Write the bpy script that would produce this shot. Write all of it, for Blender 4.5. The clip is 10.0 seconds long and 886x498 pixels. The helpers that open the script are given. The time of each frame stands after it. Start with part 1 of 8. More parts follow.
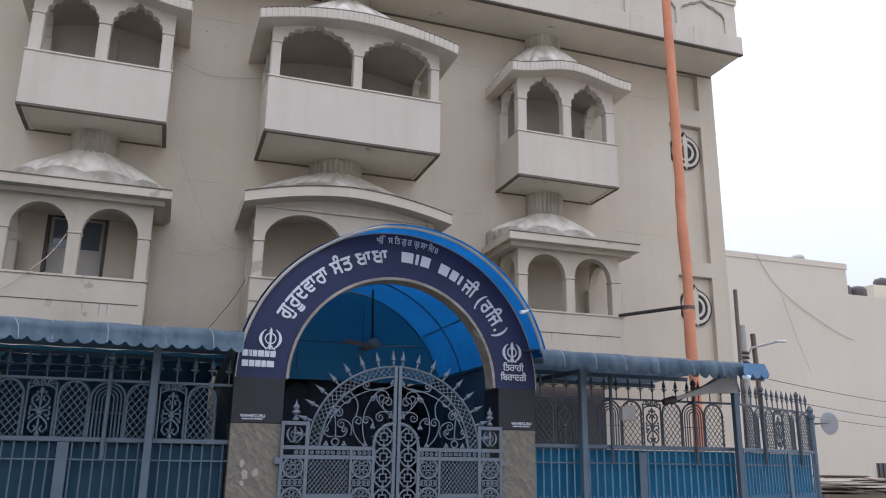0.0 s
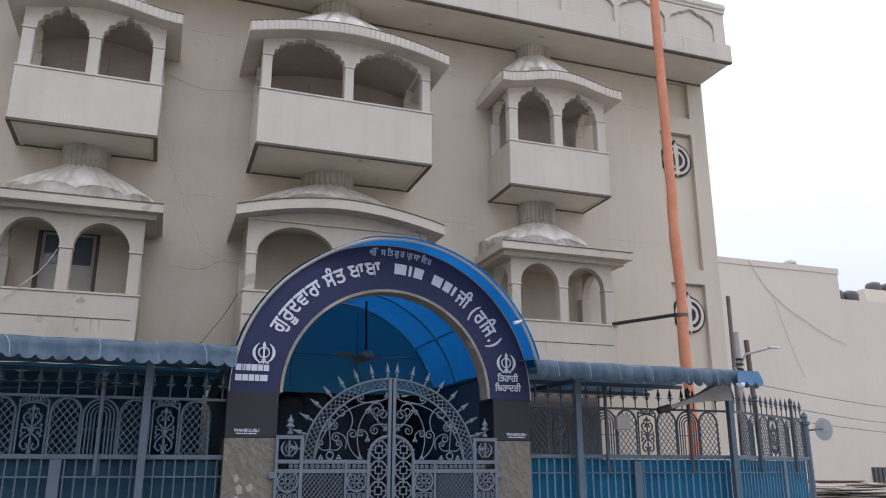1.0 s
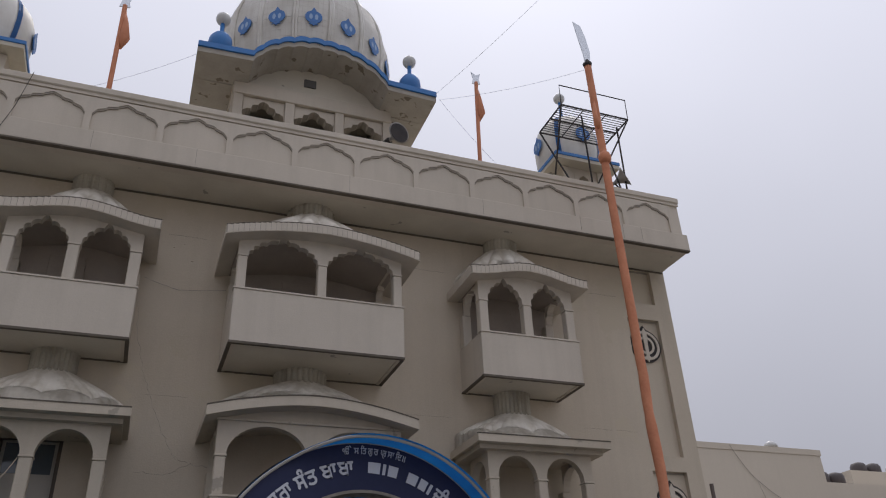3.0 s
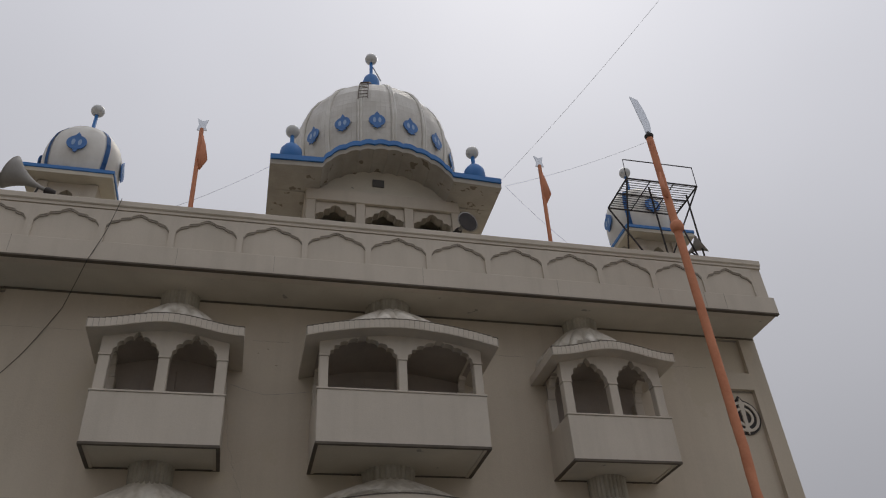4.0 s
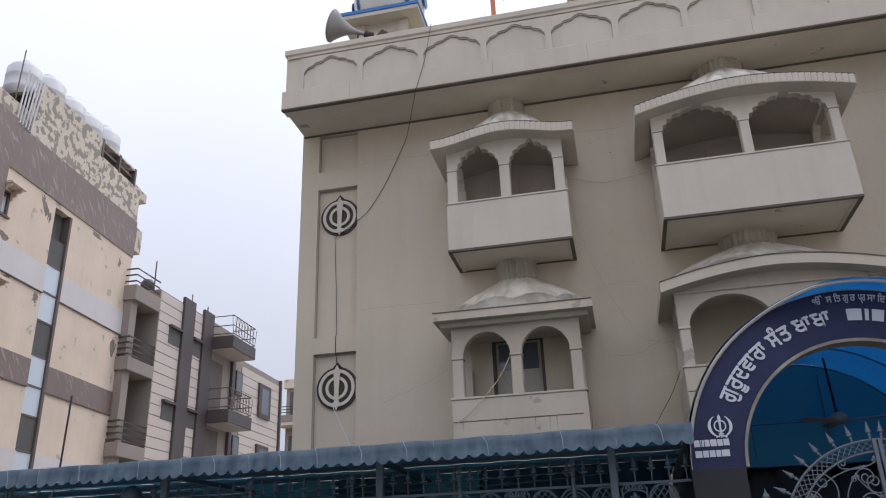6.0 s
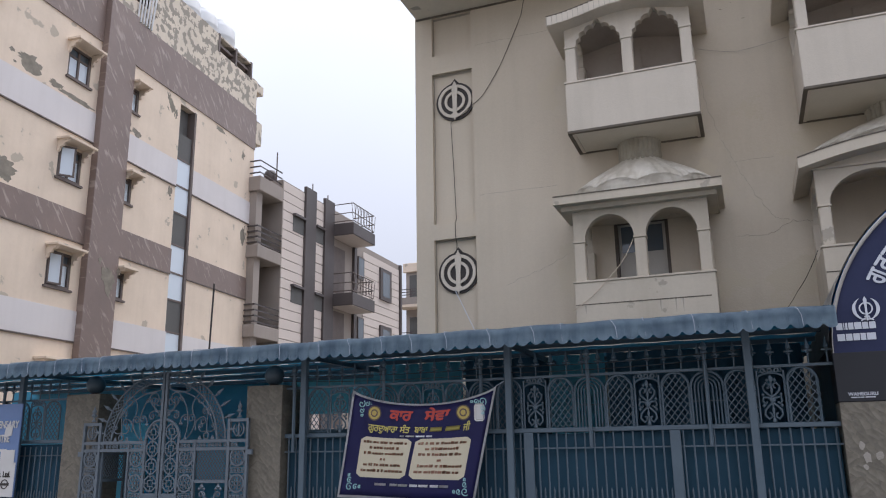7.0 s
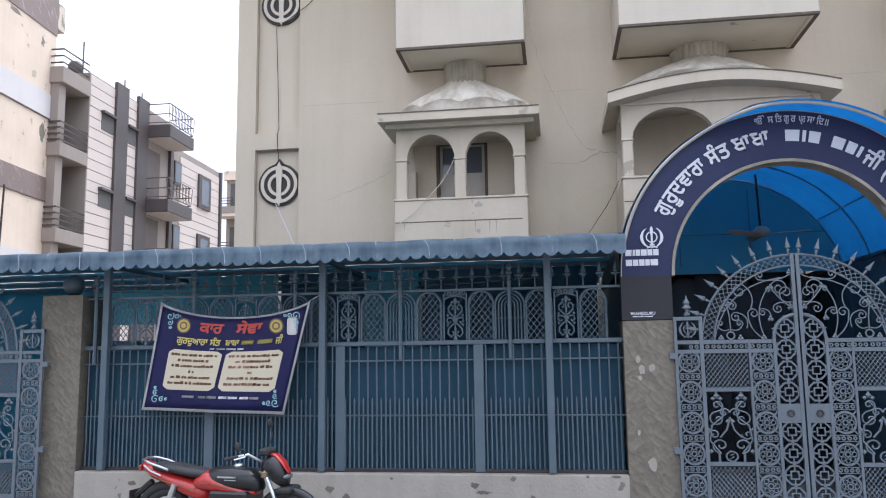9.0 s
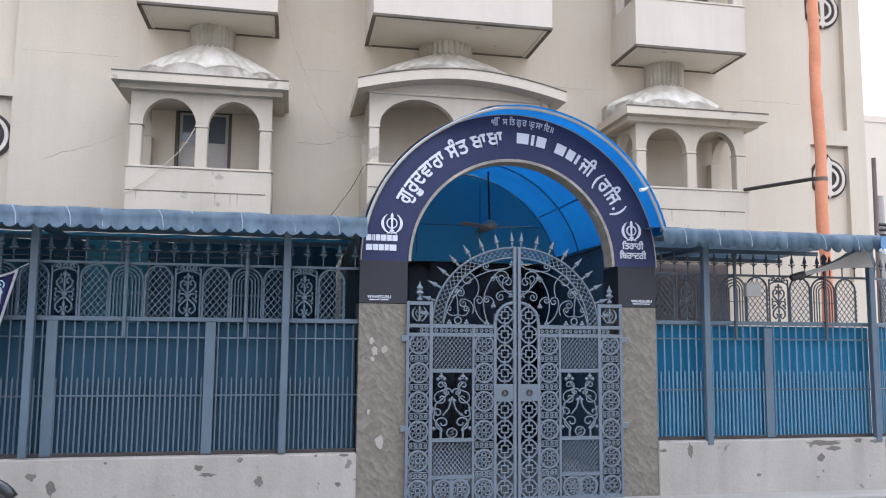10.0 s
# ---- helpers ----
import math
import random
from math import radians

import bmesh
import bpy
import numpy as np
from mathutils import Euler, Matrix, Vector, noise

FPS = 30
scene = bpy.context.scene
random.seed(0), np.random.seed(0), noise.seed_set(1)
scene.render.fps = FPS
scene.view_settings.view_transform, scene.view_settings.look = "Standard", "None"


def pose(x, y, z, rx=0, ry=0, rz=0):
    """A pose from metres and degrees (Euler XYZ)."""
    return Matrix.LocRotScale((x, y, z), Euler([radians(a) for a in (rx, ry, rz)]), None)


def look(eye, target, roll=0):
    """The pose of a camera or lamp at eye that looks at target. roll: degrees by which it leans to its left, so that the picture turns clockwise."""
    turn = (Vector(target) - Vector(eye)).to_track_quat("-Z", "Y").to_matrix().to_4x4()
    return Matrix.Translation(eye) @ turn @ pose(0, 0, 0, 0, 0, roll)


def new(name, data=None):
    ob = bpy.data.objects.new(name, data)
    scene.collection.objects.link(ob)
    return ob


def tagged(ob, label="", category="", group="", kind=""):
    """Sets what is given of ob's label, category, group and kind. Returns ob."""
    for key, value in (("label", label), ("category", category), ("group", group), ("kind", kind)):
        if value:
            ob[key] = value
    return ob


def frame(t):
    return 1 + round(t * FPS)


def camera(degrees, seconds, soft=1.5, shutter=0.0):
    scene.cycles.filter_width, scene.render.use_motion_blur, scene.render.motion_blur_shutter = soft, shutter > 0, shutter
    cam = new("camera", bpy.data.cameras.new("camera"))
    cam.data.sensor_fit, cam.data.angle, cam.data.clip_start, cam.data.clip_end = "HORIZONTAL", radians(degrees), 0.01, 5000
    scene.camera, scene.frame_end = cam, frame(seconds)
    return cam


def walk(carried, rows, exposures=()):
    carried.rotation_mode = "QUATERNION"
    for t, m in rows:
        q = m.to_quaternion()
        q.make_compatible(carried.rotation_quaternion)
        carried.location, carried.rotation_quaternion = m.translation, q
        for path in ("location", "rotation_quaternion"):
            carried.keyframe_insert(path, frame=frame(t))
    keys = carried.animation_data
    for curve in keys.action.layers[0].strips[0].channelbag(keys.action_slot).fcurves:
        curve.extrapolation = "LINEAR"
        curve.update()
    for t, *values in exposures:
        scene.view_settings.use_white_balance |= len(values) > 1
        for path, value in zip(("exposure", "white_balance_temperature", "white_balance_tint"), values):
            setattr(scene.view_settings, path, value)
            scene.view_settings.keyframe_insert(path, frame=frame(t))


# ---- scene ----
cam = camera(58.70, 10.0, soft=1.1)
PATH = [
    (0, (0.188, 0.123, 1.685), (0.82, 1.949, 2.201), 0.8),
    (0.5, (0.18, 0.113, 1.691), (0.82, 1.932, 2.222), 0.4),
    (1, (0.189, 0.118, 1.709), (0.835, 1.932, 2.247), -0.0),
    (1.5, (0.185, 0.099, 1.704), (0.832, 1.896, 2.297), -0.7),
    (2, (0.173, 0.068, 1.716), (0.837, 1.814, 2.43), -1.3),
    (2.5, (0.158, 0.054, 1.717), (0.831, 1.736, 2.563), -2.0),
    (2.7, (0.158, 0.036, 1.714), (0.827, 1.693, 2.612), -2.2),
    (3.8, (0.239, -0.046, 1.683), (0.748, 1.503, 2.841), -3.9),
    (4, (0.245, -0.054, 1.674), (0.681, 1.504, 2.849), -4.2),
    (4.5, (0.267, -0.03, 1.65), (0.487, 1.593, 2.797), -4.3),
    (5, (0.29, 0.003, 1.631), (0.265, 1.704, 2.682), -3.6),
    (5.5, (0.254, 0.041, 1.615), (0.034, 1.805, 2.53), -2.7),
    (6, (0.198, 0.087, 1.616), (-0.186, 1.896, 2.377), -2.1),
    (6.2, (0.176, 0.1, 1.619), (-0.271, 1.92, 2.316), -1.7),
    (7.5, (0.04, 0.144, 1.691), (-0.719, 1.953, 2.084), -1.0),
    (8, (0.047, 0.161, 1.693), (-0.705, 1.986, 2.014), -0.9),
    (8.5, (0.094, 0.149, 1.686), (-0.496, 2.04, 1.963), -1.1),
    (9, (0.166, 0.096, 1.693), (-0.112, 2.058, 1.959), -0.8),
    (9.5, (0.167, 0.066, 1.687), (0.246, 2.049, 1.932), -0.2),
    (10, (0.138, 0.093, 1.691), (0.513, 2.045, 1.907), 0.5),
]
walk(cam, [(t, look(eye, target, roll)) for t, eye, target, roll in PATH], exposures=[
    (0.0, 0.74, 6080, 10), (0.5, 0.74, 6080, 10), (1.0, 0.71, 6080, 10), (1.5, 0.64, 6080, 11), (2.0, 0.31, 6230, 11), (2.5, -0.06, 6380, 12),
    (4.0, -0.74, 6850, 8), (4.5, -0.59, 6950, 8), (5.0, -0.24, 7000, 9), (5.5, 0.00, 6700, 10), (6.0, 0.29, 6300, 10),
    (7.5, 0.52, 6250, 9), (8.0, 0.69, 6230, 9), (8.5, 0.95, 6180, 8), (9.0, 1.17, 6030, 8), (9.5, 1.47, 6080, 9), (10.0, 1.52, 6050, 9)])

# ---- light ----
world = bpy.data.worlds.new("overcast_sky")
scene.world = world
world.use_nodes = True
wn, wl = world.node_tree.nodes, world.node_tree.links
sky = wn.new("ShaderNodeTexSky")
sky.sky_type = "NISHITA"
sky.sun_disc = False
sky.sun_elevation, sky.sun_rotation = radians(59), radians(29)
sky.air_density, sky.dust_density = 1.6, 6.0
grey = wn.new("ShaderNodeHueSaturation")
grey.inputs["Saturation"].default_value = 0.22
wl.new(sky.outputs[0], grey.inputs["Color"])
cloud_at = wn.new("ShaderNodeTexCoord")
cloud = wn.new("ShaderNodeTexNoise")
cloud.inputs["Scale"].default_value, cloud.inputs["Detail"].default_value = 2.2, 3.0
wl.new(cloud_at.outputs["Generated"], cloud.inputs["Vector"])
veil = wn.new("ShaderNodeMapRange")
veil.inputs["To Min"].default_value, veil.inputs["To Max"].default_value = 0.92, 1.08
wl.new(cloud.outputs["Fac"], veil.inputs["Value"])
deck = wn.new("ShaderNodeMix")
deck.data_type = "RGBA"
deck.inputs[0].default_value = 0.96
deck.inputs[7].default_value = (8.95, 9.2, 10.6, 1)
wl.new(grey.outputs[0], deck.inputs[6])
haze = wn.new("ShaderNodeVectorMath")
haze.operation = "SCALE"
wl.new(deck.outputs[2], haze.inputs[0])

# an overcast deck is about three times as bright overhead as at the horizon; a brighter side, up and behind the camera,
# is added to light the front
up = wn.new("ShaderNodeSeparateXYZ")
wl.new(cloud_at.outputs["Generated"], up.inputs[0])
deck_rise = wn.new("ShaderNodeMapRange")
deck_rise.inputs["From Min"].default_value, deck_rise.inputs["From Max"].default_value = 0.0, 1.0
deck_rise.inputs["To Min"].default_value, deck_rise.inputs["To Max"].default_value = 0.31, 1.0
wl.new(up.outputs["Z"], deck_rise.inputs["Value"])
towards = wn.new("ShaderNodeVectorMath")
towards.operation = "DOT_PRODUCT"
towards.inputs[1].default_value = (0.60, -0.35, 0.60)
wl.new(cloud_at.outputs["Generated"], towards.inputs[0])
front_lift = wn.new("ShaderNodeMapRange")
front_lift.inputs["From Min"].default_value, front_lift.inputs["From Max"].default_value = 0.0, 1.0
front_lift.inputs["To Min"].default_value, front_lift.inputs["To Max"].default_value = 0.92, 1.16
wl.new(towards.outputs["Value"], front_lift.inputs["Value"])
lift = wn.new("ShaderNodeMath")
lift.operation = "MULTIPLY"
wl.new(deck_rise.outputs[0], lift.inputs[0])
wl.new(front_lift.outputs[0], lift.inputs[1])
lift_veil = wn.new("ShaderNodeMath")
lift_veil.operation = "MULTIPLY"
wl.new(lift.outputs[0], lift_veil.inputs[0])
wl.new(veil.outputs[0], lift_veil.inputs[1])
wl.new(lift_veil.outputs[0], haze.inputs["Scale"])
wl.new(haze.outputs[0], wn["Background"].inputs["Color"])
wn["Background"].inputs["Strength"].default_value = 0.141

sun = new("sun", bpy.data.lights.new("sun", "SUN"))
sun.data.energy, sun.data.angle, sun.data.color = 0.8, radians(25), (1.0, 0.96, 0.9)
sun.matrix_basis = look((0, 0, 0), (-0.25, -0.45, -0.86))

# ---- materials ----


def mat(name, a, b=None, rough=0.6, metal=0.0, big=0.7, fine=25.0, bump=0.15, streak=0.0, stain=None, stain_at=0.62, stain_scale=1.2, thin=0.0, rand=0.0, bump_scale=None, coat=0.0, spec=0.5):
    """Paint or stone: two tones mixed by a large and a fine noise, upright streaks, stains of another colour, fine relief."""
    m = bpy.data.materials.new(name)
    m.use_nodes = True
    n, l = m.node_tree.nodes, m.node_tree.links
    p = n["Principled BSDF"]
    b = b or tuple(c * 0.82 for c in a)
    at = n.new("ShaderNodeTexCoord")

    def tex(scale, detail=4.0, stretch=None):
        t = n.new("ShaderNodeTexNoise")
        t.inputs["Scale"].default_value, t.inputs["Detail"].default_value = scale, detail
        if stretch:
            mp = n.new("ShaderNodeMapping")
            mp.inputs["Scale"].default_value = stretch
            l.new(at.outputs["Object"], mp.inputs["Vector"])
            l.new(mp.outputs[0], t.inputs["Vector"])
        else:
            l.new(at.outputs["Object"], t.inputs["Vector"])
        return t.outputs["Fac"]

    def math_node(op, x, y):
        k = n.new("ShaderNodeMath")
        k.operation = op
        for s, v in zip(k.inputs, (x, y)):
            if isinstance(v, (int, float)):
                s.default_value = v
            else:
                l.new(v, s)
        return k.outputs[0]

    def ramp(v, lo, hi):
        r = n.new("ShaderNodeMapRange")
        r.inputs["From Min"].default_value, r.inputs["From Max"].default_value = lo, hi
        l.new(v, r.inputs["Value"])
        return r.outputs[0]

    def blend(f, x, y):
        k = n.new("ShaderNodeMix")
        k.data_type = "RGBA"
        l.new(f, k.inputs[0])
        for s, v in ((k.inputs[6], x), (k.inputs[7], y)):
            if isinstance(v, tuple):
                s.default_value = (*v, 1)
            else:
                l.new(v, s)
        return k.outputs[2]

    grain = tex(fine, 6.0)
    mixed = math_node("ADD", math_node("MULTIPLY", ramp(tex(big, 5.0), 0.3, 0.7), 0.65), math_node("MULTIPLY", grain, 0.35))
    if streak:
        drip = ramp(tex(1.0, 5.0, (5.0, 5.0, 0.35)), 0.45, 0.75)
        mixed = math_node("ADD", mixed, math_node("MULTIPLY", drip, streak))
    if rand:
        info = n.new("ShaderNodeObjectInfo")
        mixed = math_node("ADD", mixed, math_node("MULTIPLY", info.outputs["Random"], rand))
    colour = blend(mixed, a, b)
    if stain:
        edge = math_node("ADD", tex(stain_scale, 8.0), math_node("MULTIPLY", grain, 0.06))
        colour = blend(ramp(edge, stain_at, stain_at + 0.02), colour, stain)
    l.new(colour, p.inputs["Base Color"])
    p.inputs["Metallic"].default_value = metal
    l.new(math_node("ADD", rough - 0.08, math_node("MULTIPLY", grain, 0.16)), p.inputs["Roughness"])
    p.inputs["Coat Weight"].default_value = coat
    p.inputs["Specular IOR Level"].default_value = spec
    if bump:
        k = n.new("ShaderNodeBump")
        k.inputs["Strength"].default_value, k.inputs["Distance"].default_value = bump, 0.01
        l.new(tex(bump_scale or fine * 1.7, 5.0), k.inputs["Height"])
        l.new(k.outputs[0], p.inputs["Normal"])
    if thin:
        glow = n.new("ShaderNodeBsdfTranslucent")
        l.new(colour, glow.inputs["Color"])
        k = n.new("ShaderNodeMixShader")
        k.inputs[0].default_value = thin
        l.new(p.outputs[0], k.inputs[1])
        l.new(glow.outputs[0], k.inputs[2])
        l.new(k.outputs[0], n["Material Output"].inputs["Surface"])
    return m


def glass_mat(name, tint, rough):
    m = bpy.data.materials.new(name)
    m.use_nodes = True
    p = m.node_tree.nodes["Principled BSDF"]
    p.inputs["Base Color"].default_value = (*tint, 1)
    p.inputs["Roughness"].default_value = rough
    p.inputs["Specular IOR Level"].default_value = 0.8
    return m


def marble_mat(name, a, b, vein):
    """Brown stone cladding with slanting pale veins."""
    m = mat(name, a, b, 0.4, fine=12.0, bump=0.05)
    n, l = m.node_tree.nodes, m.node_tree.links
    p = n["Principled BSDF"]
    at = n.new("ShaderNodeTexCoord")
    mp = n.new("ShaderNodeMapping")
    mp.vector_type = "TEXTURE"
    mp.inputs["Rotation"].default_value = (0, radians(52), 0)
    mp.inputs["Scale"].default_value = (0.55, 1.0, 0.13)
    l.new(at.outputs["Object"], mp.inputs["Vector"])
    w = n.new("ShaderNodeTexNoise")
    w.inputs["Scale"].default_value, w.inputs["Detail"].default_value, w.inputs["Distortion"].default_value = 1.0, 3.0, 0.6
    l.new(mp.outputs[0], w.inputs["Vector"])
    r = n.new("ShaderNodeMapRange")
    r.inputs["From Min"].default_value, r.inputs["From Max"].default_value = 0.57, 0.68
    r.inputs["To Max"].default_value = 0.5
    l.new(w.outputs["Fac"], r.inputs["Value"])
    k = n.new("ShaderNodeMix")
    k.data_type = "RGBA"
    old = p.inputs["Base Color"].links[0].from_socket
    l.new(r.outputs[0], k.inputs[0])
    l.new(old, k.inputs[6])
    k.inputs[7].default_value = (*vein, 1)
    l.new(k.outputs[2], p.inputs["Base Color"])
    return m


def chiselled_mat(name, a, b):
    """Rough stone cladding: short slanting chisel strokes, their slant changing from patch to patch, with relief."""
    m = bpy.data.materials.new(name)
    m.use_nodes = True
    n, l = m.node_tree.nodes, m.node_tree.links
    p = n["Principled BSDF"]
    at = n.new("ShaderNodeTexCoord")
    warp = n.new("ShaderNodeTexNoise")
    warp.inputs["Scale"].default_value, warp.inputs["Detail"].default_value = 4.0, 3.0
    l.new(at.outputs["Object"], warp.inputs["Vector"])
    add = n.new("ShaderNodeMixRGB")
    add.blend_type = "ADD"
    add.inputs[0].default_value = 0.10
    l.new(at.outputs["Object"], add.inputs[1])
    l.new(warp.outputs["Color"], add.inputs[2])
    strokes = []
    for slant in (48, -42):
        mp = n.new("ShaderNodeMapping")
        mp.vector_type = "TEXTURE"
        mp.inputs["Rotation"].default_value = (0, radians(slant), 0)
        mp.inputs["Scale"].default_value = (0.045, 0.25, 0.11)
        l.new(add.outputs[0], mp.inputs["Vector"])
        v = n.new("ShaderNodeTexVoronoi")
        v.inputs["Scale"].default_value = 1.0
        l.new(mp.outputs[0], v.inputs["Vector"])
        strokes.append(v)
    patch = n.new("ShaderNodeTexVoronoi")
    patch.inputs["Scale"].default_value = 4.2
    l.new(add.outputs[0], patch.inputs["Vector"])
    pick = n.new("ShaderNodeMath")
    pick.operation = "GREATER_THAN"
    pick.inputs[1].default_value = 0.5
    l.new(patch.outputs["Color"], pick.inputs[0])
    tone, depth = n.new("ShaderNodeMix"), n.new("ShaderNodeMix")
    for k, out in ((tone, "Color"), (depth, "Distance")):
        l.new(pick.outputs[0], k.inputs[0])
        l.new(strokes[0].outputs[out], k.inputs[2])
        l.new(strokes[1].outputs[out], k.inputs[3])
    grain = n.new("ShaderNodeTexNoise")
    grain.inputs["Scale"].default_value, grain.inputs["Detail"].default_value = 30.0, 6.0
    l.new(at.outputs["Object"], grain.inputs["Vector"])
    f = n.new("ShaderNodeMath")
    f.operation = "MULTIPLY_ADD"
    l.new(tone.outputs[0], f.inputs[0])
    f.inputs[1].default_value = 0.60
    l.new(grain.outputs["Fac"], f.inputs[2])
    g = n.new("ShaderNodeMapRange")
    g.inputs["From Min"].default_value, g.inputs["From Max"].default_value = 0.40, 1.10
    l.new(f.outputs[0], g.inputs["Value"])
    k = n.new("ShaderNodeMix")
    k.data_type = "RGBA"
    l.new(g.outputs[0], k.inputs[0])
    k.inputs[6].default_value, k.inputs[7].default_value = (*b, 1), (*a, 1)
    l.new(k.outputs[2], p.inputs["Base Color"])
    p.inputs["Roughness"].default_value = 0.6
    bump = n.new("ShaderNodeBump")
    bump.inputs["Strength"].default_value, bump.inputs["Distance"].default_value = 0.7, 0.012
    l.new(depth.outputs[0], bump.inputs["Height"])
    l.new(bump.outputs[0], p.inputs["Normal"])
    return m


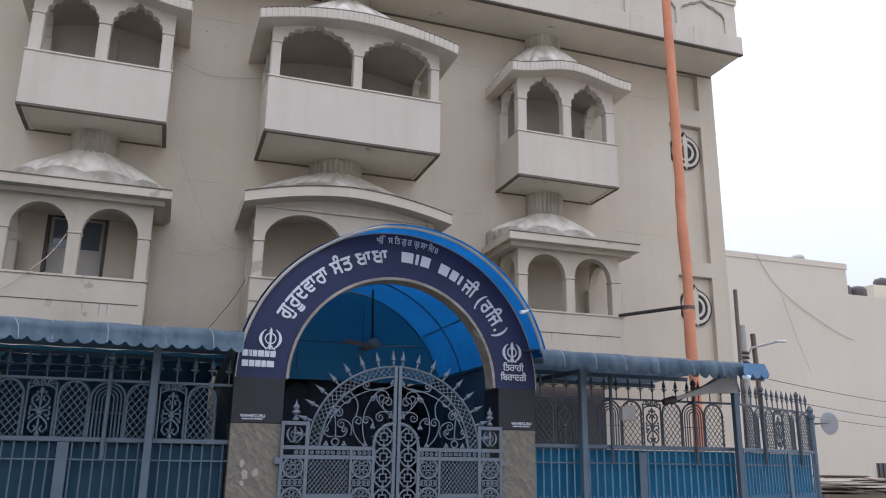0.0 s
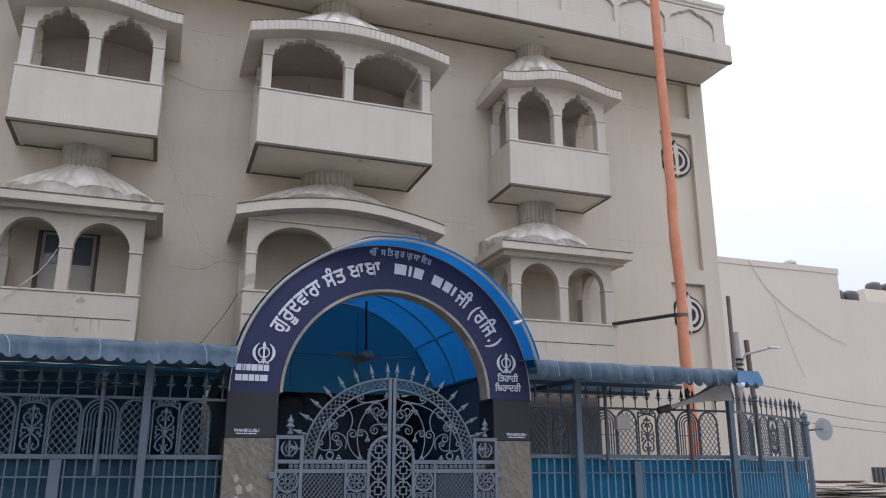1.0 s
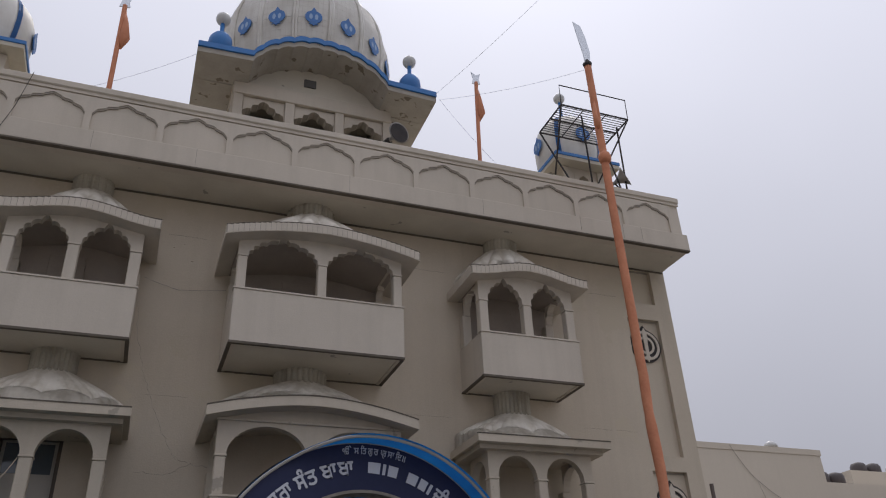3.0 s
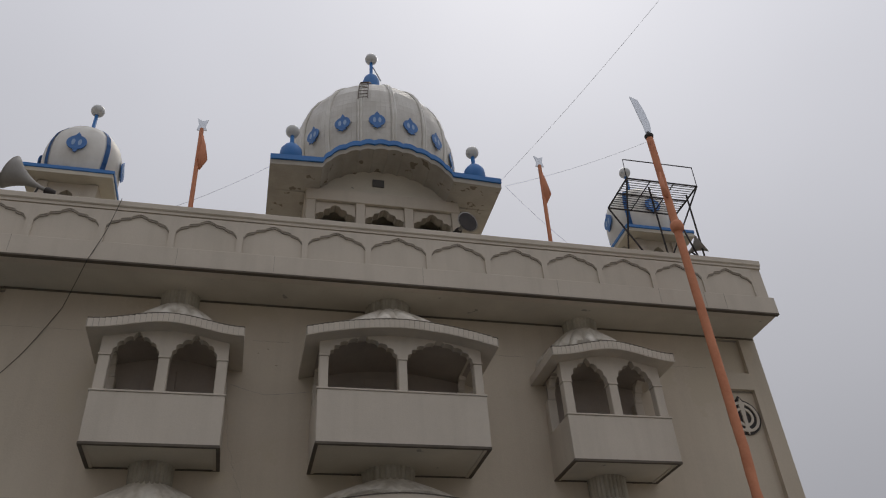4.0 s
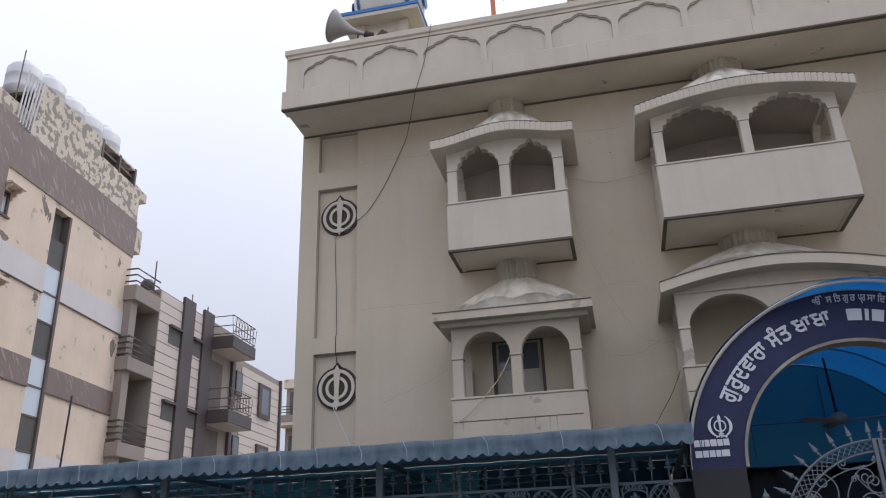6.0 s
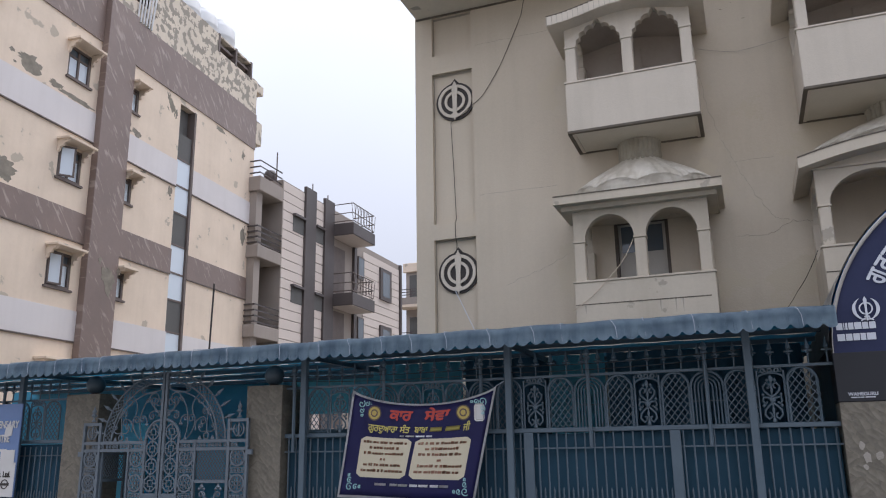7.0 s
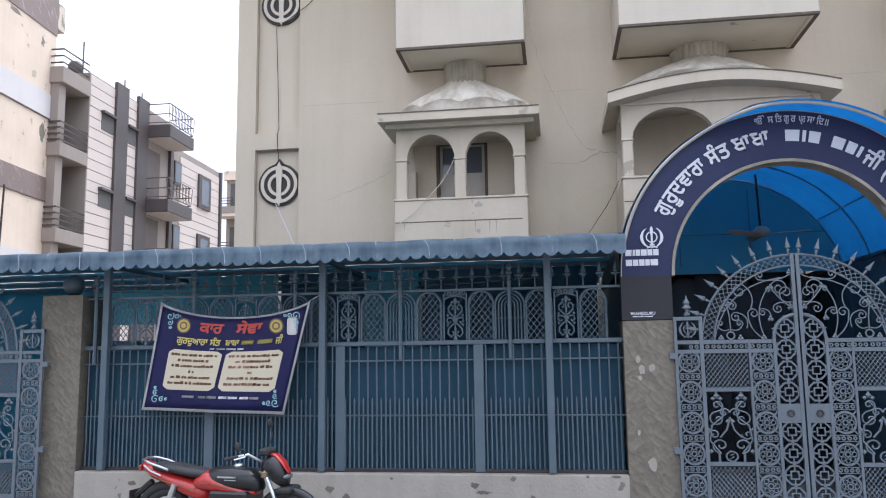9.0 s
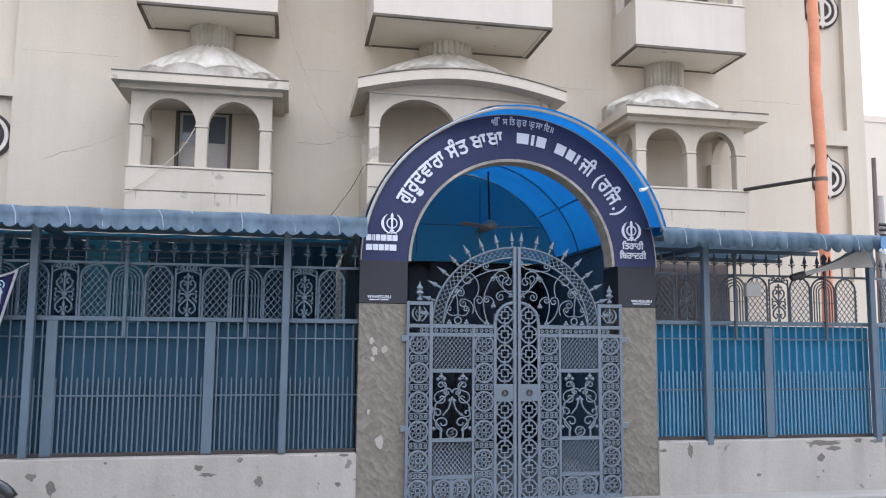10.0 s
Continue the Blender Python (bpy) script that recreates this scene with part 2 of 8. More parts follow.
M = dict(
    rock=chiselled_mat("chiselled_grey_brown_stone", (0.172, 0.152, 0.119), (0.100, 0.089, 0.069)),
    wall=mat("weathered_cream_paint", (0.585, 0.505, 0.396), (0.46, 0.397, 0.307), 0.8, streak=0.22, big=0.45, bump=0.3, stain=(0.51, 0.44, 0.332), stain_at=0.62, stain_scale=0.8),
    white=mat("off_white_paint", (0.605, 0.538, 0.448), (0.50, 0.445, 0.366), 0.75, streak=0.42, big=0.8, bump=0.25),
    stucco=mat("weathered_stucco", (0.575, 0.502, 0.400), (0.45, 0.392, 0.306), 0.8, streak=0.35, big=0.9, bump=0.25, stain=(0.36, 0.315, 0.25), stain_at=0.70, stain_scale=2.2),
    bare=mat("stained_cement_dome", (0.82, 0.775, 0.69), (0.52, 0.47, 0.385), 0.85, big=2.6, fine=14.0, streak=0.85, bump=0.4),
    neck=mat("streaked_cement", (0.56, 0.52, 0.43), (0.30, 0.27, 0.21), 0.85, big=2.0, streak=0.7, bump=0.3),
    grout=mat("grey_tile_grout", (0.62, 0.585, 0.53), (0.47, 0.44, 0.395), 0.8, big=2.0),
    groove=mat("groove_tone", (0.41, 0.365, 0.30), (0.32, 0.285, 0.235), 0.9, big=4.0),
    joint=mat("joint_and_recess_shade", (0.35, 0.315, 0.26), (0.27, 0.24, 0.20), 0.9, big=4.0),
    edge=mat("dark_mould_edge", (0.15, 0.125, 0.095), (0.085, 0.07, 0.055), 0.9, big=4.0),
    bare_patch=mat("bare_cement_patch", (0.17, 0.152, 0.13), (0.09, 0.08, 0.068), 0.9, big=6.0, fine=30.0, bump=0.5),
    # rough plaster, darkened in colour for the upper balconies' inner shade
    shaded_bare_plaster=mat("rough_shaded_plaster", (0.40, 0.345, 0.295), (0.30, 0.255, 0.215), 0.9, big=1.5, fine=14.0, bump=0.4),
    # grey plaster tone with inner shade in it, used on a door leaf
    inner=mat("shaded_grey_plaster", (0.50, 0.47, 0.42), (0.40, 0.375, 0.33), 0.85, big=1.0),
    door=mat("brown_door_wood", (0.10, 0.075, 0.055), (0.06, 0.045, 0.035), 0.6, big=3.0),
    # dark tone for unlit rooms: shade is put into backings and open lights
    dark=mat("unlit_room_shade", (0.13, 0.125, 0.12), (0.08, 0.078, 0.075), 0.8),
    tile=mat("dome_white_tiles", (0.72, 0.70, 0.65), (0.52, 0.49, 0.43), 0.45, big=1.6, fine=9.0, streak=0.35, bump=0.1, rand=0.15),
    trim=mat("bright_blue_paint", (0.03, 0.185, 0.48), (0.03, 0.14, 0.38), 0.5, big=3.0),
    badge=mat("faded_blue_emblem_paint", (0.030, 0.115, 0.33), (0.035, 0.17, 0.44), 0.5, big=14.0, fine=30.0),
    badge_mark=mat("pale_blue_emblem_paint", (0.30, 0.42, 0.58), (0.20, 0.32, 0.50), 0.5, big=9.0),
    old_soffit=mat("old_stained_soffit", (0.48, 0.445, 0.385), (0.33, 0.30, 0.255), 0.9, big=1.5, streak=0.2, stain=(0.20, 0.17, 0.13), stain_at=0.66, stain_scale=3.5),
    soot=mat("dirty_soffit", (0.62, 0.57, 0.475), (0.47, 0.43, 0.355), 0.85, big=1.2, stain=(0.30, 0.28, 0.24), stain_at=0.72, stain_scale=2.5),
    globe=mat("milky_lamp_globe", (0.62, 0.62, 0.60), (0.5, 0.5, 0.48), 0.3, bump=0.0),
    orange=mat("orange_cloth", (0.66, 0.275, 0.15), (0.50, 0.185, 0.095), 0.8, big=3.0, fine=24.0, bump=1.0, bump_scale=11.0),
    steel=mat("polished_steel", (0.6, 0.62, 0.64), (0.5, 0.52, 0.55), 0.3, 0.9, bump=0.0),
    iron=mat("rusty_dark_iron", (0.055, 0.045, 0.04), (0.03, 0.027, 0.027), 0.65, 0.3, big=5.0),
    black=mat("black_rubber", (0.02, 0.02, 0.021), (0.014, 0.014, 0.014), 0.7, bump=0.1),
    horn=mat("weathered_grey_horn", (0.38, 0.365, 0.34), (0.27, 0.255, 0.235), 0.6, big=3.0),
    tarp=mat("blue_tarpaulin", (0.022, 0.23, 0.56), (0.018, 0.16, 0.44), 0.45, big=2.0, fine=8.0, bump=0.3, bump_scale=3.0, thin=0.72),
    sheet=mat("blue_plastic_sheet", (0.030, 0.195, 0.345), (0.018, 0.125, 0.235), 0.75, spec=0.2, big=1.1, fine=6.0, bump=0.3, bump_scale=3.5, thin=0.4),
    backing=mat("teal_blue_painted_board", (0.17, 0.56, 0.70), (0.13, 0.48, 0.62), 0.7, spec=0.2, big=0.8, thin=0.3),
    navy=mat("navy_sign_board", (0.032, 0.038, 0.086), (0.025, 0.030, 0.068), 0.7, spec=0.2, big=2.0, bump=0.02),
    letter=mat("white_sign_vinyl", (0.56, 0.58, 0.63), (0.48, 0.50, 0.55), 0.6, bump=0.0),
    granite=mat("black_granite", (0.024, 0.025, 0.030), (0.016, 0.017, 0.021), 0.45, spec=0.3, fine=90.0, bump=0.0),
    stone=mat("mottled_beige_stone", (0.33, 0.30, 0.255), (0.13, 0.115, 0.095), 0.55, big=5.5, fine=22.0, bump=0.6, bump_scale=12.0, stain=(0.42, 0.40, 0.36), stain_at=0.70, stain_scale=6.0),
    fence=mat("grey_blue_fence_enamel", (0.086, 0.122, 0.152), (0.060, 0.088, 0.114), 0.45, big=3.0, fine=40.0, bump=0.15),
    pipe=mat("painted_blue_pipe", (0.10, 0.26, 0.40), (0.07, 0.20, 0.32), 0.5, big=3.0, bump=0.05),
    fence_blue=mat("mid_blue_bar_enamel", (0.125, 0.235, 0.315), (0.085, 0.165, 0.235), 0.45, big=3.0, fine=40.0, bump=0.15),
    # darker enamel copy: backlight and awning shade are put in with the grime
    fence_dark=mat("shaded_grimy_fence_enamel", (0.062, 0.078, 0.092), (0.036, 0.044, 0.052), 0.5, big=3.0, fine=40.0, bump=0.2),
    gate=mat("silver_blue_gate_enamel", (0.124, 0.150, 0.176), (0.086, 0.107, 0.128), 0.45, big=3.0, fine=40.0, bump=0.15),
    awning=mat("faded_blue_awning_vinyl", (0.205, 0.285, 0.345), (0.085, 0.140, 0.195), 0.5, big=5.0, fine=9.0, streak=0.5, bump=0.2, thin=0.12),
    seam_blue=mat("bright_blue_vinyl", (0.10, 0.22, 0.36), (0.06, 0.14, 0.25), 0.5, big=8.0, bump=0.2, thin=0.12),
    seam=mat("pale_seam_tape", (0.36, 0.40, 0.46), (0.28, 0.32, 0.38), 0.6, bump=0.0),
    plinth=mat("peeling_white_plaster", (0.375, 0.345, 0.30), (0.265, 0.243, 0.21), 0.85, big=1.3, fine=20.0, streak=0.4, bump=0.6, stain=(0.16, 0.148, 0.132), stain_at=0.72, stain_scale=5.0),
    road=mat("dusty_pale_concrete", (0.30, 0.278, 0.245), (0.225, 0.208, 0.18), 0.9, big=0.4, fine=60.0, bump=0.5),
    cement=mat("grey_cement_paving", (0.32, 0.30, 0.27), (0.24, 0.225, 0.205), 0.9, big=0.8, fine=30.0, bump=0.4),
    dusty=mat("dusty_cream_enamel", (0.56, 0.46, 0.34), (0.40, 0.33, 0.25), 0.6, big=4.0),
    brass=mat("dull_brass", (0.30, 0.22, 0.13), (0.2, 0.15, 0.09), 0.4, 0.7),
    cream=mat("flaking_cream_paint", (0.79, 0.655, 0.525), (0.64, 0.525, 0.415), 0.85, big=0.8, fine=10.0, streak=0.2, stain=(0.47, 0.40, 0.32), stain_at=0.66, stain_scale=1.6, bump=0.3),
    flaked=mat("badly_flaking_cream_paint", (0.70, 0.61, 0.50), (0.58, 0.51, 0.42), 0.9, big=0.5, fine=10.0, streak=0.3, stain=(0.31, 0.275, 0.23), stain_at=0.53, stain_scale=3.4, bump=0.5),
    peeled=mat("peeled_grey_plaster", (0.30, 0.265, 0.215), (0.17, 0.15, 0.12), 0.9, big=5.0, fine=16.0, bump=0.6),
    lilac=mat("pale_grey_band_paint", (0.69, 0.65, 0.64), (0.61, 0.57, 0.56), 0.8, big=0.6, streak=0.3),
    marble=marble_mat("brown_veined_cladding", (0.240, 0.176, 0.150), (0.178, 0.130, 0.110), (0.48, 0.40, 0.345)),
    frame=mat("grey_brown_window_frame", (0.15, 0.115, 0.10), (0.10, 0.078, 0.07), 0.6, big=3.0),
    clear=mat("clear_scratched_plastic", (0.62, 0.64, 0.66), (0.5, 0.52, 0.54), 0.2, bump=0.0, thin=0.85),
    pane=glass_mat("window_glass", (0.10, 0.12, 0.14), 0.08),
    milk=glass_mat("frosted_sky_pale_panel", (0.60, 0.66, 0.72), 0.3),
    board=mat("white_cladding_board", (0.65, 0.56, 0.50), (0.56, 0.485, 0.43), 0.6, big=0.8, fine=18.0, rand=0.25),
    char=mat("charcoal_pilaster_stone", (0.092, 0.075, 0.071), (0.066, 0.054, 0.052), 0.5, big=1.0),
    taupe=mat("taupe_render", (0.34, 0.29, 0.255), (0.28, 0.24, 0.21), 0.8, big=0.8, streak=0.3),
    buff=mat("plain_buff_render", (0.62, 0.55, 0.45), (0.55, 0.485, 0.395), 0.85, big=0.3, fine=8.0, streak=0.2),
    tank=mat("white_water_tank", (0.66, 0.66, 0.66), (0.55, 0.55, 0.55), 0.5, big=2.0),
    red=mat("red_motorcycle_paint", (0.40, 0.022, 0.02), (0.32, 0.018, 0.016), 0.3, bump=0.0, coat=0.3),
    gloss=mat("black_motorcycle_paint", (0.016, 0.016, 0.018), (0.012, 0.012, 0.013), 0.3, bump=0.0, coat=0.15, spec=0.35),
    seat=mat("black_seat_vinyl", (0.025, 0.025, 0.027), (0.018, 0.018, 0.02), 0.55, fine=80.0, bump=0.3),
    print_blue=mat("printed_navy_vinyl", (0.022, 0.022, 0.13), (0.016, 0.017, 0.10), 0.45, big=1.6, bump=0.1, bump_scale=4.0),
    print_cream=mat("printed_cream_panel", (0.56, 0.50, 0.37), (0.48, 0.43, 0.31), 0.5, bump=0.0),
    print_brown=mat("printed_brown_ink", (0.46, 0.25, 0.17), (0.38, 0.20, 0.135), 0.5, bump=0.0),
    print_red=mat("printed_red_ink", (0.42, 0.05, 0.04), (0.36, 0.045, 0.035), 0.5, bump=0.0),
    print_yellow=mat("printed_yellow_ink", (0.54, 0.47, 0.14), (0.48, 0.41, 0.12), 0.5, bump=0.0),
    print_gold=mat("printed_gold_ink", (0.48, 0.36, 0.09), (0.38, 0.28, 0.07), 0.5, bump=0.0),
    print_teal=mat("printed_pale_teal", (0.30, 0.52, 0.55), (0.26, 0.46, 0.5), 0.5, bump=0.0),
    sign_blue=mat("printed_mid_blue", (0.15, 0.225, 0.41), (0.12, 0.185, 0.35), 0.45, big=1.5, bump=0.05),
    # white toned down for the clinic board's shade as well as its fading
    sign_dull=mat("faded_shaded_white_vinyl", (0.60, 0.58, 0.56), (0.48, 0.47, 0.46), 0.6, big=2.5, fine=12.0, bump=0.05),
    sign_white=mat("printed_white_vinyl", (0.84, 0.84, 0.86), (0.77, 0.77, 0.79), 0.5, big=1.5, bump=0.05),
    # darker copy of the blue sheet: shade under the long awning, in colour
    dim=mat("shaded_blue_sheet", (0.042, 0.098, 0.146), (0.028, 0.068, 0.106), 0.8, spec=0.15, big=1.1, fine=6.0, bump=0.3, bump_scale=3.5, thin=0.3),
    roofing=mat("blue_translucent_roofing", (0.045, 0.24, 0.36), (0.025, 0.15, 0.25), 0.6, spec=0.2, big=1.1, fine=6.0, bump=0.2, bump_scale=3.5, thin=0.65),
    # dimmer roofing copy: the weaker light from above is put into its colour
    roofing_dim=mat("dim_blue_roofing", (0.035, 0.15, 0.22), (0.02, 0.095, 0.15), 0.7, spec=0.2, big=1.1, fine=6.0, bump=0.2, bump_scale=3.5, thin=0.25),
    drape=mat("teal_sheet", (0.14, 0.46, 0.56), (0.08, 0.31, 0.40), 0.6, big=1.2, fine=6.0, bump=0.3, bump_scale=3.0, thin=0.4),
    shade_cloth=mat("shade_blue_cloth", (0.045, 0.125, 0.185), (0.022, 0.070, 0.11), 0.7, big=1.2, fine=6.0, bump=0.3, bump_scale=3.0, thin=0.25),
    wire=mat("grey_wire", (0.22, 0.22, 0.23), (0.18, 0.18, 0.19), 0.6, bump=0.0),
    shade=mat("shade_blue_boarding", (0.085, 0.15, 0.195), (0.062, 0.115, 0.155), 0.6, big=1.0),
    cyan=mat("cyan_blue_painted_wall", (0.05, 0.32, 0.48), (0.03, 0.19, 0.31), 0.6, big=1.6),
    cyan_bright=mat("bright_patch_cyan", (0.10, 0.62, 0.82), (0.07, 0.50, 0.72), 0.45, big=2.0),
    leaf=mat("dark_hall_silhouette", (0.085, 0.092, 0.105), (0.058, 0.064, 0.074), 0.9),
    brown=mat("brown_board", (0.14, 0.10, 0.075), (0.10, 0.075, 0.055), 0.7),
    rust=mat("rusty_tin_sheets", (0.40, 0.35, 0.30), (0.22, 0.17, 0.13), 0.7, big=2.0, rand=0.6),
)

# ---- mesh helpers ----
ORIGIN = {}


def thing(name, at, label, category, group="", kind="", turn=0.0):
    """An Empty at the base of a thing; its parts are built in metres from the world's origin unless it is turned."""
    ob = new(name)
    ob.matrix_basis = pose(*at, 0, 0, turn)
    ob.empty_display_size = 0.2
    ORIGIN[ob.name] = Vector((0, 0, 0)) if turn else Vector(at)
    return tagged(ob, label, category, group, kind)


def finish(name, bm, material, smooth=False):
    bmesh.ops.recalc_face_normals(bm, faces=bm.faces)
    me = bpy.data.meshes.new(name)
    for f in bm.faces:
        f.smooth = smooth
    bm.to_mesh(me)
    bm.free()
    me.materials.append(M[material] if isinstance(material, str) else material)
    return me


def part(name, bm, material, parent, label="", smooth=False):
    """One mesh object under a thing or under a part."""
    o = ORIGIN[parent.name]
    bmesh.ops.translate(bm, verts=bm.verts, vec=-o)
    ob = new(name, finish(name, bm, material, smooth))
    ob.parent = parent
    ORIGIN[ob.name] = o
    return tagged(ob, label)


def piece(name, me, parent, at, spin=None):
    """A part that shares its mesh with others alike."""
    ob = new(name, me)
    ob.parent = parent
    m = Matrix.Translation(Vector(at) - ORIGIN[parent.name])
    ob.matrix_basis = m @ spin if spin else m
    return ob


def solid(name, bm, material, label, category, group="", kind="", smooth=False):
    """A thing that is a single mesh."""
    return tagged(new(name, finish(name, bm, material, smooth)), label, category, group, kind)


def box(bm, x0, x1, y0, y1, z0, z1, bev=0.0):
    r = bmesh.ops.create_cube(bm, size=1.0, matrix=Matrix.LocRotScale(((x0 + x1) / 2, (y0 + y1) / 2, (z0 + z1) / 2), None, (abs(x1 - x0), abs(y1 - y0), abs(z1 - z0))))
    if bev:
        es = {e for v in r["verts"] for e in v.link_edges}
        bmesh.ops.bevel(bm, geom=list(es), offset=bev, segments=1, affect="EDGES", profile=0.5)
    return bm


def tube(bm, pts, r, n=6, closed=False):
    """A round bar along points; r may be a list."""
    pts = [Vector(p) for p in pts]
    k = len(pts)
    rs = r if isinstance(r, (list, tuple)) else [r] * k
    rings, up = [], None
    for i, p in enumerate(pts):
        a, b = (pts[i - 1], pts[(i + 1) % k]) if closed else (pts[max(i - 1, 0)], pts[min(i + 1, k - 1)])
        d = (b - a).normalized()
        if up is None:
            up = d.orthogonal().normalized()
        up = (up - d * up.dot(d)).normalized()
        side = d.cross(up)
        rings.append([bm.verts.new(p + (up * math.cos(2 * math.pi * j / n) + side * math.sin(2 * math.pi * j / n)) * rs[i]) for j in range(n)])
    for i in range(k if closed else k - 1):
        a, b = rings[i], rings[(i + 1) % k]
        for j in range(n):
            bm.faces.new((a[j], a[(j + 1) % n], b[(j + 1) % n], b[j]))
    if not closed:
        bm.faces.new(rings[0])
        bm.faces.new(rings[-1])
    return bm


def lathe(bm, prof, c=(0, 0, 0), n=24, sx=1.0, sy=1.0, ribs=0, depth=0.0):
    """A turned form from (radius, height) pairs, with lobes if asked for."""
    rings = []
    for r, z in prof:
        ring = []
        for j in range(n):
            a = 2 * math.pi * j / n
            k = r * (1 + depth * (abs(math.cos(ribs * a / 2)) - 0.6)) if ribs else r
            ring.append(bm.verts.new((c[0] + sx * k * math.cos(a), c[1] + sy * k * math.sin(a), c[2] + z)))
        rings.append(ring)
    for a, b in zip(rings, rings[1:]):
        for j in range(n):
            bm.faces.new((a[j], a[(j + 1) % n], b[(j + 1) % n], b[j]))
    bm.faces.new(rings[0])
    bm.faces.new(rings[-1])
    return bm


def prism(bm, pts, d0, d1, to=lambda u, w, v: (u, w, v)):
    """A flat outline (u, v) given thickness from d0 to d1."""
    a = [bm.verts.new(to(u, d0, v)) for u, v in pts]
    b = [bm.verts.new(to(u, d1, v)) for u, v in pts]
    bm.faces.new(a)
    bm.faces.new(b[::-1])
    for i in range(len(pts)):
        j = (i + 1) % len(pts)
        bm.faces.new((a[i], a[j], b[j], b[i]))
    return bm


def band(bm, low, high, d0, d1, to=lambda u, w, v: (u, w, v)):
    """A solid between two lines of points (u, v), such as an arch's soffit and the wall's top."""
    rows = [[bm.verts.new(to(u, d, v)) for u, v in line] for d in (d0, d1) for line in (low, high)]
    k = len(low)
    for a, b in ((0, 1), (2, 3), (0, 2), (1, 3)):
        for i in range(k - 1):
            bm.faces.new((rows[a][i], rows[a][i + 1], rows[b][i + 1], rows[b][i]))
    for i in (0, k - 1):
        bm.faces.new((rows[0][i], rows[1][i], rows[3][i], rows[2][i]))
    return bm


def ring(bm, r0, r1, d0, d1, c=(0, 0), n=32, a0=0.0, a1=2 * math.pi, to=lambda u, w, v: (u, w, v), tall=1.0):
    k = [a0 + (a1 - a0) * i / n for i in range(n + 1)]
    return band(bm, [(c[0] + r0 * math.cos(a), c[1] + tall * r0 * math.sin(a)) for a in k], [(c[0] + r1 * math.cos(a), c[1] + tall * r1 * math.sin(a)) for a in k], d0, d1, to)


def holed_wall(bm, x0, x1, z0, z1, y0, y1, holes, to=lambda u, w, v: (u, w, v)):
    """A wall with rectangular openings (x0, x1, z0, z1) that go through it."""
    xs = sorted({x0, x1, *(h[0] for h in holes), *(h[1] for h in holes)})
    zs = sorted({z0, z1, *(h[2] for h in holes), *(h[3] for h in holes)})

    def full(i, j):
        if not (0 <= i < len(xs) - 1 and 0 <= j < len(zs) - 1):
            return False
        x, z = (xs[i] + xs[i + 1]) / 2, (zs[j] + zs[j + 1]) / 2
        return not any(h[0] < x < h[1] and h[2] < z < h[3] for h in holes)

    vs = {}

    def v(i, j, k):
        if (i, j, k) not in vs:
            vs[i, j, k] = bm.verts.new(to(xs[i], (y0, y1)[k], zs[j]))
        return vs[i, j, k]

    for i in range(len(xs) - 1):
        for j in range(len(zs) - 1):
            if full(i, j):
                for k in (0, 1):
                    bm.faces.new((v(i, j, k), v(i + 1, j, k), v(i + 1, j + 1, k), v(i, j + 1, k)))
                for di, dj, a, b in ((-1, 0, (i, j), (i, j + 1)), (1, 0, (i + 1, j), (i + 1, j + 1)), (0, -1, (i, j), (i + 1, j)), (0, 1, (i, j + 1), (i + 1, j + 1))):
                    if not full(i + di, j + dj):
                        bm.faces.new((v(*a, 0), v(*b, 0), v(*b, 1), v(*a, 1)))
    return bm


def arc(cx, cz, a, h, k=14, foils=0):
    """The soffit of an arch from its left to its right spring: round, or lobed."""
    out = []
    k = k if not foils else foils * 6
    for i in range(k + 1):
        t = math.pi * (1 - i / k)
        s = 1.0 if not foils else 0.90 + 0.10 * abs(math.sin(foils * t)) ** 0.6
        point = 1.0 if not foils else 1 + 0.08 * max(0.0, math.sin(t)) ** 12 + 0.16 * max(0.0, math.sin(t)) ** 90
        out.append((cx + a * s * math.cos(t), cz + h * s * point * math.sin(t)))
    out[0], out[-1] = (cx - a, cz), (cx + a, cz)
    return out


def writing(text, size, bold=0.0, thick=0.004):
    """A flat mesh of letters, centred on x, its foot on y = 0, raised in z."""
    c = bpy.data.curves.new("letters", "FONT")
    c.body, c.size, c.align_x, c.extrude, c.resolution_u = text, size, "CENTER", thick / 2, 3
    ob = new("letters", c)
    me = bpy.data.meshes.new_from_object(ob.evaluated_get(bpy.context.evaluated_depsgraph_get()))
    bpy.data.objects.remove(ob)
    if bold:
        # thicker strokes: the same letters laid a little apart
        bm = bmesh.new()
        for i, (u, v) in enumerate(((0, 0), (1, 0), (-1, 0), (0, 1), (0, -1))):
            me.transform(Matrix.Translation((u * bold, v * bold, i * 0.0004)))
            bm.from_mesh(me)
            me.transform(Matrix.Translation((-u * bold, -v * bold, -i * 0.0004)))
        bm.to_mesh(me)
        bm.free()
    return me


def write(name, text, size, at, material, parent, lean=0.0, bold=0.0, width=0.0, turn=0.0, label=""):
    """Letters that face -y, at a place, leaning to the left by an angle."""
    me = writing(text, size, bold)
    me.materials.clear()
    me.materials.append(M[material])
    if width:
        xs = [v.co.x for v in me.vertices]
        k = width / (max(xs) - min(xs))
        me.transform(Matrix.Diagonal((k, 1, 1, 1)))
    ob = new(name, me)
    ob.parent = parent
    ob.matrix_basis = Matrix.Translation(Vector(at) - ORIGIN[parent.name]) @ pose(0, 0, 0, 90, 0, turn) @ pose(0, 0, 0, 0, 0, lean)
    return tagged(ob, label)


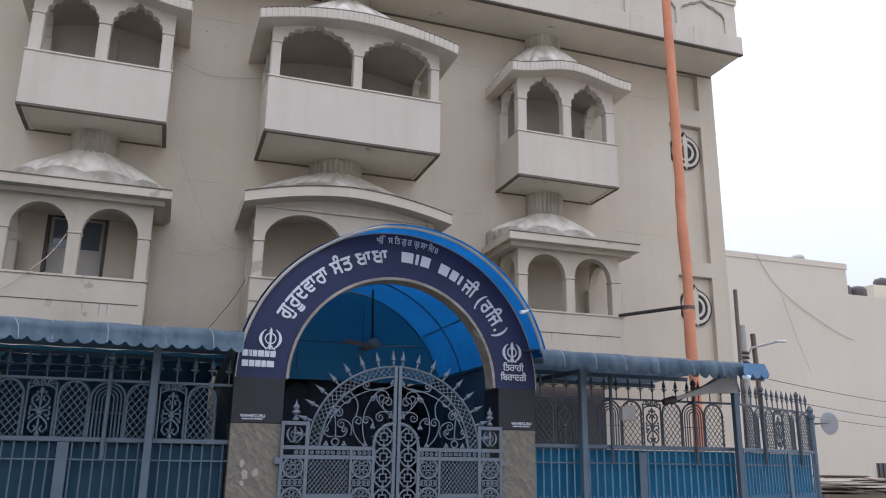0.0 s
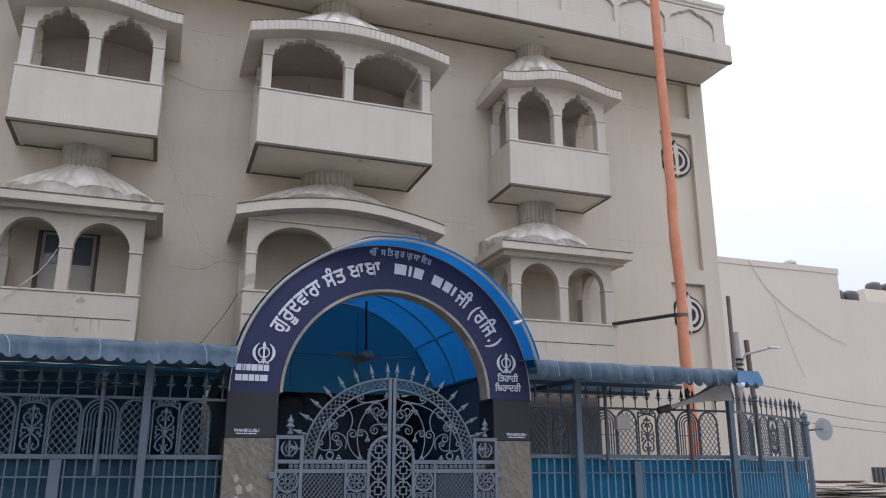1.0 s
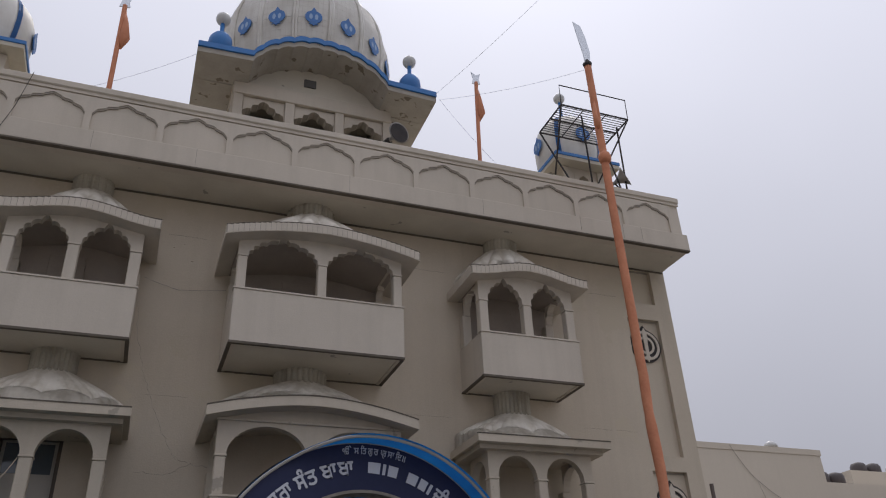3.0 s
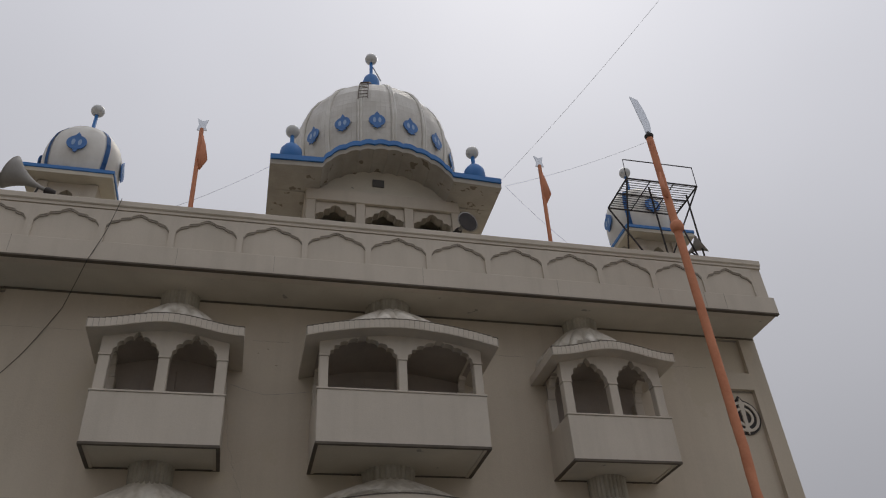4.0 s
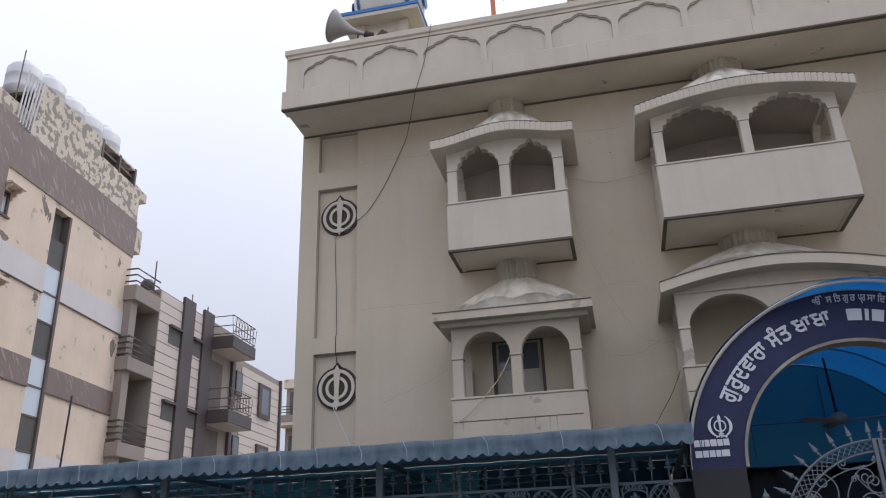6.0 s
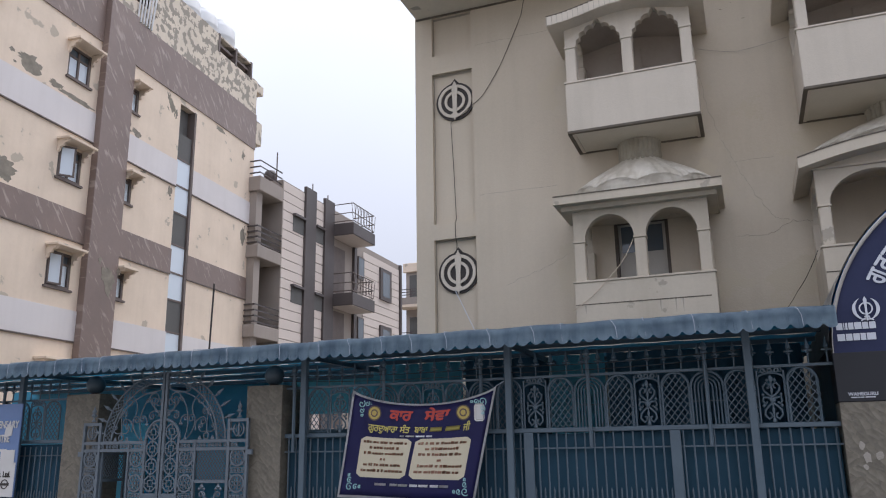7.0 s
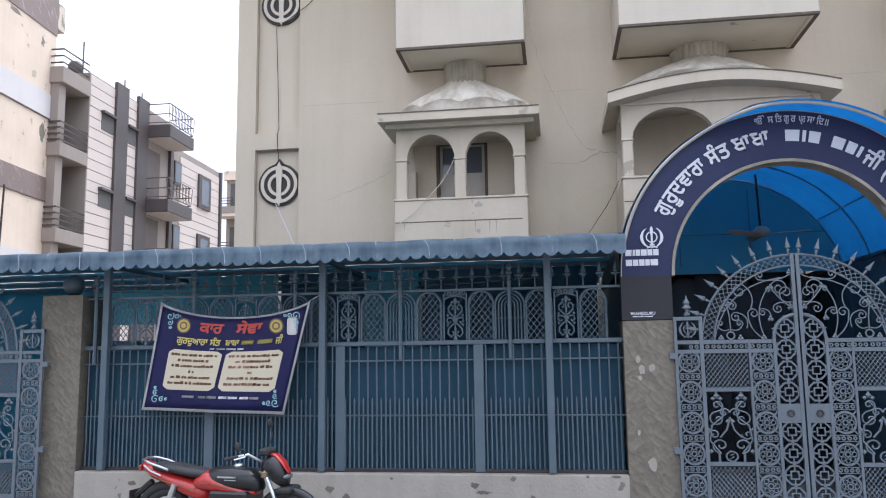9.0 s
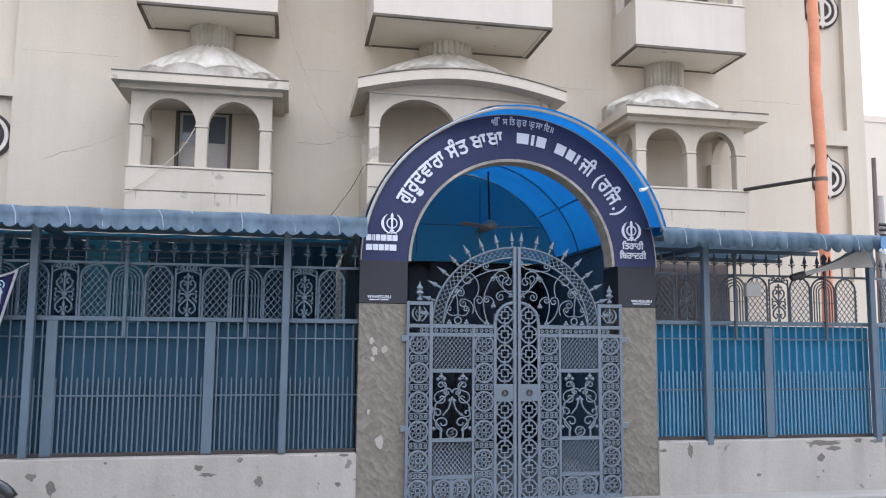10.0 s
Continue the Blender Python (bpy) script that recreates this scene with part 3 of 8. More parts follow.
def bars(bm, x, y, z, width, height, words, seed=0):
    """Unreadable writing: a row of plain bars."""
    rnd = random.Random(seed)
    cuts = sorted(rnd.uniform(0.08, 0.92) for _ in range(words - 1))
    edges = [0.0, *cuts, 1.0]
    for a, b in zip(edges, edges[1:]):
        if b - a > 0.03:
            box(bm, x + width * a, x + width * (b - 0.028), y - 0.003, y, z, z + height)


def spiral(c, r, turns, a0, way=1, k=22, to=None):
    out = []
    for i in range(k):
        t = i / (k - 1)
        q = r * (1 - 0.86 * t)
        a = a0 + way * turns * 2 * math.pi * t
        out.append((c[0] + q * math.cos(a), c[1], c[2] + q * math.sin(a)))
    return out


def emblem(bm, cx, y, cz, s, d=0.012):
    """The crossed-sword emblem: ring, upright double-edged sword and two curved blades."""
    y0, y1 = y - d, y
    ring(bm, 0.40 * s, 0.50 * s, y0, y1, (cx, cz + 0.02 * s), 28)
    prism(bm, [(cx + u * s, cz + v * s) for u, v in ((0, 0.98), (0.13, 0.72), (0.10, 0.40), (0.075, 0.05), (0.075, -0.55), (0.2, -0.6), (0.2, -0.68), (0.06, -0.68), (0.06, -0.9), (0, -1.0), (-0.06, -0.9), (-0.06, -0.68), (-0.2, -0.68), (-0.2, -0.6), (-0.075, -0.55), (-0.075, 0.05), (-0.10, 0.40), (-0.13, 0.72))], y0 - 0.004, y1)
    for w in (-1, 1):
        out, inn = [], []
        for i in range(15):
            a = radians(62 - 150 * i / 14)
            k = math.sin(math.pi * min(1, (i + 0.6) / 15)) ** 0.7
            out.append((cx + w * s * (0.90 + 0.08 * k) * math.cos(a), cz + s * 0.92 * math.sin(a)))
            inn.append((cx + w * s * (0.90 - 0.17 * k) * math.cos(a), cz + s * (0.92 - 0.10 * k) * math.sin(a)))
        band(bm, out, inn, y0 - 0.002, y1)
        prism(bm, [(cx + w * u * s, cz + v * s) for u, v in ((0.05, -0.78), (0.42, -0.98), (0.46, -0.9), (0.12, -0.7))], y0 - 0.003, y1)
    return bm

# ---- ground ----
bm = bmesh.new()
bmesh.ops.create_grid(bm, x_segments=2, y_segments=2, size=900, matrix=Matrix.Translation((0, 0, -0.1)))
solid("ground", bm, "road", "dusty pale concrete street and ground", "ground", kind="structure")
bm = box(bmesh.new(), -30, 30, 7.78, 13, -0.12, 0.012, 0.01)
bm = solid("pavement", bm, "cement", "grey cement apron before the fence and in the forecourt", "pavement", kind="structure")

# ---- the temple building ----
X0, X1, WALL = -5.2, 10.54, 12.7
temple = thing("temple_building", (2.75, 17.0, 0), "three-storey cream-painted temple with projecting canopied balconies and a white dome", "building")

BALCONIES = [
    # centre, half width, front, foot, sill, spring, crown, eave end, eave middle, half eave, lobes, neck (radius, front, foot, head), door
    (-1.18, 1.00, 11.70, 6.435, 7.295, 7.935, 8.28, 8.395, 8.57, 1.205, 7, (0.33, 12.40, 9.34, 9.63), None),
    (2.615, 1.395, 11.38, 6.425, 7.35, 7.965, 8.30, 8.305, 8.555, 1.62, 9, (0.43, 12.18, 9.40, 9.63), None),
    (6.53, 0.985, 11.70, 6.41, 7.25, 7.895, 8.285, 8.41, 8.60, 1.195, 7, (0.35, 12.34, 9.38, 9.63), None),
    (-1.205, 1.01, 11.70, 2.90, 4.04, 4.675, 5.06, 5.335, 5.335, 1.22, 0, (0.335, 12.33, 6.10, 6.425), (-1.71, -0.86)),
    (2.57, 1.395, 11.38, 2.90, 4.17, 4.745, 5.18, 5.355, 5.60, 1.575, 0, (0.43, 12.20, 6.20, 6.415), None),
    (6.50, 0.985, 11.70, 2.90, 4.08, 4.70, 5.07, 5.325, 5.325, 1.235, 0, (0.345, 12.33, 6.00, 6.40), None),
]
# door openings behind the balconies, and the sunk panels at both ends of the front
doors = [(b[12][0], b[12][1], b[3] + 0.12, b[5] + (0.34 if b[10] else 0.52)) for b in BALCONIES if b[12]]
panels = [(x, x + 0.78, z0, z1) for x in (-4.86, 9.39) for z0, z1 in ((8.79, 9.61), (5.51, 8.42), (2.70, 5.22))]
bm = holed_wall(bmesh.new(), X0, X1, 0, 9.66, WALL, WALL + 0.3, doors + panels + [(0.95, 3.95, 0, 2.9)])
wall = part("front_wall", bm, "wall", temple, "weathered cream-painted plaster front")
for x0, x1, z0, z1 in panels:
    part("sunk_panel", box(bmesh.new(), x0 - 0.02, x1 + 0.02, WALL + 0.10, WALL + 0.22, z0 - 0.02, z1 + 0.02), "wall", temple)
bm = box(bmesh.new(), X0, X0 + 0.3, WALL + 0.3, 24, 0, 9.66)
part("side_wall", bm, "wall", temple)
bm = box(bmesh.new(), X1 - 0.3, X1, WALL + 0.3, 24, 0, 9.66)
part("side_wall", bm, "wall", temple)
bm = box(bmesh.new(), X0, X1, 24, 24.3, 0, 9.66)
part("rear_wall", bm, "wall", temple)
bm = box(bmesh.new(), X0 + 0.02, X1 - 0.02, 11.72, 24.3, 9.634, 9.92, 0.01)
part("roof_slab", bm, "soot", temple)
# inner slabs and partition, added and toned dark for the rooms' shade
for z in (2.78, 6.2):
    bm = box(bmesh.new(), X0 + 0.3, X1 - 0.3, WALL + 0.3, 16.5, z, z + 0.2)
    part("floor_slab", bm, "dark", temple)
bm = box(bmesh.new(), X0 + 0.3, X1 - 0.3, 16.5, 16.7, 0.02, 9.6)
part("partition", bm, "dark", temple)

part("mould_line", box(bmesh.new(), X0 + 0.02, X1 - 0.02, WALL - 0.006, WALL + 0.001, 9.59, 9.632), "edge", temple, "dark line of mould and crease shade under the soffit")
# dark strips at each sunk panel's head and one side paint its recess shade
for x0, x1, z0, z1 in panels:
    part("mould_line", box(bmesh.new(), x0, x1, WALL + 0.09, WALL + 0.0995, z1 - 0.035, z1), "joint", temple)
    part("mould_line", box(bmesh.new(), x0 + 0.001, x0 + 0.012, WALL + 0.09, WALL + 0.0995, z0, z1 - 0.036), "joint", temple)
# horizontal day joints and cracks in the plaster
rnd = random.Random(17)
for z in (5.95, 8.86, 3.45):
    for a, b in ((-4.0, -2.6), (0.15, 0.8), (4.45, 5.3), (8.0, 9.2)):
        line = [(a + (b - a) * i / 9, WALL - 0.0005, z + rnd.uniform(-0.008, 0.008)) for i in range(10)]
        part("plaster_joint", tube(bmesh.new(), line, 0.0032, 4), "groove", temple)


def crack(pts, r=0.006):
    rnd = random.Random(len(pts) * 7 + int(pts[0][0] * 10))
    line = []
    for (x, z), (u, w) in zip(pts, pts[1:]):
        for i in range(9):
            line.append((x + (u - x) * i / 9 + rnd.uniform(-0.02, 0.02), WALL - 0.002, z + (w - z) * i / 9 + rnd.uniform(-0.02, 0.02)))
    part("crack", tube(bmesh.new(), line, r * 0.6, 4), "groove", temple)


crack([(0.15, 4.75), (0.6, 4.72), (0.95, 4.9), (1.25, 4.86)])
crack([(-0.19, 7.69), (-0.10, 6.97), (0.09, 6.29), (0.42, 5.50), (0.70, 4.98), (0.95, 4.9)], 0.005)
crack([(-3.6, 4.3), (-3.0, 4.5), (-2.4, 4.75)], 0.004)

# drilled holes
for x, z, k in ((0.27, 8.61, 0.022), (0.60, 8.38, 0.028), (0.44, 8.70, 0.012)):
    part("drilled_hole", lathe(bmesh.new(), [(0.001, -0.004), (k, 0.0), (k * 0.8, 0.003)], (x, WALL - 0.001, z), 8, 1.0, 0.15), "edge", temple)

# parapet: a lower band, a row of shallow arched panels and a lip
bm = box(bmesh.new(), X0 - 0.02, X1 - 0.02, 11.655, 11.95, 9.632, 10.02, 0.012)
parapet = part("parapet", bm, "white", temple)
bm = box(bmesh.new(), X0 + 0.01, X1 - 0.05, 11.76, 11.95, 10.02, 10.98)
part("parapet_wall", bm, "white", parapet)
bm = box(bmesh.new(), X0 - 0.02, X1 - 0.02, 11.69, 12.0, 10.84, 10.98, 0.02)
part("coping", bm, "white", parapet, "weathered moulded coping")
bm = box(bmesh.new(), X0 + 0.04, X1 - 0.04, 11.72, 12.0, 10.78, 10.84)
part("moulding", bm, "white", parapet)
bm = box(bmesh.new(), X0 - 0.015, X1 - 0.03, 11.652, 11.74, 9.606, 9.633)
part("drip_edge", bm, "edge", parapet, "mould-darkened drip edge")
for z in (X0 + 0.02, X1 - 0.12):
    bm = box(bmesh.new(), z, z + 0.1, 11.95, 24.3, 9.92, 10.9)
    part("parapet_return", bm, "white", parapet)
for x in (-3.9, -1.25, 0.4, 3.1, 5.75, 7.9, 8.9, 9.35):
    part("coping_joint", box(bmesh.new(), x, x + 0.006, 11.652, 11.66, 9.67, 10.015), "joint", parapet)
pitch = 1.163
relief = bmesh.new()
u = pitch / 2 - 0.055
steps = [(-u, 0.40), (-u * 0.86, 0.50), (-u * 0.62, 0.545), (-u * 0.58, 0.585), (-u * 0.28, 0.615), (-u * 0.24, 0.645), (0, 0.70)]
top = steps + [(-a, b) for a, b in steps[-2::-1]]
band(relief, [(a, b) for a, b in top], [(a * 1.0, 0.73) for a, b in top], -0.036, 0.004)
for w in (-1, 1):
    box(relief, w * u - (0.0 if w > 0 else 0.055), w * u + (0.055 if w > 0 else 0.0), -0.036, 0.004, 0, 0.73)
panel_mesh = finish("arched_panel", relief, "white")
# dark band under each panel head: its shade line is put into the colour
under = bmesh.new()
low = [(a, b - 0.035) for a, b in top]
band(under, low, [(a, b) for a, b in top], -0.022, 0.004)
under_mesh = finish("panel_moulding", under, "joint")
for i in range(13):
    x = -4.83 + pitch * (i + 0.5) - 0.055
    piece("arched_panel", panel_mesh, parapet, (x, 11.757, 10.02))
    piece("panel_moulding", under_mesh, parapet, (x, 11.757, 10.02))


def bow(s, half):
    """Rise of a canopy's edge, 0 to 1: a bell over the narrow balconies, a plain arc over the wide ones."""
    s = min(1, abs(s))
    return 0.5 + 0.5 * math.cos(math.pi * s) if half < 1.4 else 1 - s ** 1.8


def eave_line(cx, half, z_end, z_mid, drop=0.0):
    """The curved front edge of a canopy: level at both ends, bowed up in the middle."""
    out = []
    for i in range(25):
        s = -1 + 2 * i / 24
        out.append((cx + s * half, z_end - drop + (z_mid - z_end) * bow(s, half)))
    return out


def balcony(cx, hw, fr, z0, z1, zs, zc, ze, zm, he, lobes, crown, door):
    upper = bool(lobes)
    fas = 0.165 if upper else (0.125 if hw < 1.2 else 0.15)
    paint = "white" if upper else "stucco"
    bm = bmesh.new()
    box(bm, cx - hw, cx + hw, fr, fr + 0.1, z0, z1 - 0.02, 0.008)
    for w in (-1, 1):
        box(bm, cx + w * (hw - 0.1) - (0 if w > 0 else 0.1) + 0.0, cx + w * hw + (0 if w > 0 else 0.1) - 0.0, fr + 0.1, WALL, z0 + 0.001, z1 - 0.021)
    b = part("balcony", bm, paint, temple, "boxed balcony with two arches under a domed canopy")
    part("sill", box(bmesh.new(), cx - hw - 0.015, cx + hw + 0.015, fr - 0.015, fr + 0.14, z1 - 0.02, z1 + 0.012, 0.006), paint, b)
    if not upper:
        part("groove", box(bmesh.new(), cx - hw + 0.01, cx + hw - 0.08, fr - 0.003, fr + 0.002, z1 - 0.36, z1 - 0.345), "edge", b)
    part("underside", box(bmesh.new(), cx - hw + 0.1, cx + hw - 0.1, fr + 0.09, WALL, z0 + 0.015, z0 + 0.12), "soot", b, "stained underside slab")
    bm = bmesh.new()
    box(bm, cx - hw - 0.004, cx + hw + 0.004, fr - 0.004, fr + 0.06, z0 - 0.008, z0 + 0.03)
    for w in (-1, 1):
        box(bm, cx + w * (hw - 0.02) - 0.03, cx + w * (hw - 0.02) + 0.03, fr + 0.06, WALL, z0 - 0.006, z0 + 0.02)
    # dark strip along the wall joint carries crease shade besides mould
    box(bm, cx - hw + 0.05, cx + hw - 0.05, WALL - 0.03, WALL - 0.001, z0 - 0.006, z0 + 0.02)
    if upper:
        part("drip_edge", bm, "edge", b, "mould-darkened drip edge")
    else:
        bm.free()
    # columns
    cw = 0.085 if hw < 1.2 else 0.075
    ins = hw - cw - 0.02
    for x in (cx - ins, cx, cx + ins):
        col = part("column", box(bmesh.new(), x - cw, x + cw, fr + 0.03, fr + 0.2, z1 + 0.012, zs - 0.03, 0.012), paint, b)
        part("capital", box(bmesh.new(), x - cw - 0.012, x + cw + 0.012, fr + 0.018, fr + 0.21, zs - 0.03, zs, 0.006), paint, col)
    for w in (-1, 1):
        x = cx + w * ins
        part("pilaster", box(bmesh.new(), x - cw, x + cw, WALL - 0.17, WALL, z1 + 0.012, zs, 0.01), paint, b)
    # arch walls under the eave, front and sides
    top_of = lambda x: ze - fas + (zm - ze) * bow((x - cx) / he, he)
    low = [(cx - ins - cw, zs)]
    for m in (cx - ins / 2, cx + ins / 2):
        low += arc(m, zs, ins / 2 - cw, zc - zs, 16, lobes)
    low.append((cx + ins + cw, zs))
    for i in range(1, len(low)):
        low[i] = (max(low[i][0], low[i - 1][0] + 0.0005), low[i][1])
    bm = band(bmesh.new(), low, [(x, top_of(x)) for x, z in low], fr + 0.045, fr + 0.18)
    part("arch_wall", bm, paint, b)
    ym, ya = (fr + 0.18 + WALL - 0.17) / 2, (WALL - 0.17 - fr - 0.2) / 2
    low = arc(ym, zs, ya, (zc - zs) * 0.95, 12, lobes and 5)
    for w in (-1, 1):
        x = cx + w * ins
        bm = band(bmesh.new(), low, [(y, ze - 0.1) for y, z in low], x - cw * 0.8, x + cw * 0.8, lambda y, x, z: (x, y, z))
        part("side_arch", bm, paint, b)
    if upper:
        part("balcony_ceiling", band(bmesh.new(), [(cx + (ins + cw) * (i / 8 - 1), top_of(cx + (ins + cw) * (i / 8 - 1)) - 0.02) for i in range(17)], [(cx + (ins + cw) * (i / 8 - 1), top_of(cx + (ins + cw) * (i / 8 - 1)) - 0.004) for i in range(17)], fr + 0.181, WALL - 0.013), "shaded_bare_plaster", b, "rough plaster ceiling, balcony shade in its tone")
    # eave slab with its fascia
    up_line, low_line = eave_line(cx, he, ze, zm), eave_line(cx, he, ze, zm, fas)
    eave = part("eave", band(bmesh.new(), low_line, up_line, fr - 0.24, WALL), paint, b, "thin projecting eave slab")
    if not upper and hw > 1.2:
        part("ledge", box(bmesh.new(), cx - hw - 0.01, cx + hw + 0.01, fr + 0.01, fr + 0.05, zc + 0.055, zc + 0.085, 0.006), paint, b)
    elif not upper:
        part("eave_moulding", band(bmesh.new(), [(x * 0.93 + cx * 0.07, z - 0.07) for x, z in low_line], [(x * 0.93 + cx * 0.07, z + 0.01) for x, z in low_line], fr - 0.08, WALL), paint, eave)
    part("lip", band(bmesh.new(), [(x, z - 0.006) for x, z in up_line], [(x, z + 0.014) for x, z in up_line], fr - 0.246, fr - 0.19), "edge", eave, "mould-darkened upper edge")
    if upper:
        bm = bmesh.new()
        for i in range(int(he * 24)):
            s = -1 + 2 * (i + 0.5) / int(he * 24)
            x = cx + s * he * 0.99
            z = top_of(x)
            box(bm, x - 0.0385, x + 0.0385, fr - 0.250, fr - 0.239, z + 0.006, z + fas - 0.008)
        # darker strip behind the dentils, so the gaps between them read dark
        part("fascia_strip", band(bmesh.new(), [(x, z + 0.02) for x, z in low_line], [(x, z - 0.02) for x, z in up_line], fr - 0.244, fr - 0.23), "groove", eave)
        tagged(part("dentil_moulding", bm, paint, eave), kind="stuff")
    # ribbed half dome against the wall, its foot on the eave slab, a scalloped skirt round it, and the neck above
    nr, reach, zn, zt = crown
    yc = WALL - 0.02
    foot = lambda x: top_of(x) + fas - 0.03
    wide = he * (0.90 if hw > 1.2 or not upper else 0.83)
    deep = yc - fr - 0.02
    n, lobe, bulge = 176, (18 if upper else 38), (0.14 if upper else 0.04)

    def shell(t, a, out, flute):
        """A place on the dome: t from foot to neck, a round it, out from the surface."""
        k = 1 - t ** 1.28 if upper else 1 - t
        kx = 1 - max(0.0, (t - 0.30) / 0.70) ** 1.1 if upper else 1 - max(0.0, (t - 0.45) / 0.55) ** 1.3
        r = 1 + flute * bulge * (abs(math.cos(lobe * a / 2)) - 0.6) * (0.3 + 0.7 * math.sin(math.pi * min(1, t * 1.1))) + out
        x = cx + r * (nr * 1.02 + (wide - nr) * kx) * math.cos(a)
        y = yc + r * ((yc - reach) + (deep - yc + reach) * k) * math.sin(a)
        f = foot(x)
        return (x, min(y, yc), f + (zn + 0.02 - f) * t)

    def skin(rows, span):
        bm = bmesh.new()
        rings = [[bm.verts.new(p) for p in row] for row in rows]
        for lo, hi in zip(rings, rings[1:]):
            for q in range(span):
                bm.faces.new((lo[q], lo[q + 1], hi[q + 1], hi[q]))
        return bm

    turn = [math.pi * (1 + q / n) for q in range(n + 1)]
    dome = part("canopy_dome", skin([[shell(i / 14, a, 0.0, 1) for a in turn] for i in range(15)], n), "bare", b, "ribbed half dome of stained cement against the wall", True)
    edge = lambda a: (0.30 if upper else 0.36) + 0.15 * abs(math.cos(3.5 * a if upper else 5 * a)) ** 0.7
    bm = skin([[shell(max(0.0, edge(a) * i / 6), a, 0.024 if i < 6 else 0.008, 0.4) for a in turn] for i in range(7)], n)
    bmesh.ops.solidify(bm, geom=bm.faces[:], thickness=0.015)
    part("scalloped_skirt", bm, "bare", dome, "scalloped lower skirt of the dome", True)
    deep = yc - reach
    bm = lathe(bmesh.new(), [(nr * 1.10, zn - 0.05), (nr * 1.08, zn), (nr, zn + 0.03), (nr, zt - 0.03), (nr * 1.05, zt + 0.02)], (cx, yc, 0), 168, 1.0, deep / nr, 28, 0.04 if upper else 0.06)
    bmesh.ops.delete(bm, geom=[v for v in bm.verts if v.co.y > WALL + 0.1], context="VERTS")
    part("neck", bm, "neck", dome, "streaked fluted half-round neck")
    # back plaster, browner in the upper balconies to carry their shade, and the door in it
    part("back_plaster", box(bmesh.new(), cx - hw + 0.1, cx + hw - 0.1, WALL - 0.012, WALL - 0.002, z0 + 0.12, zm - 0.1), "shaded_bare_plaster" if upper else "wall", b, "plaster back wall of the balcony") if not door else None
    if upper:
        jx = cx - 0.42 if hw < 1.2 else cx - 0.45
        part("blind_door", box(bmesh.new(), jx, jx + 0.55, WALL - 0.05, WALL - 0.013, z0 + 0.12, zs + 0.22, 0.008), "shaded_bare_plaster", b, "blocked plastered door in the balcony wall")
    if not door:
        return b
    x0, x1 = door
    top = zs + (0.34 if upper else 0.52)
    for p, q in ((cx - hw + 0.1, x0 - 0.001), (x1 + 0.001, cx + hw - 0.1)):
        part("back_plaster", box(bmesh.new(), p, q, WALL - 0.012, WALL - 0.002, z0 + 0.12, zc + 0.2), "shaded_bare_plaster" if upper else "wall", b)
    bm = bmesh.new()
    for p, q in ((x0, x0 + 0.05), (x1 - 0.05, x1)):
        box(bm, p, q, WALL - 0.01, WALL + 0.14, z0 + 0.12, top)
    box(bm, x0 + 0.05, x1 - 0.05, WALL - 0.01, WALL + 0.14, top - 0.06, top)
    frame_part = part("balcony_door", bm, "door", b, "brown wooden door frame")
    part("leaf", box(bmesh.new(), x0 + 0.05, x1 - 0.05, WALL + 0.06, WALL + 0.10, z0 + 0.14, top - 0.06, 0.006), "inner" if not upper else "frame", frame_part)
    if not upper:
        part("pane", box(bmesh.new(), x0 + 0.10, x1 - 0.10, WALL + 0.052, WALL + 0.062, z1 + 0.62, top - 0.10), "pane", frame_part)
    return b


for row in BALCONIES:
    balcony(*row)
# rain drips running down the balcony fronts
rnd = random.Random(5)
for cx, hw, fr, z0, z1 in [row[:5] for row in BALCONIES[3:]]:
    for i in range(4):
        x, top, run = cx + rnd.uniform(-0.9, 0.9) * hw, (z1 - 0.362 if z0 < 3 else z1 - 0.025), rnd.uniform(0.06, 0.22)
        part("rain_streak", prism(bmesh.new(), [(x - 0.011, top), (x + 0.012, top), (x + 0.006, top - run * 0.6), (x + 0.002, top - run), (x - 0.004, top - run * 0.7)], fr - 0.002, fr + 0.001), "groove", temple)

# round emblems in the sunk panels
for cx in (-4.44, 9.79):
    for cz in (7.84, 4.61):
        bm = bmesh.new()
        prism(bm, [(cx + 0.37 * math.cos(a), cz + 0.37 * math.sin(a)) for a in (2 * math.pi * i / 40 for i in range(40))], WALL + 0.07, WALL + 0.10)
        prism(bm, [(cx - 0.09, cz + 0.35), (cx + 0.09, cz + 0.35), (cx, cz + 0.46)], WALL + 0.07, WALL + 0.10)
        e = part("emblem_window", bm, "iron", temple, "round pierced emblem with crossed swords")
        bm = ring(bmesh.new(), 0.27, 0.325, WALL + 0.045, WALL + 0.07, (cx, cz), 40)
        part("emblem_ring", bm, "white", e)
        bm = ring(bmesh.new(), 0.15, 0.20, WALL + 0.045, WALL + 0.07, (cx, cz), 32)
        prism(bm, [(cx + a, cz + b) for a, b in ((0, 0.40), (0.06, 0.28), (0.04, 0.0), (0.04, -0.24), (0.10, -0.27), (0.10, -0.31), (0.03, -0.31), (0, -0.38), (-0.03, -0.31), (-0.10, -0.31), (-0.10, -0.27), (-0.04, -0.24), (-0.04, 0.0), (-0.06, 0.28))], WALL + 0.04, WALL + 0.068)
        part("sword", bm, "white", e)

# ---- roof: dome pavilion ----
DX = 2.67
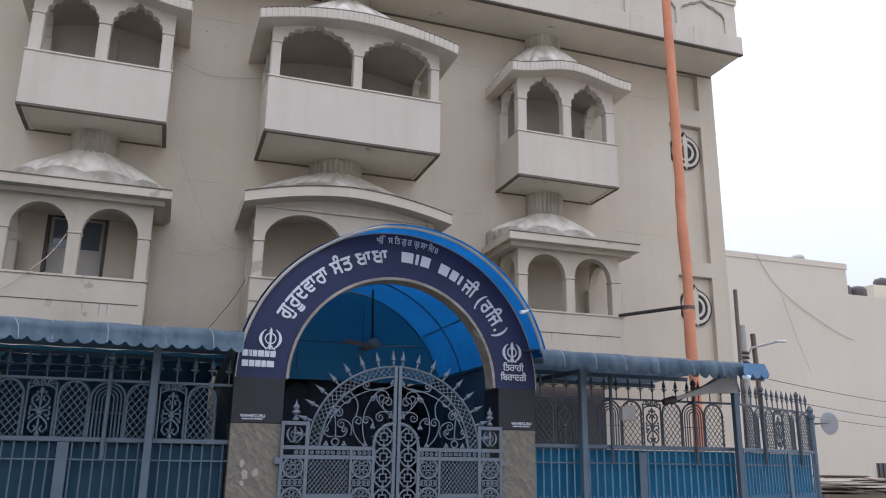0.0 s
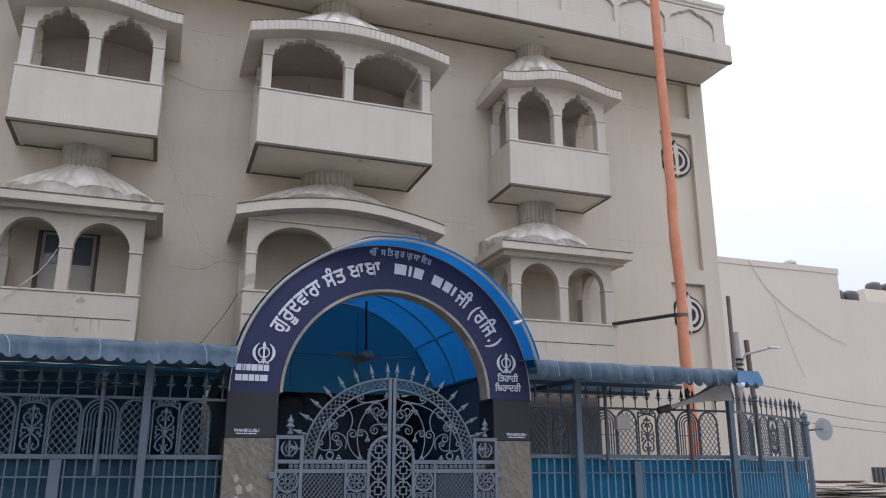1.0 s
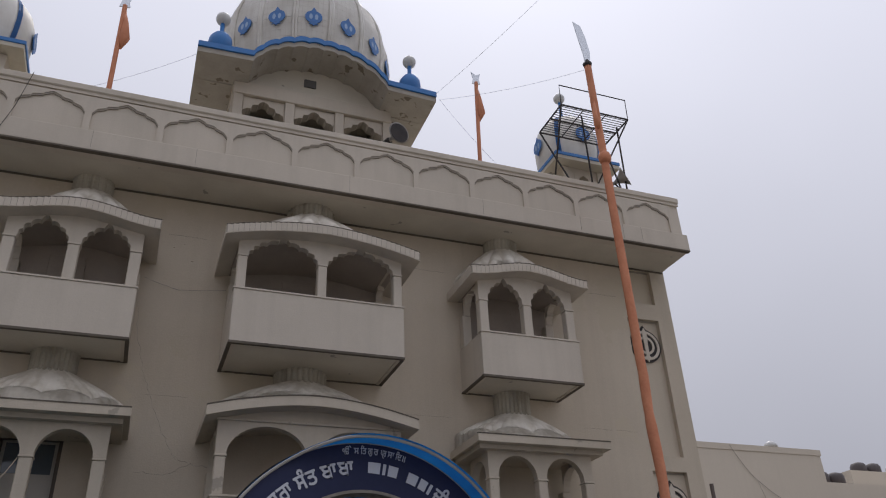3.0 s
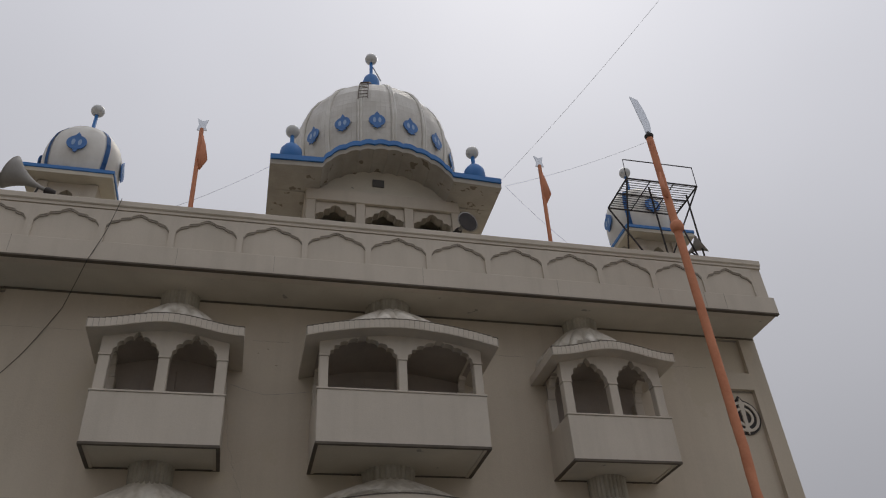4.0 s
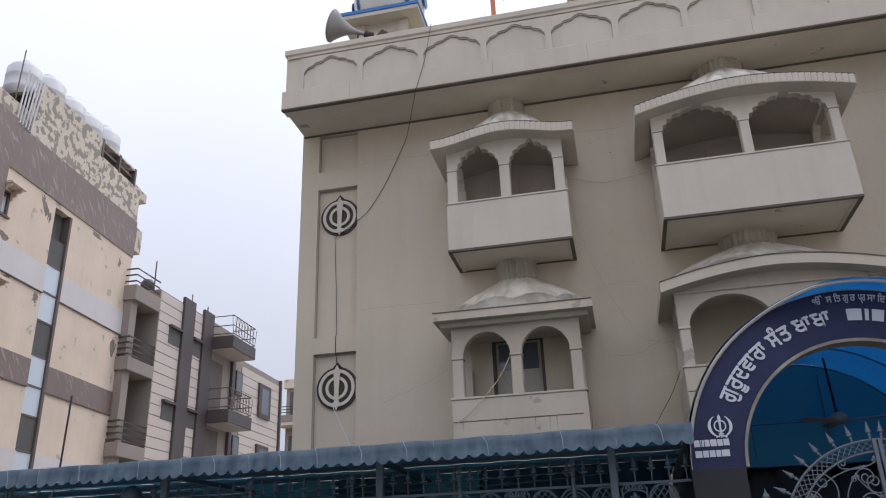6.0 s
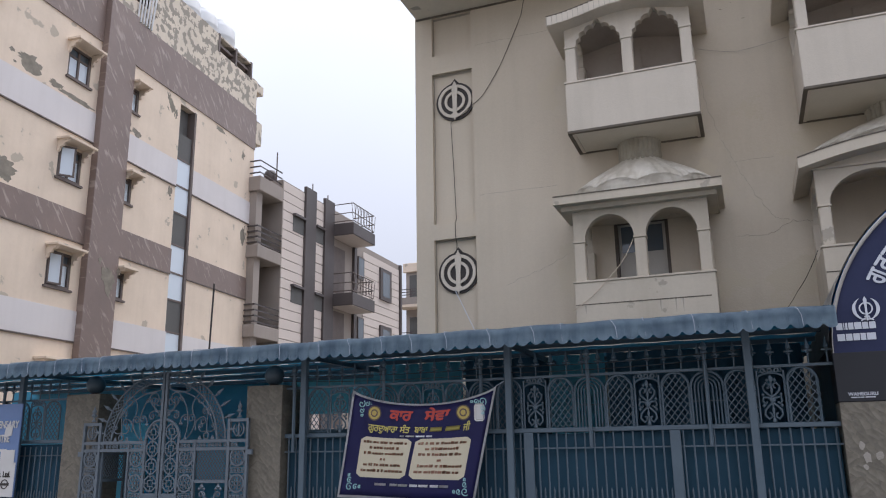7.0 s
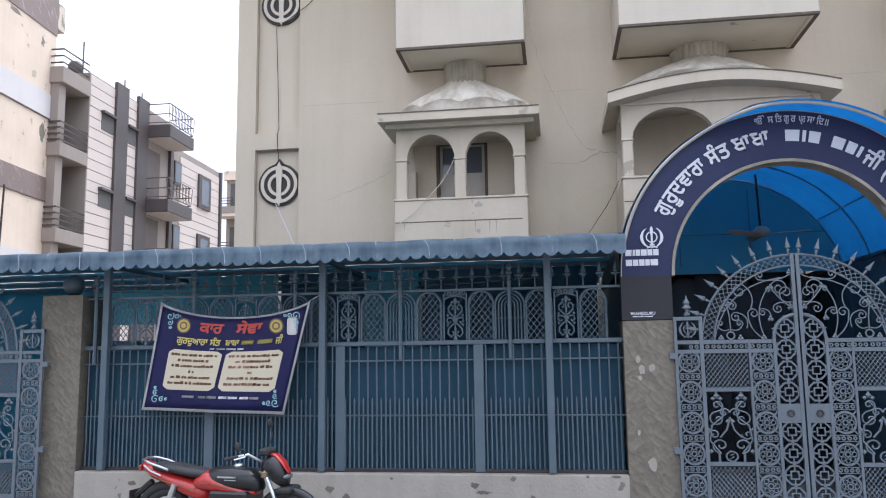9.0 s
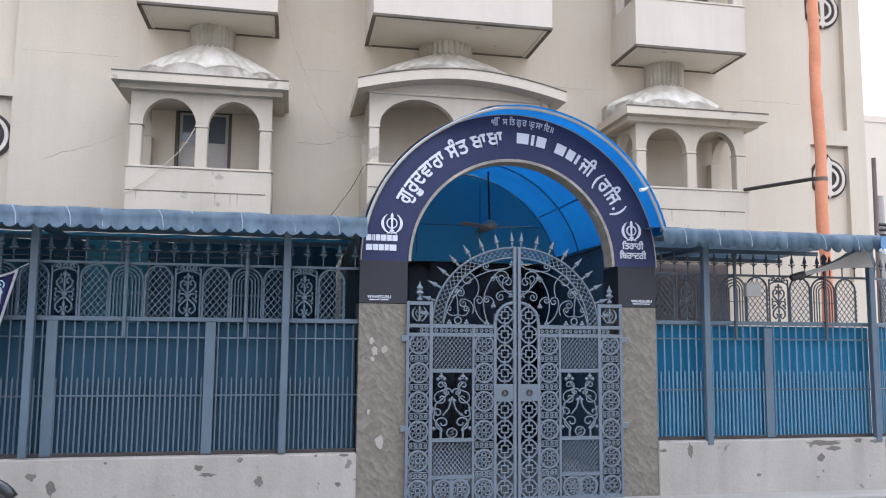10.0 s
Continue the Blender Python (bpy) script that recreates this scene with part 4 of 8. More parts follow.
pav = part("dome_pavilion", holed_wall(bmesh.new(), DX - 1.72, DX + 1.72, 9.92, 12.98, 13.22, 13.45, [(2.69 + k * 1.07 - 0.42, 2.69 + k * 1.07 + 0.42, 10.6, 12.61) for k in (-1, 0, 1)]), "white", temple, "square pavilion with blue-edged eave under the main dome")
for w in (-1, 1):
    part("pavilion_wall", box(bmesh.new(), DX + w * 1.6 - 0.12, DX + w * 1.6 + 0.12, 13.452, 16.9, 9.92, 12.98), "white", pav)
part("pavilion_wall", box(bmesh.new(), DX - 1.72, DX + 1.72, 16.9, 17.1, 9.92, 12.98), "white", pav)
for k in (-1, 0, 1):
    x = 2.69 + k * 1.07
    low = [(x + w * a, z) for w, row in ((-1, ((0.42, 12.30), (0.34, 12.36), (0.26, 12.37), (0.23, 12.46), (0.12, 12.49), (0.09, 12.55))), (1, ((0.0, 12.60), (0.09, 12.55), (0.12, 12.49), (0.23, 12.46), (0.26, 12.37), (0.34, 12.36), (0.42, 12.30)))) for a, z in row]
    part("cusped_head", band(bmesh.new(), low, [(a, 12.64) for a, c in low], 13.20, 13.44), "white", pav)
for k in (-1.5, -0.5, 0.5, 1.5):
    part("pavilion_pier", box(bmesh.new(), 2.69 + k * 1.07 - 0.10, 2.69 + k * 1.07 + 0.10, 13.15, 13.22, 9.92, 12.75, 0.01), "white", pav)
part("pavilion_beam", box(bmesh.new(), DX - 1.7, DX + 1.7, 13.12, 13.22, 12.66, 12.98, 0.01), "white", pav)
part("vent_hole", box(bmesh.new(), DX - 0.24, DX + 0.02, 13.17, 13.2, 13.22, 13.42), "dark", pav)
# added dark backing, so the pavilion's openings look unlit
part("inner_core", box(bmesh.new(), DX - 1.4, DX + 1.4, 14.2, 14.3, 9.95, 12.9), "dark", pav)


def pav_line(dz, half=2.51):
    out = [(DX - half, 13.0 + dz)]
    for i in range(73):
        s = -1 + i / 36
        out.append((DX + s * 1.42, 13.0 + dz + 0.74 * (1 - abs(s) ** 2.1) ** 0.72 + 0.045 * abs(math.sin(4.5 * math.pi * s)) ** 0.7))
    out.append((DX + half, 13.0 + dz))
    return out


part("pavilion_eave", band(bmesh.new(), pav_line(-0.10), pav_line(0.05), 12.42, 13.25), "old_soffit", pav, "bowed eave with stained flaking underside")
for w in (-1, 1):
    part("pavilion_eave", box(bmesh.new(), DX + w * 2.51, DX + w * 1.48, 13.25, 17.4, 12.90, 13.05), "old_soffit", pav)
part("tympanum", band(bmesh.new(), [(x, 12.9) for x, z in pav_line(0)[1:-1]], pav_line(-0.02)[1:-1], 13.2, 13.26), "soot", pav)
part("pavilion_roof", box(bmesh.new(), DX - 2.5, DX + 2.5, 13.25, 17.4, 13.052, 13.2), "soot", pav)
part("eave_trim", band(bmesh.new(), pav_line(0.02), pav_line(0.145), 12.38, 12.46), "trim", pav, "bright blue painted eave edge")
for w in (-1, 1):
    x = DX + w * 2.51
    part("eave_trim", box(bmesh.new(), x - 0.02 - w * 0.025, x + 0.02 - w * 0.025, 12.462, 17.4, 13.052, 13.14), "trim", pav)
    x = DX + w * 2.08
    pot = part("corner_pot", lathe(bmesh.new(), [(0.19, 13.1), (0.19, 13.40), (0.22, 13.46), (0.25, 13.60), (0.235, 13.74), (0.16, 13.86), (0.06, 13.92), (0.045, 13.97), (0.045, 14.2)], (x, 12.9, 0), 20), "trim", pav, "blue pot finial with lamp globe", True)
    part("lamp_globe", lathe(bmesh.new(), [(0.155 * math.sin(t * math.pi / 10), 14.34 - 0.155 * math.cos(t * math.pi / 10)) for t in range(11)], (x, 12.9, 0), 18), "globe", pot, "milky white globe", True)

# main dome: a swelling profile, ribs, tiles and round blue emblems
EX, DY = 2.74, 15.15
DOME = [(1.80, 13.2), (1.92, 13.9), (2.03, 14.6), (2.09, 15.2), (2.06, 15.8), (1.92, 16.4), (1.62, 16.95), (1.2, 17.38), (0.70, 17.66), (0.3, 17.78), (0.10, 17.84)]
dome = part("main_dome", lathe(bmesh.new(), DOME, (EX, DY, 0), 48), "grout", pav, "white tiled onion dome with blue emblems", True)


def dome_at(f):
    """Radius and height along the dome's profile, f from 0 to 1."""
    k = f * (len(DOME) - 1)
    i = min(int(k), len(DOME) - 2)
    t = k - i
    return tuple(a + (b - a) * t for a, b in zip(DOME[i], DOME[i + 1]))


verts, faces = [], []
rows, cols = 34, 112
for i in range(rows - 2):
    (r0, z0), (r1, z1) = dome_at((i + 0.03) / rows), dome_at((i + 0.98) / rows)
    n = cols if r0 > 1.2 else cols // 2
    for j in range(n):
        a0, a1 = 2 * math.pi * (j + 0.03) / n, 2 * math.pi * (j + 0.98) / n
        k = len(verts)
        for r, z, a in ((r0, z0, a0), (r0, z0, a1), (r1, z1, a1), (r1, z1, a0)):
            verts.append((EX - 2.75 + (r + 0.012) * math.cos(a), DY - 17.0 + (r + 0.012) * math.sin(a), z + 0.004))
        faces.append((k, k + 1, k + 2, k + 3))
me = bpy.data.meshes.new("dome_tiles")
me.from_pydata(verts, [], faces)
me.materials.append(M["tile"])
tiles = new("dome_tiles", me)
tiles.parent = dome
tagged(tiles, "square off-white glazed tiles", kind="stuff")
for j in range(16):
    a = 2 * math.pi * (j + 0.5) / 16 - math.pi / 2 - 0.10
    bm = bmesh.new()
    for off in (-0.028, 0.028):
        pts = []
        for i in range(18):
            r, z = dome_at(i / 19)
            pts.append((EX + (r + 0.025) * math.cos(a + off / max(r, 0.3)), DY + (r + 0.025) * math.sin(a + off / max(r, 0.3)), z + 0.01))
        tube(bm, pts, 0.036, 6)
    part("dome_rib", bm, "tile", dome)
    a = 2 * math.pi * j / 16 - math.pi / 2 - 0.10
    r, z = dome_at(0.30)
    bm = bmesh.new()
    prism(bm, [(0.185 * math.cos(t), 0.185 * math.sin(t) - 0.02) for t in (2 * math.pi * i / 24 for i in range(24))], -0.018, 0.0)
    prism(bm, [(-0.07, 0.14), (0.07, 0.14), (0, 0.27)], -0.018, 0.0)
    prism(bm, [(-0.10, -0.24), (-0.05, -0.18), (0.05, -0.18), (0.10, -0.24), (0.03, -0.24), (0, -0.28), (-0.03, -0.24)], -0.018, 0.0)
    white = bmesh.new()
    for w in (-1, 1):
        prism(white, [(w * 0.06 + 0.036 * math.cos(t), 0.085 * math.sin(t) - 0.02) for t in (2 * math.pi * i / 14 for i in range(14))], -0.022, -0.01)
    turn = Matrix.Translation((EX + (r + 0.02) * math.cos(a), DY + (r + 0.02) * math.sin(a), z)) @ Matrix.Rotation(a + math.pi / 2, 4, "Z") @ Matrix.Rotation(radians(-2), 4, "X")
    for b in (bm, white):
        b.transform(turn @ Matrix.Scale(1.06, 4))
    disc = part("dome_emblem", bm, "badge", dome, "blue round emblem")
    part("emblem_mark", white, "badge_mark", disc)
fin = part("dome_finial", lathe(bmesh.new(), [(0.24, 17.78), (0.24, 18.85), (0.20, 18.98), (0.11, 19.10), (0.05, 19.20), (0.045, 19.66)], (EX, DY, 0), 18), "trim", dome, "blue finial with lamp globe", True)
part("lamp_globe", lathe(bmesh.new(), [(0.175 * math.sin(t * math.pi / 10), 19.82 - 0.175 * math.cos(t * math.pi / 10)) for t in range(11)], (EX, DY, 0), 18), "globe", fin, "milky white globe", True)
part("brace", tube(bmesh.new(), [(EX + 0.05, DY, 19.5), (EX + 0.28, DY, 18.95)], 0.015), "iron", fin)
# ladder up the dome
bm = bmesh.new()
a = -math.pi / 2 - 0.26
for off in (-0.11, 0.11):
    tube(bm, [(EX + (r + 0.07) * math.cos(a + off / max(r, 0.5)), DY + (r + 0.07) * math.sin(a + off / max(r, 0.5)), z + 0.03) for r, z in (dome_at(0.42 + 0.05 * i) for i in range(11))], 0.012, 4)
for i in range(20):
    r, z = dome_at(0.43 + 0.025 * i)
    tube(bm, [(EX + (r + 0.07) * math.cos(a + off / max(r, 0.5)), DY + (r + 0.07) * math.sin(a + off / max(r, 0.5)), z + 0.03) for off in (-0.11, 0.11)], 0.009, 4)
part("dome_ladder", bm, "brown", dome, "thin rusty ladder")

# ---- roof: two corner turrets ----
for cx in (-3.63, 8.98):
    cy = 13.45
    t = part("corner_turret", holed_wall(bmesh.new(), cx - 0.55, cx + 0.55, 9.92, 12.22, cy - 0.55, cy - 0.4, [(cx - 0.24, cx + 0.24, 10.6, 12.05)]), "white", temple, "square roof turret with a small white dome")
    low = [(cx - 0.24, 11.86), (cx - 0.13, 11.92), (cx - 0.1, 11.98), (cx, 12.06), (cx + 0.1, 11.98), (cx + 0.13, 11.92), (cx + 0.24, 11.86)]
    part("cusped_head", band(bmesh.new(), low, [(a, 12.1) for a, b in low], cy - 0.56, cy - 0.41), "white", t)
    for w in (-1, 1):
        part("turret_wall", box(bmesh.new(), cx + w * 0.55, cx + w * 0.42, cy - 0.4, cy + 0.55, 9.92, 12.22), "white", t)
        part("turret_pier", box(bmesh.new(), cx + w * 0.55, cx + w * 0.36, cy - 0.6, cy - 0.551, 9.92, 12.2), "white", t)
    part("turret_wall", box(bmesh.new(), cx - 0.42, cx + 0.42, cy + 0.42, cy + 0.55, 9.92, 12.22), "white", t)
    part("turret_eave", box(bmesh.new(), cx - 0.83, cx + 0.83, cy - 0.85, cy + 0.85, 12.22, 12.31), "soot", t)
    part("eave_trim", box(bmesh.new(), cx - 0.85, cx + 0.85, cy - 0.87, cy + 0.87, 12.31, 12.40, 0.01), "trim", t, "bright blue painted eave edge")
    prof = [(0.66, 12.40), (0.72, 12.6), (0.758, 12.85), (0.77, 13.1), (0.752, 13.35), (0.68, 13.6), (0.53, 13.82), (0.34, 13.95), (0.08, 14.0)]
    d = part("turret_dome", lathe(bmesh.new(), prof, (cx, cy, 0), 32), "tile", t, "small white tiled dome with blue ribs", True)
    for j in range(4):
        a = math.pi * (j + 0.5) / 2
        bm = bmesh.new()
        lo = [(cx + (r + 0.012) * math.cos(a - 0.05 / max(r, 0.2)), cy + (r + 0.012) * math.sin(a - 0.05 / max(r, 0.2)), z) for r, z in prof[:-1]]
        hi = [(cx + (r + 0.012) * math.cos(a + 0.05 / max(r, 0.2)), cy + (r + 0.012) * math.sin(a + 0.05 / max(r, 0.2)), z) for r, z in prof[:-1]]
        va, vb = [bm.verts.new(p) for p in lo], [bm.verts.new(p) for p in hi]
        for i in range(len(lo) - 1):
            bm.faces.new((va[i], vb[i], vb[i + 1], va[i + 1]))
        bmesh.ops.solidify(bm, geom=bm.faces[:], thickness=0.012)
        part("dome_rib", bm, "trim", d, "blue rib")
    for a in (-math.pi / 2, 0, math.pi / 2, math.pi):
        bm, white = bmesh.new(), bmesh.new()
        prism(bm, [(0.17 * math.cos(q), 0.17 * math.sin(q)) for q in (2 * math.pi * i / 22 for i in range(22))], -0.018, 0.0)
        prism(bm, [(-0.06, 0.15), (0.06, 0.15), (0, 0.25)], -0.018, 0.0)
        prism(bm, [(-0.05, -0.15), (0.05, -0.15), (0.02, -0.23), (-0.02, -0.23)], -0.018, 0.0)
        for w in (-1, 1):
            prism(white, [(w * 0.055 + 0.032 * math.cos(q), 0.075 * math.sin(q)) for q in (2 * math.pi * i / 14 for i in range(14))], -0.022, -0.01)
        turn = Matrix.Translation((cx + 0.785 * math.cos(a), cy + 0.785 * math.sin(a), 13.10)) @ Matrix.Rotation(a + math.pi / 2, 4, "Z") @ Matrix.Rotation(radians(-2), 4, "X") @ Matrix.Scale(1.12, 4)
        bm.transform(turn), white.transform(turn)
        disc = part("dome_emblem", bm, "badge", d, "blue round emblem")
        part("emblem_mark", white, "badge_mark", disc)
    f = part("turret_finial", lathe(bmesh.new(), [(0.10, 13.98), (0.12, 14.10), (0.06, 14.17), (0.04, 14.2), (0.04, 14.7)], (cx, cy, 0), 14), "trim", t, "blue finial with lamp globe", True)
    part("lamp_globe", lathe(bmesh.new(), [(0.145 * math.sin(q * math.pi / 10), 14.80 - 0.145 * math.cos(q * math.pi / 10)) for q in range(11)], (cx, cy, 0), 16), "globe", f, "milky white globe", True)

# ---- things on the roof ----


def horn_speaker(at, tip, mouth, square=False, wide=0.27):
    """A horn loudspeaker: driver, flared bell and bracket."""
    t = thing("horn_loudspeaker", at, "weathered grey horn loudspeaker on a metal bracket", "loudspeaker")
    a, b = Vector(tip), Vector(mouth)
    n = 10
    pts = [a + (b - a) * i / n for i in range(n + 1)]
    r = [0.035 + (wide - 0.035) * (i / n) ** 2.2 for i in range(n + 1)]
    part("bell", tube(bmesh.new(), pts, [k * (1.0 if not square else 0.8) for k in r], 4 if square else 20), "horn", t, "flared bell", not square)
    d = (b - a).normalized()
    grip = 0.55 if square else 1.0
    part("driver", tube(bmesh.new(), [a - d * 0.16, a - d * 0.15, a, a + d * 0.02], [0.05 * grip, 0.075 * grip, 0.075 * grip, 0.04 * grip], 12), "iron", t, "dark driver unit", True)
    part("bell_mouth", tube(bmesh.new(), [b - d * 0.012, b + d * 0.004], [(wide - 0.03) * (1 if not square else 0.8)] * 2, 4 if square else 20), "iron", t)
    part("bracket", tube(bmesh.new(), [Vector(at), a + (b - a) * 0.2], 0.02), "iron", t)
    return t


horn_speaker((-3.9, 11.97, 10.98), (-3.72, 12.05, 11.32), (-4.36, 11.95, 11.58), False, 0.33)
horn_speaker((9.4, 11.97, 10.98), (9.18, 12.15, 11.36), (9.40, 11.9, 11.48), False, 0.24)
horn_speaker((4.22, 13.14, 12.0), (4.28, 12.95, 12.03), (4.38, 12.6, 12.0), False, 0.25)


def flag(x, y, z0, z1, lean=0.0):
    f = thing("roof_flag", (x, y, z0), "orange cloth-wrapped flagpole with a furled orange flag", "flag", "flags on the roof")
    part("pole", tube(bmesh.new(), [(x, y, z0), (x + lean * 0.5, y, (z0 + z1) / 2), (x + lean, y, z1 - 0.25)], 0.045, 8), "orange", f)
    bm = bmesh.new()
    pts = [(x + lean * 0.55 + 0.05, y, z1 - 1.35), (x + lean * 0.6 + 0.09, y - 0.02, z1 - 1.1), (x + lean * 0.75 + 0.06, y, z1 - 0.7), (x + lean * 0.9 + 0.02, y, z1 - 0.4)]
    tube(bm, pts, [0.02, 0.10, 0.06, 0.02], 7)
    part("furled_cloth", bm, "orange", f, "hanging furled orange cloth", True)
    bm = prism(bmesh.new(), [(x + lean + u, z1 + v) for u, v in ((-0.10, -0.30), (0.10, -0.28), (0.07, -0.14), (0.11, 0.02), (0.0, -0.03), (-0.11, 0.03), (-0.07, -0.14))], y - 0.01, y + 0.01)
    part("blade", bm, "steel", f, "double-edged steel blade finial")


flag(-1.22, 12.35, 9.92, 13.82, -0.05)
flag(6.06, 12.35, 9.92, 13.90, 0.08)

# steel frame for lamps, leaning out over the parapet
rack = thing("steel_platform", (8.6, 11.85, 10.98), "rusty steel angle platform with a slatted deck on the roof edge", "platform")
xa, xb, ya, yb, zd = 7.51, 9.15, 11.15, 12.15, 12.42
bm = bmesh.new()
for p, q in (((xa, ya), (xb, ya)), ((xa, yb), (xb, yb)), ((xa, ya), (xa, yb)), ((xb, ya), (xb, yb)), ((xa, (ya + yb) / 2), (xb, (ya + yb) / 2))):
    tube(bm, [(*p, zd), (*q, zd)], 0.019, 4)
part("deck_frame", bm, "iron", rack)
slat = finish("slat", tube(bmesh.new(), [(0, 0, 0), (xb - xa, 0, 0)], 0.008, 4), "iron")
for i in range(1, 14):
    piece("slat", slat, rack, (xa, ya + (yb - ya) * i / 14, zd + 0.02))
cross = finish("cross_bar", tube(bmesh.new(), [(0, 0, 0), (0, yb - ya, 0)], 0.012, 4), "iron")
for i in (1, 2):
    piece("cross_bar", cross, rack, (xa + (xb - xa) * i / 3, ya, zd))
for i, (p, q) in enumerate((((xa, ya, zd), (xa + 0.05, 11.85, 10.98)), ((xb, ya, zd), (xa + 1.05, 11.85, 10.98)), ((xa, yb, zd), (xa + 0.5, 11.9, 10.98)), ((xb, yb, zd), (xb + 0.1, 11.9, 10.98)), ((xa + 0.6, ya + 0.2, zd), (xa + 1.0, 11.9, 10.98)), ((xb - 0.1, ya + 0.3, zd), (xb + 0.3, 12.0, 10.98)))):
    part("strut", tube(bmesh.new(), [p, q], 0.019, 4), "iron", rack)
part("guard_rail", tube(bmesh.new(), [(xa, ya, zd), (xa, ya - 0.02, zd + 0.52), (xb, ya - 0.02, zd + 0.52), (xb, ya, zd)], 0.014, 4), "iron", rack)

# ---- the tall ceremonial flagpole ----
fp = thing("ceremonial_flagpole", (8.04, 10.6, 0), "tall flagpole wrapped in orange cloth with a steel dagger finial", "flagpole")
rnd = random.Random(4)
pts, rs = [], []
for i in range(60):
    z = 0.0 + 13.2 * i / 59
    low = z < 6.4
    pts.append((8.04 - 0.0075 * z + (0.015 * math.sin(z * 3.1) if low else 0.0), 10.6, z))
    rs.append(0.088 * (1 - 0.012 * z) * (1 + (0.10 * rnd.uniform(-1, 1) if low else 0.02 * rnd.uniform(-1, 1))))
part("wrapped_pole", tube(bmesh.new(), pts, rs, 14), "orange", fp, "pole wrapped in wrinkled orange cloth", True)
part("knot", lathe(bmesh.new(), [(0.09, 10.62), (0.12, 10.68), (0.13, 10.75), (0.11, 10.83), (0.08, 10.86)], (7.96, 10.58, 0), 12), "orange", fp, "cloth knot", True)
part("cloth_tail", tube(bmesh.new(), [(7.90, 10.53, 12.1), (7.85, 10.5, 11.7), (7.86, 10.5, 11.5), (7.93, 10.55, 11.45)], [0.02, 0.05, 0.07, 0.03], 7), "orange", fp, "loose cloth tail", True)
part("blade", prism(bmesh.new(), [(7.94 + u, 13.2 + v) for u, v in ((-0.05, 0), (0.07, 0.02), (0.11, 0.35), (0.06, 0.75), (-0.03, 1.08), (-0.20, 1.16), (-0.12, 0.6), (-0.07, 0.3))], 10.59, 10.61), "steel", fp, "steel dagger blade")
part("hilt", lathe(bmesh.new(), [(0.08, 13.12), (0.10, 13.2), (0.05, 13.24), (0.04, 13.3)], (7.94, 10.6, 0), 12), "iron", fp, "dark hilt", True)
bm = tube(bmesh.new(), [(7.40, 11.7, 4.10), (8.01, 10.62, 4.12)], 0.03, 6)
part("stay", bm, "iron", fp, "dark steel stay fixed to the balcony")
part("clamp", tube(bmesh.new(), [(8.01, 10.6, 4.06), (8.01, 10.6, 4.12)], 0.092, 12), "brown", fp)

# ---- fence on its plinth ----
FY = 8.2
SECTIONS = [(-12.2, -8.25, 0.46), (-4.97, 0.818, 0.515), (4.04, 6.80, 0.575)]


def bar_mesh(name, h, spear):
    bm = tube(bmesh.new(), [(0, 0, 0), (0, 0, h - 0.03 if spear else h)], 0.0095, 5)
    if spear:
        tube(bm, [(0, 0, h - 0.03), (0, 0, h - 0.015), (0, 0, h + 0.02)], [0.0095, 0.0105, 0.001], 5)
    return finish(name, bm, "fence")


bar_long, bar_short = bar_mesh("bar", 1.28, False), bar_mesh("spear_bar", 0.72, True)


def arch_frame(bm, w, h, r, y=0.0):
    """A round-headed frame standing on z = 0."""
    k = [(-w, y, 0.0)] + [(-w * math.cos(math.pi * i / 12), y, h - w + w * math.sin(math.pi * i / 12)) for i in range(13)] + [(w, y, 0.0)]
    return tube(bm, k, r, 5)


def lattice(bm, w, h, pitch, r, y=0.0, head=True):
    """Crossed diagonal rods inside a round-headed or square frame."""
    def inside(x, z):
        if abs(x) > w or z < 0 or z > h:
            return False
        return not head or z < h - w or x * x + (z - h + w) ** 2 <= w * w
    for way in (-1, 1):
        c = -w - h
        while c < w + h:
            run = []
            for i in range(61):
                z = h * i / 60
                x = c + way * z * 0.8
                if inside(x, z):
                    run.append((x, y, z))
            if len(run) > 1:
                tube(bm, [run[0], run[-1]], r, 4)
            c += pitch
    return bm


def scroll_panel(bm, w, h, r):
    """Upright cast ornament: an upper and a lower heart of scrolls, side curls at the waist, leaves and bosses."""
    upper = ((0.0, 0.56), (0.35, 0.62), (0.80, 0.71), (0.88, 0.81), (0.55, 0.89), (0.24, 0.85), (0.28, 0.78), (0.50, 0.77))
    lower = ((0.0, 0.44), (0.40, 0.38), (0.86, 0.28), (0.92, 0.17), (0.52, 0.08), (0.20, 0.13), (0.25, 0.20), (0.46, 0.21))
    waist = ((0.0, 0.50), (0.45, 0.56), (0.92, 0.56), (1.04, 0.48), (0.74, 0.42), (0.55, 0.47))
    for s in (-1, 1):
        for curve in (upper, lower, waist):
            tube(bm, [(s * w * x, 0, h * z) for x, z in curve], r, 5)
        for x, z in ((0.95, 0.62), (0.95, 0.38), (0.42, 0.95)):
            lathe(bm, [(0.002, -0.018), (w * 0.2, 0), (0.002, 0.018)], (s * w * x, 0, h * z), 6, 1.0, 0.5)
    for z, k in ((0.03, 0.24), (0.50, 0.34), (0.72, 0.16), (0.27, 0.16), (0.97, 0.26)):
        lathe(bm, [(0.004, -0.036), (w * k, -0.005), (w * k, 0.01), (0.004, 0.04)], (0, 0, h * z), 8, 1.0, 0.5)
    tube(bm, [(0, 0, 0.03 * h), (0, 0, 0.97 * h)], r * 0.7, 4)
    return bm


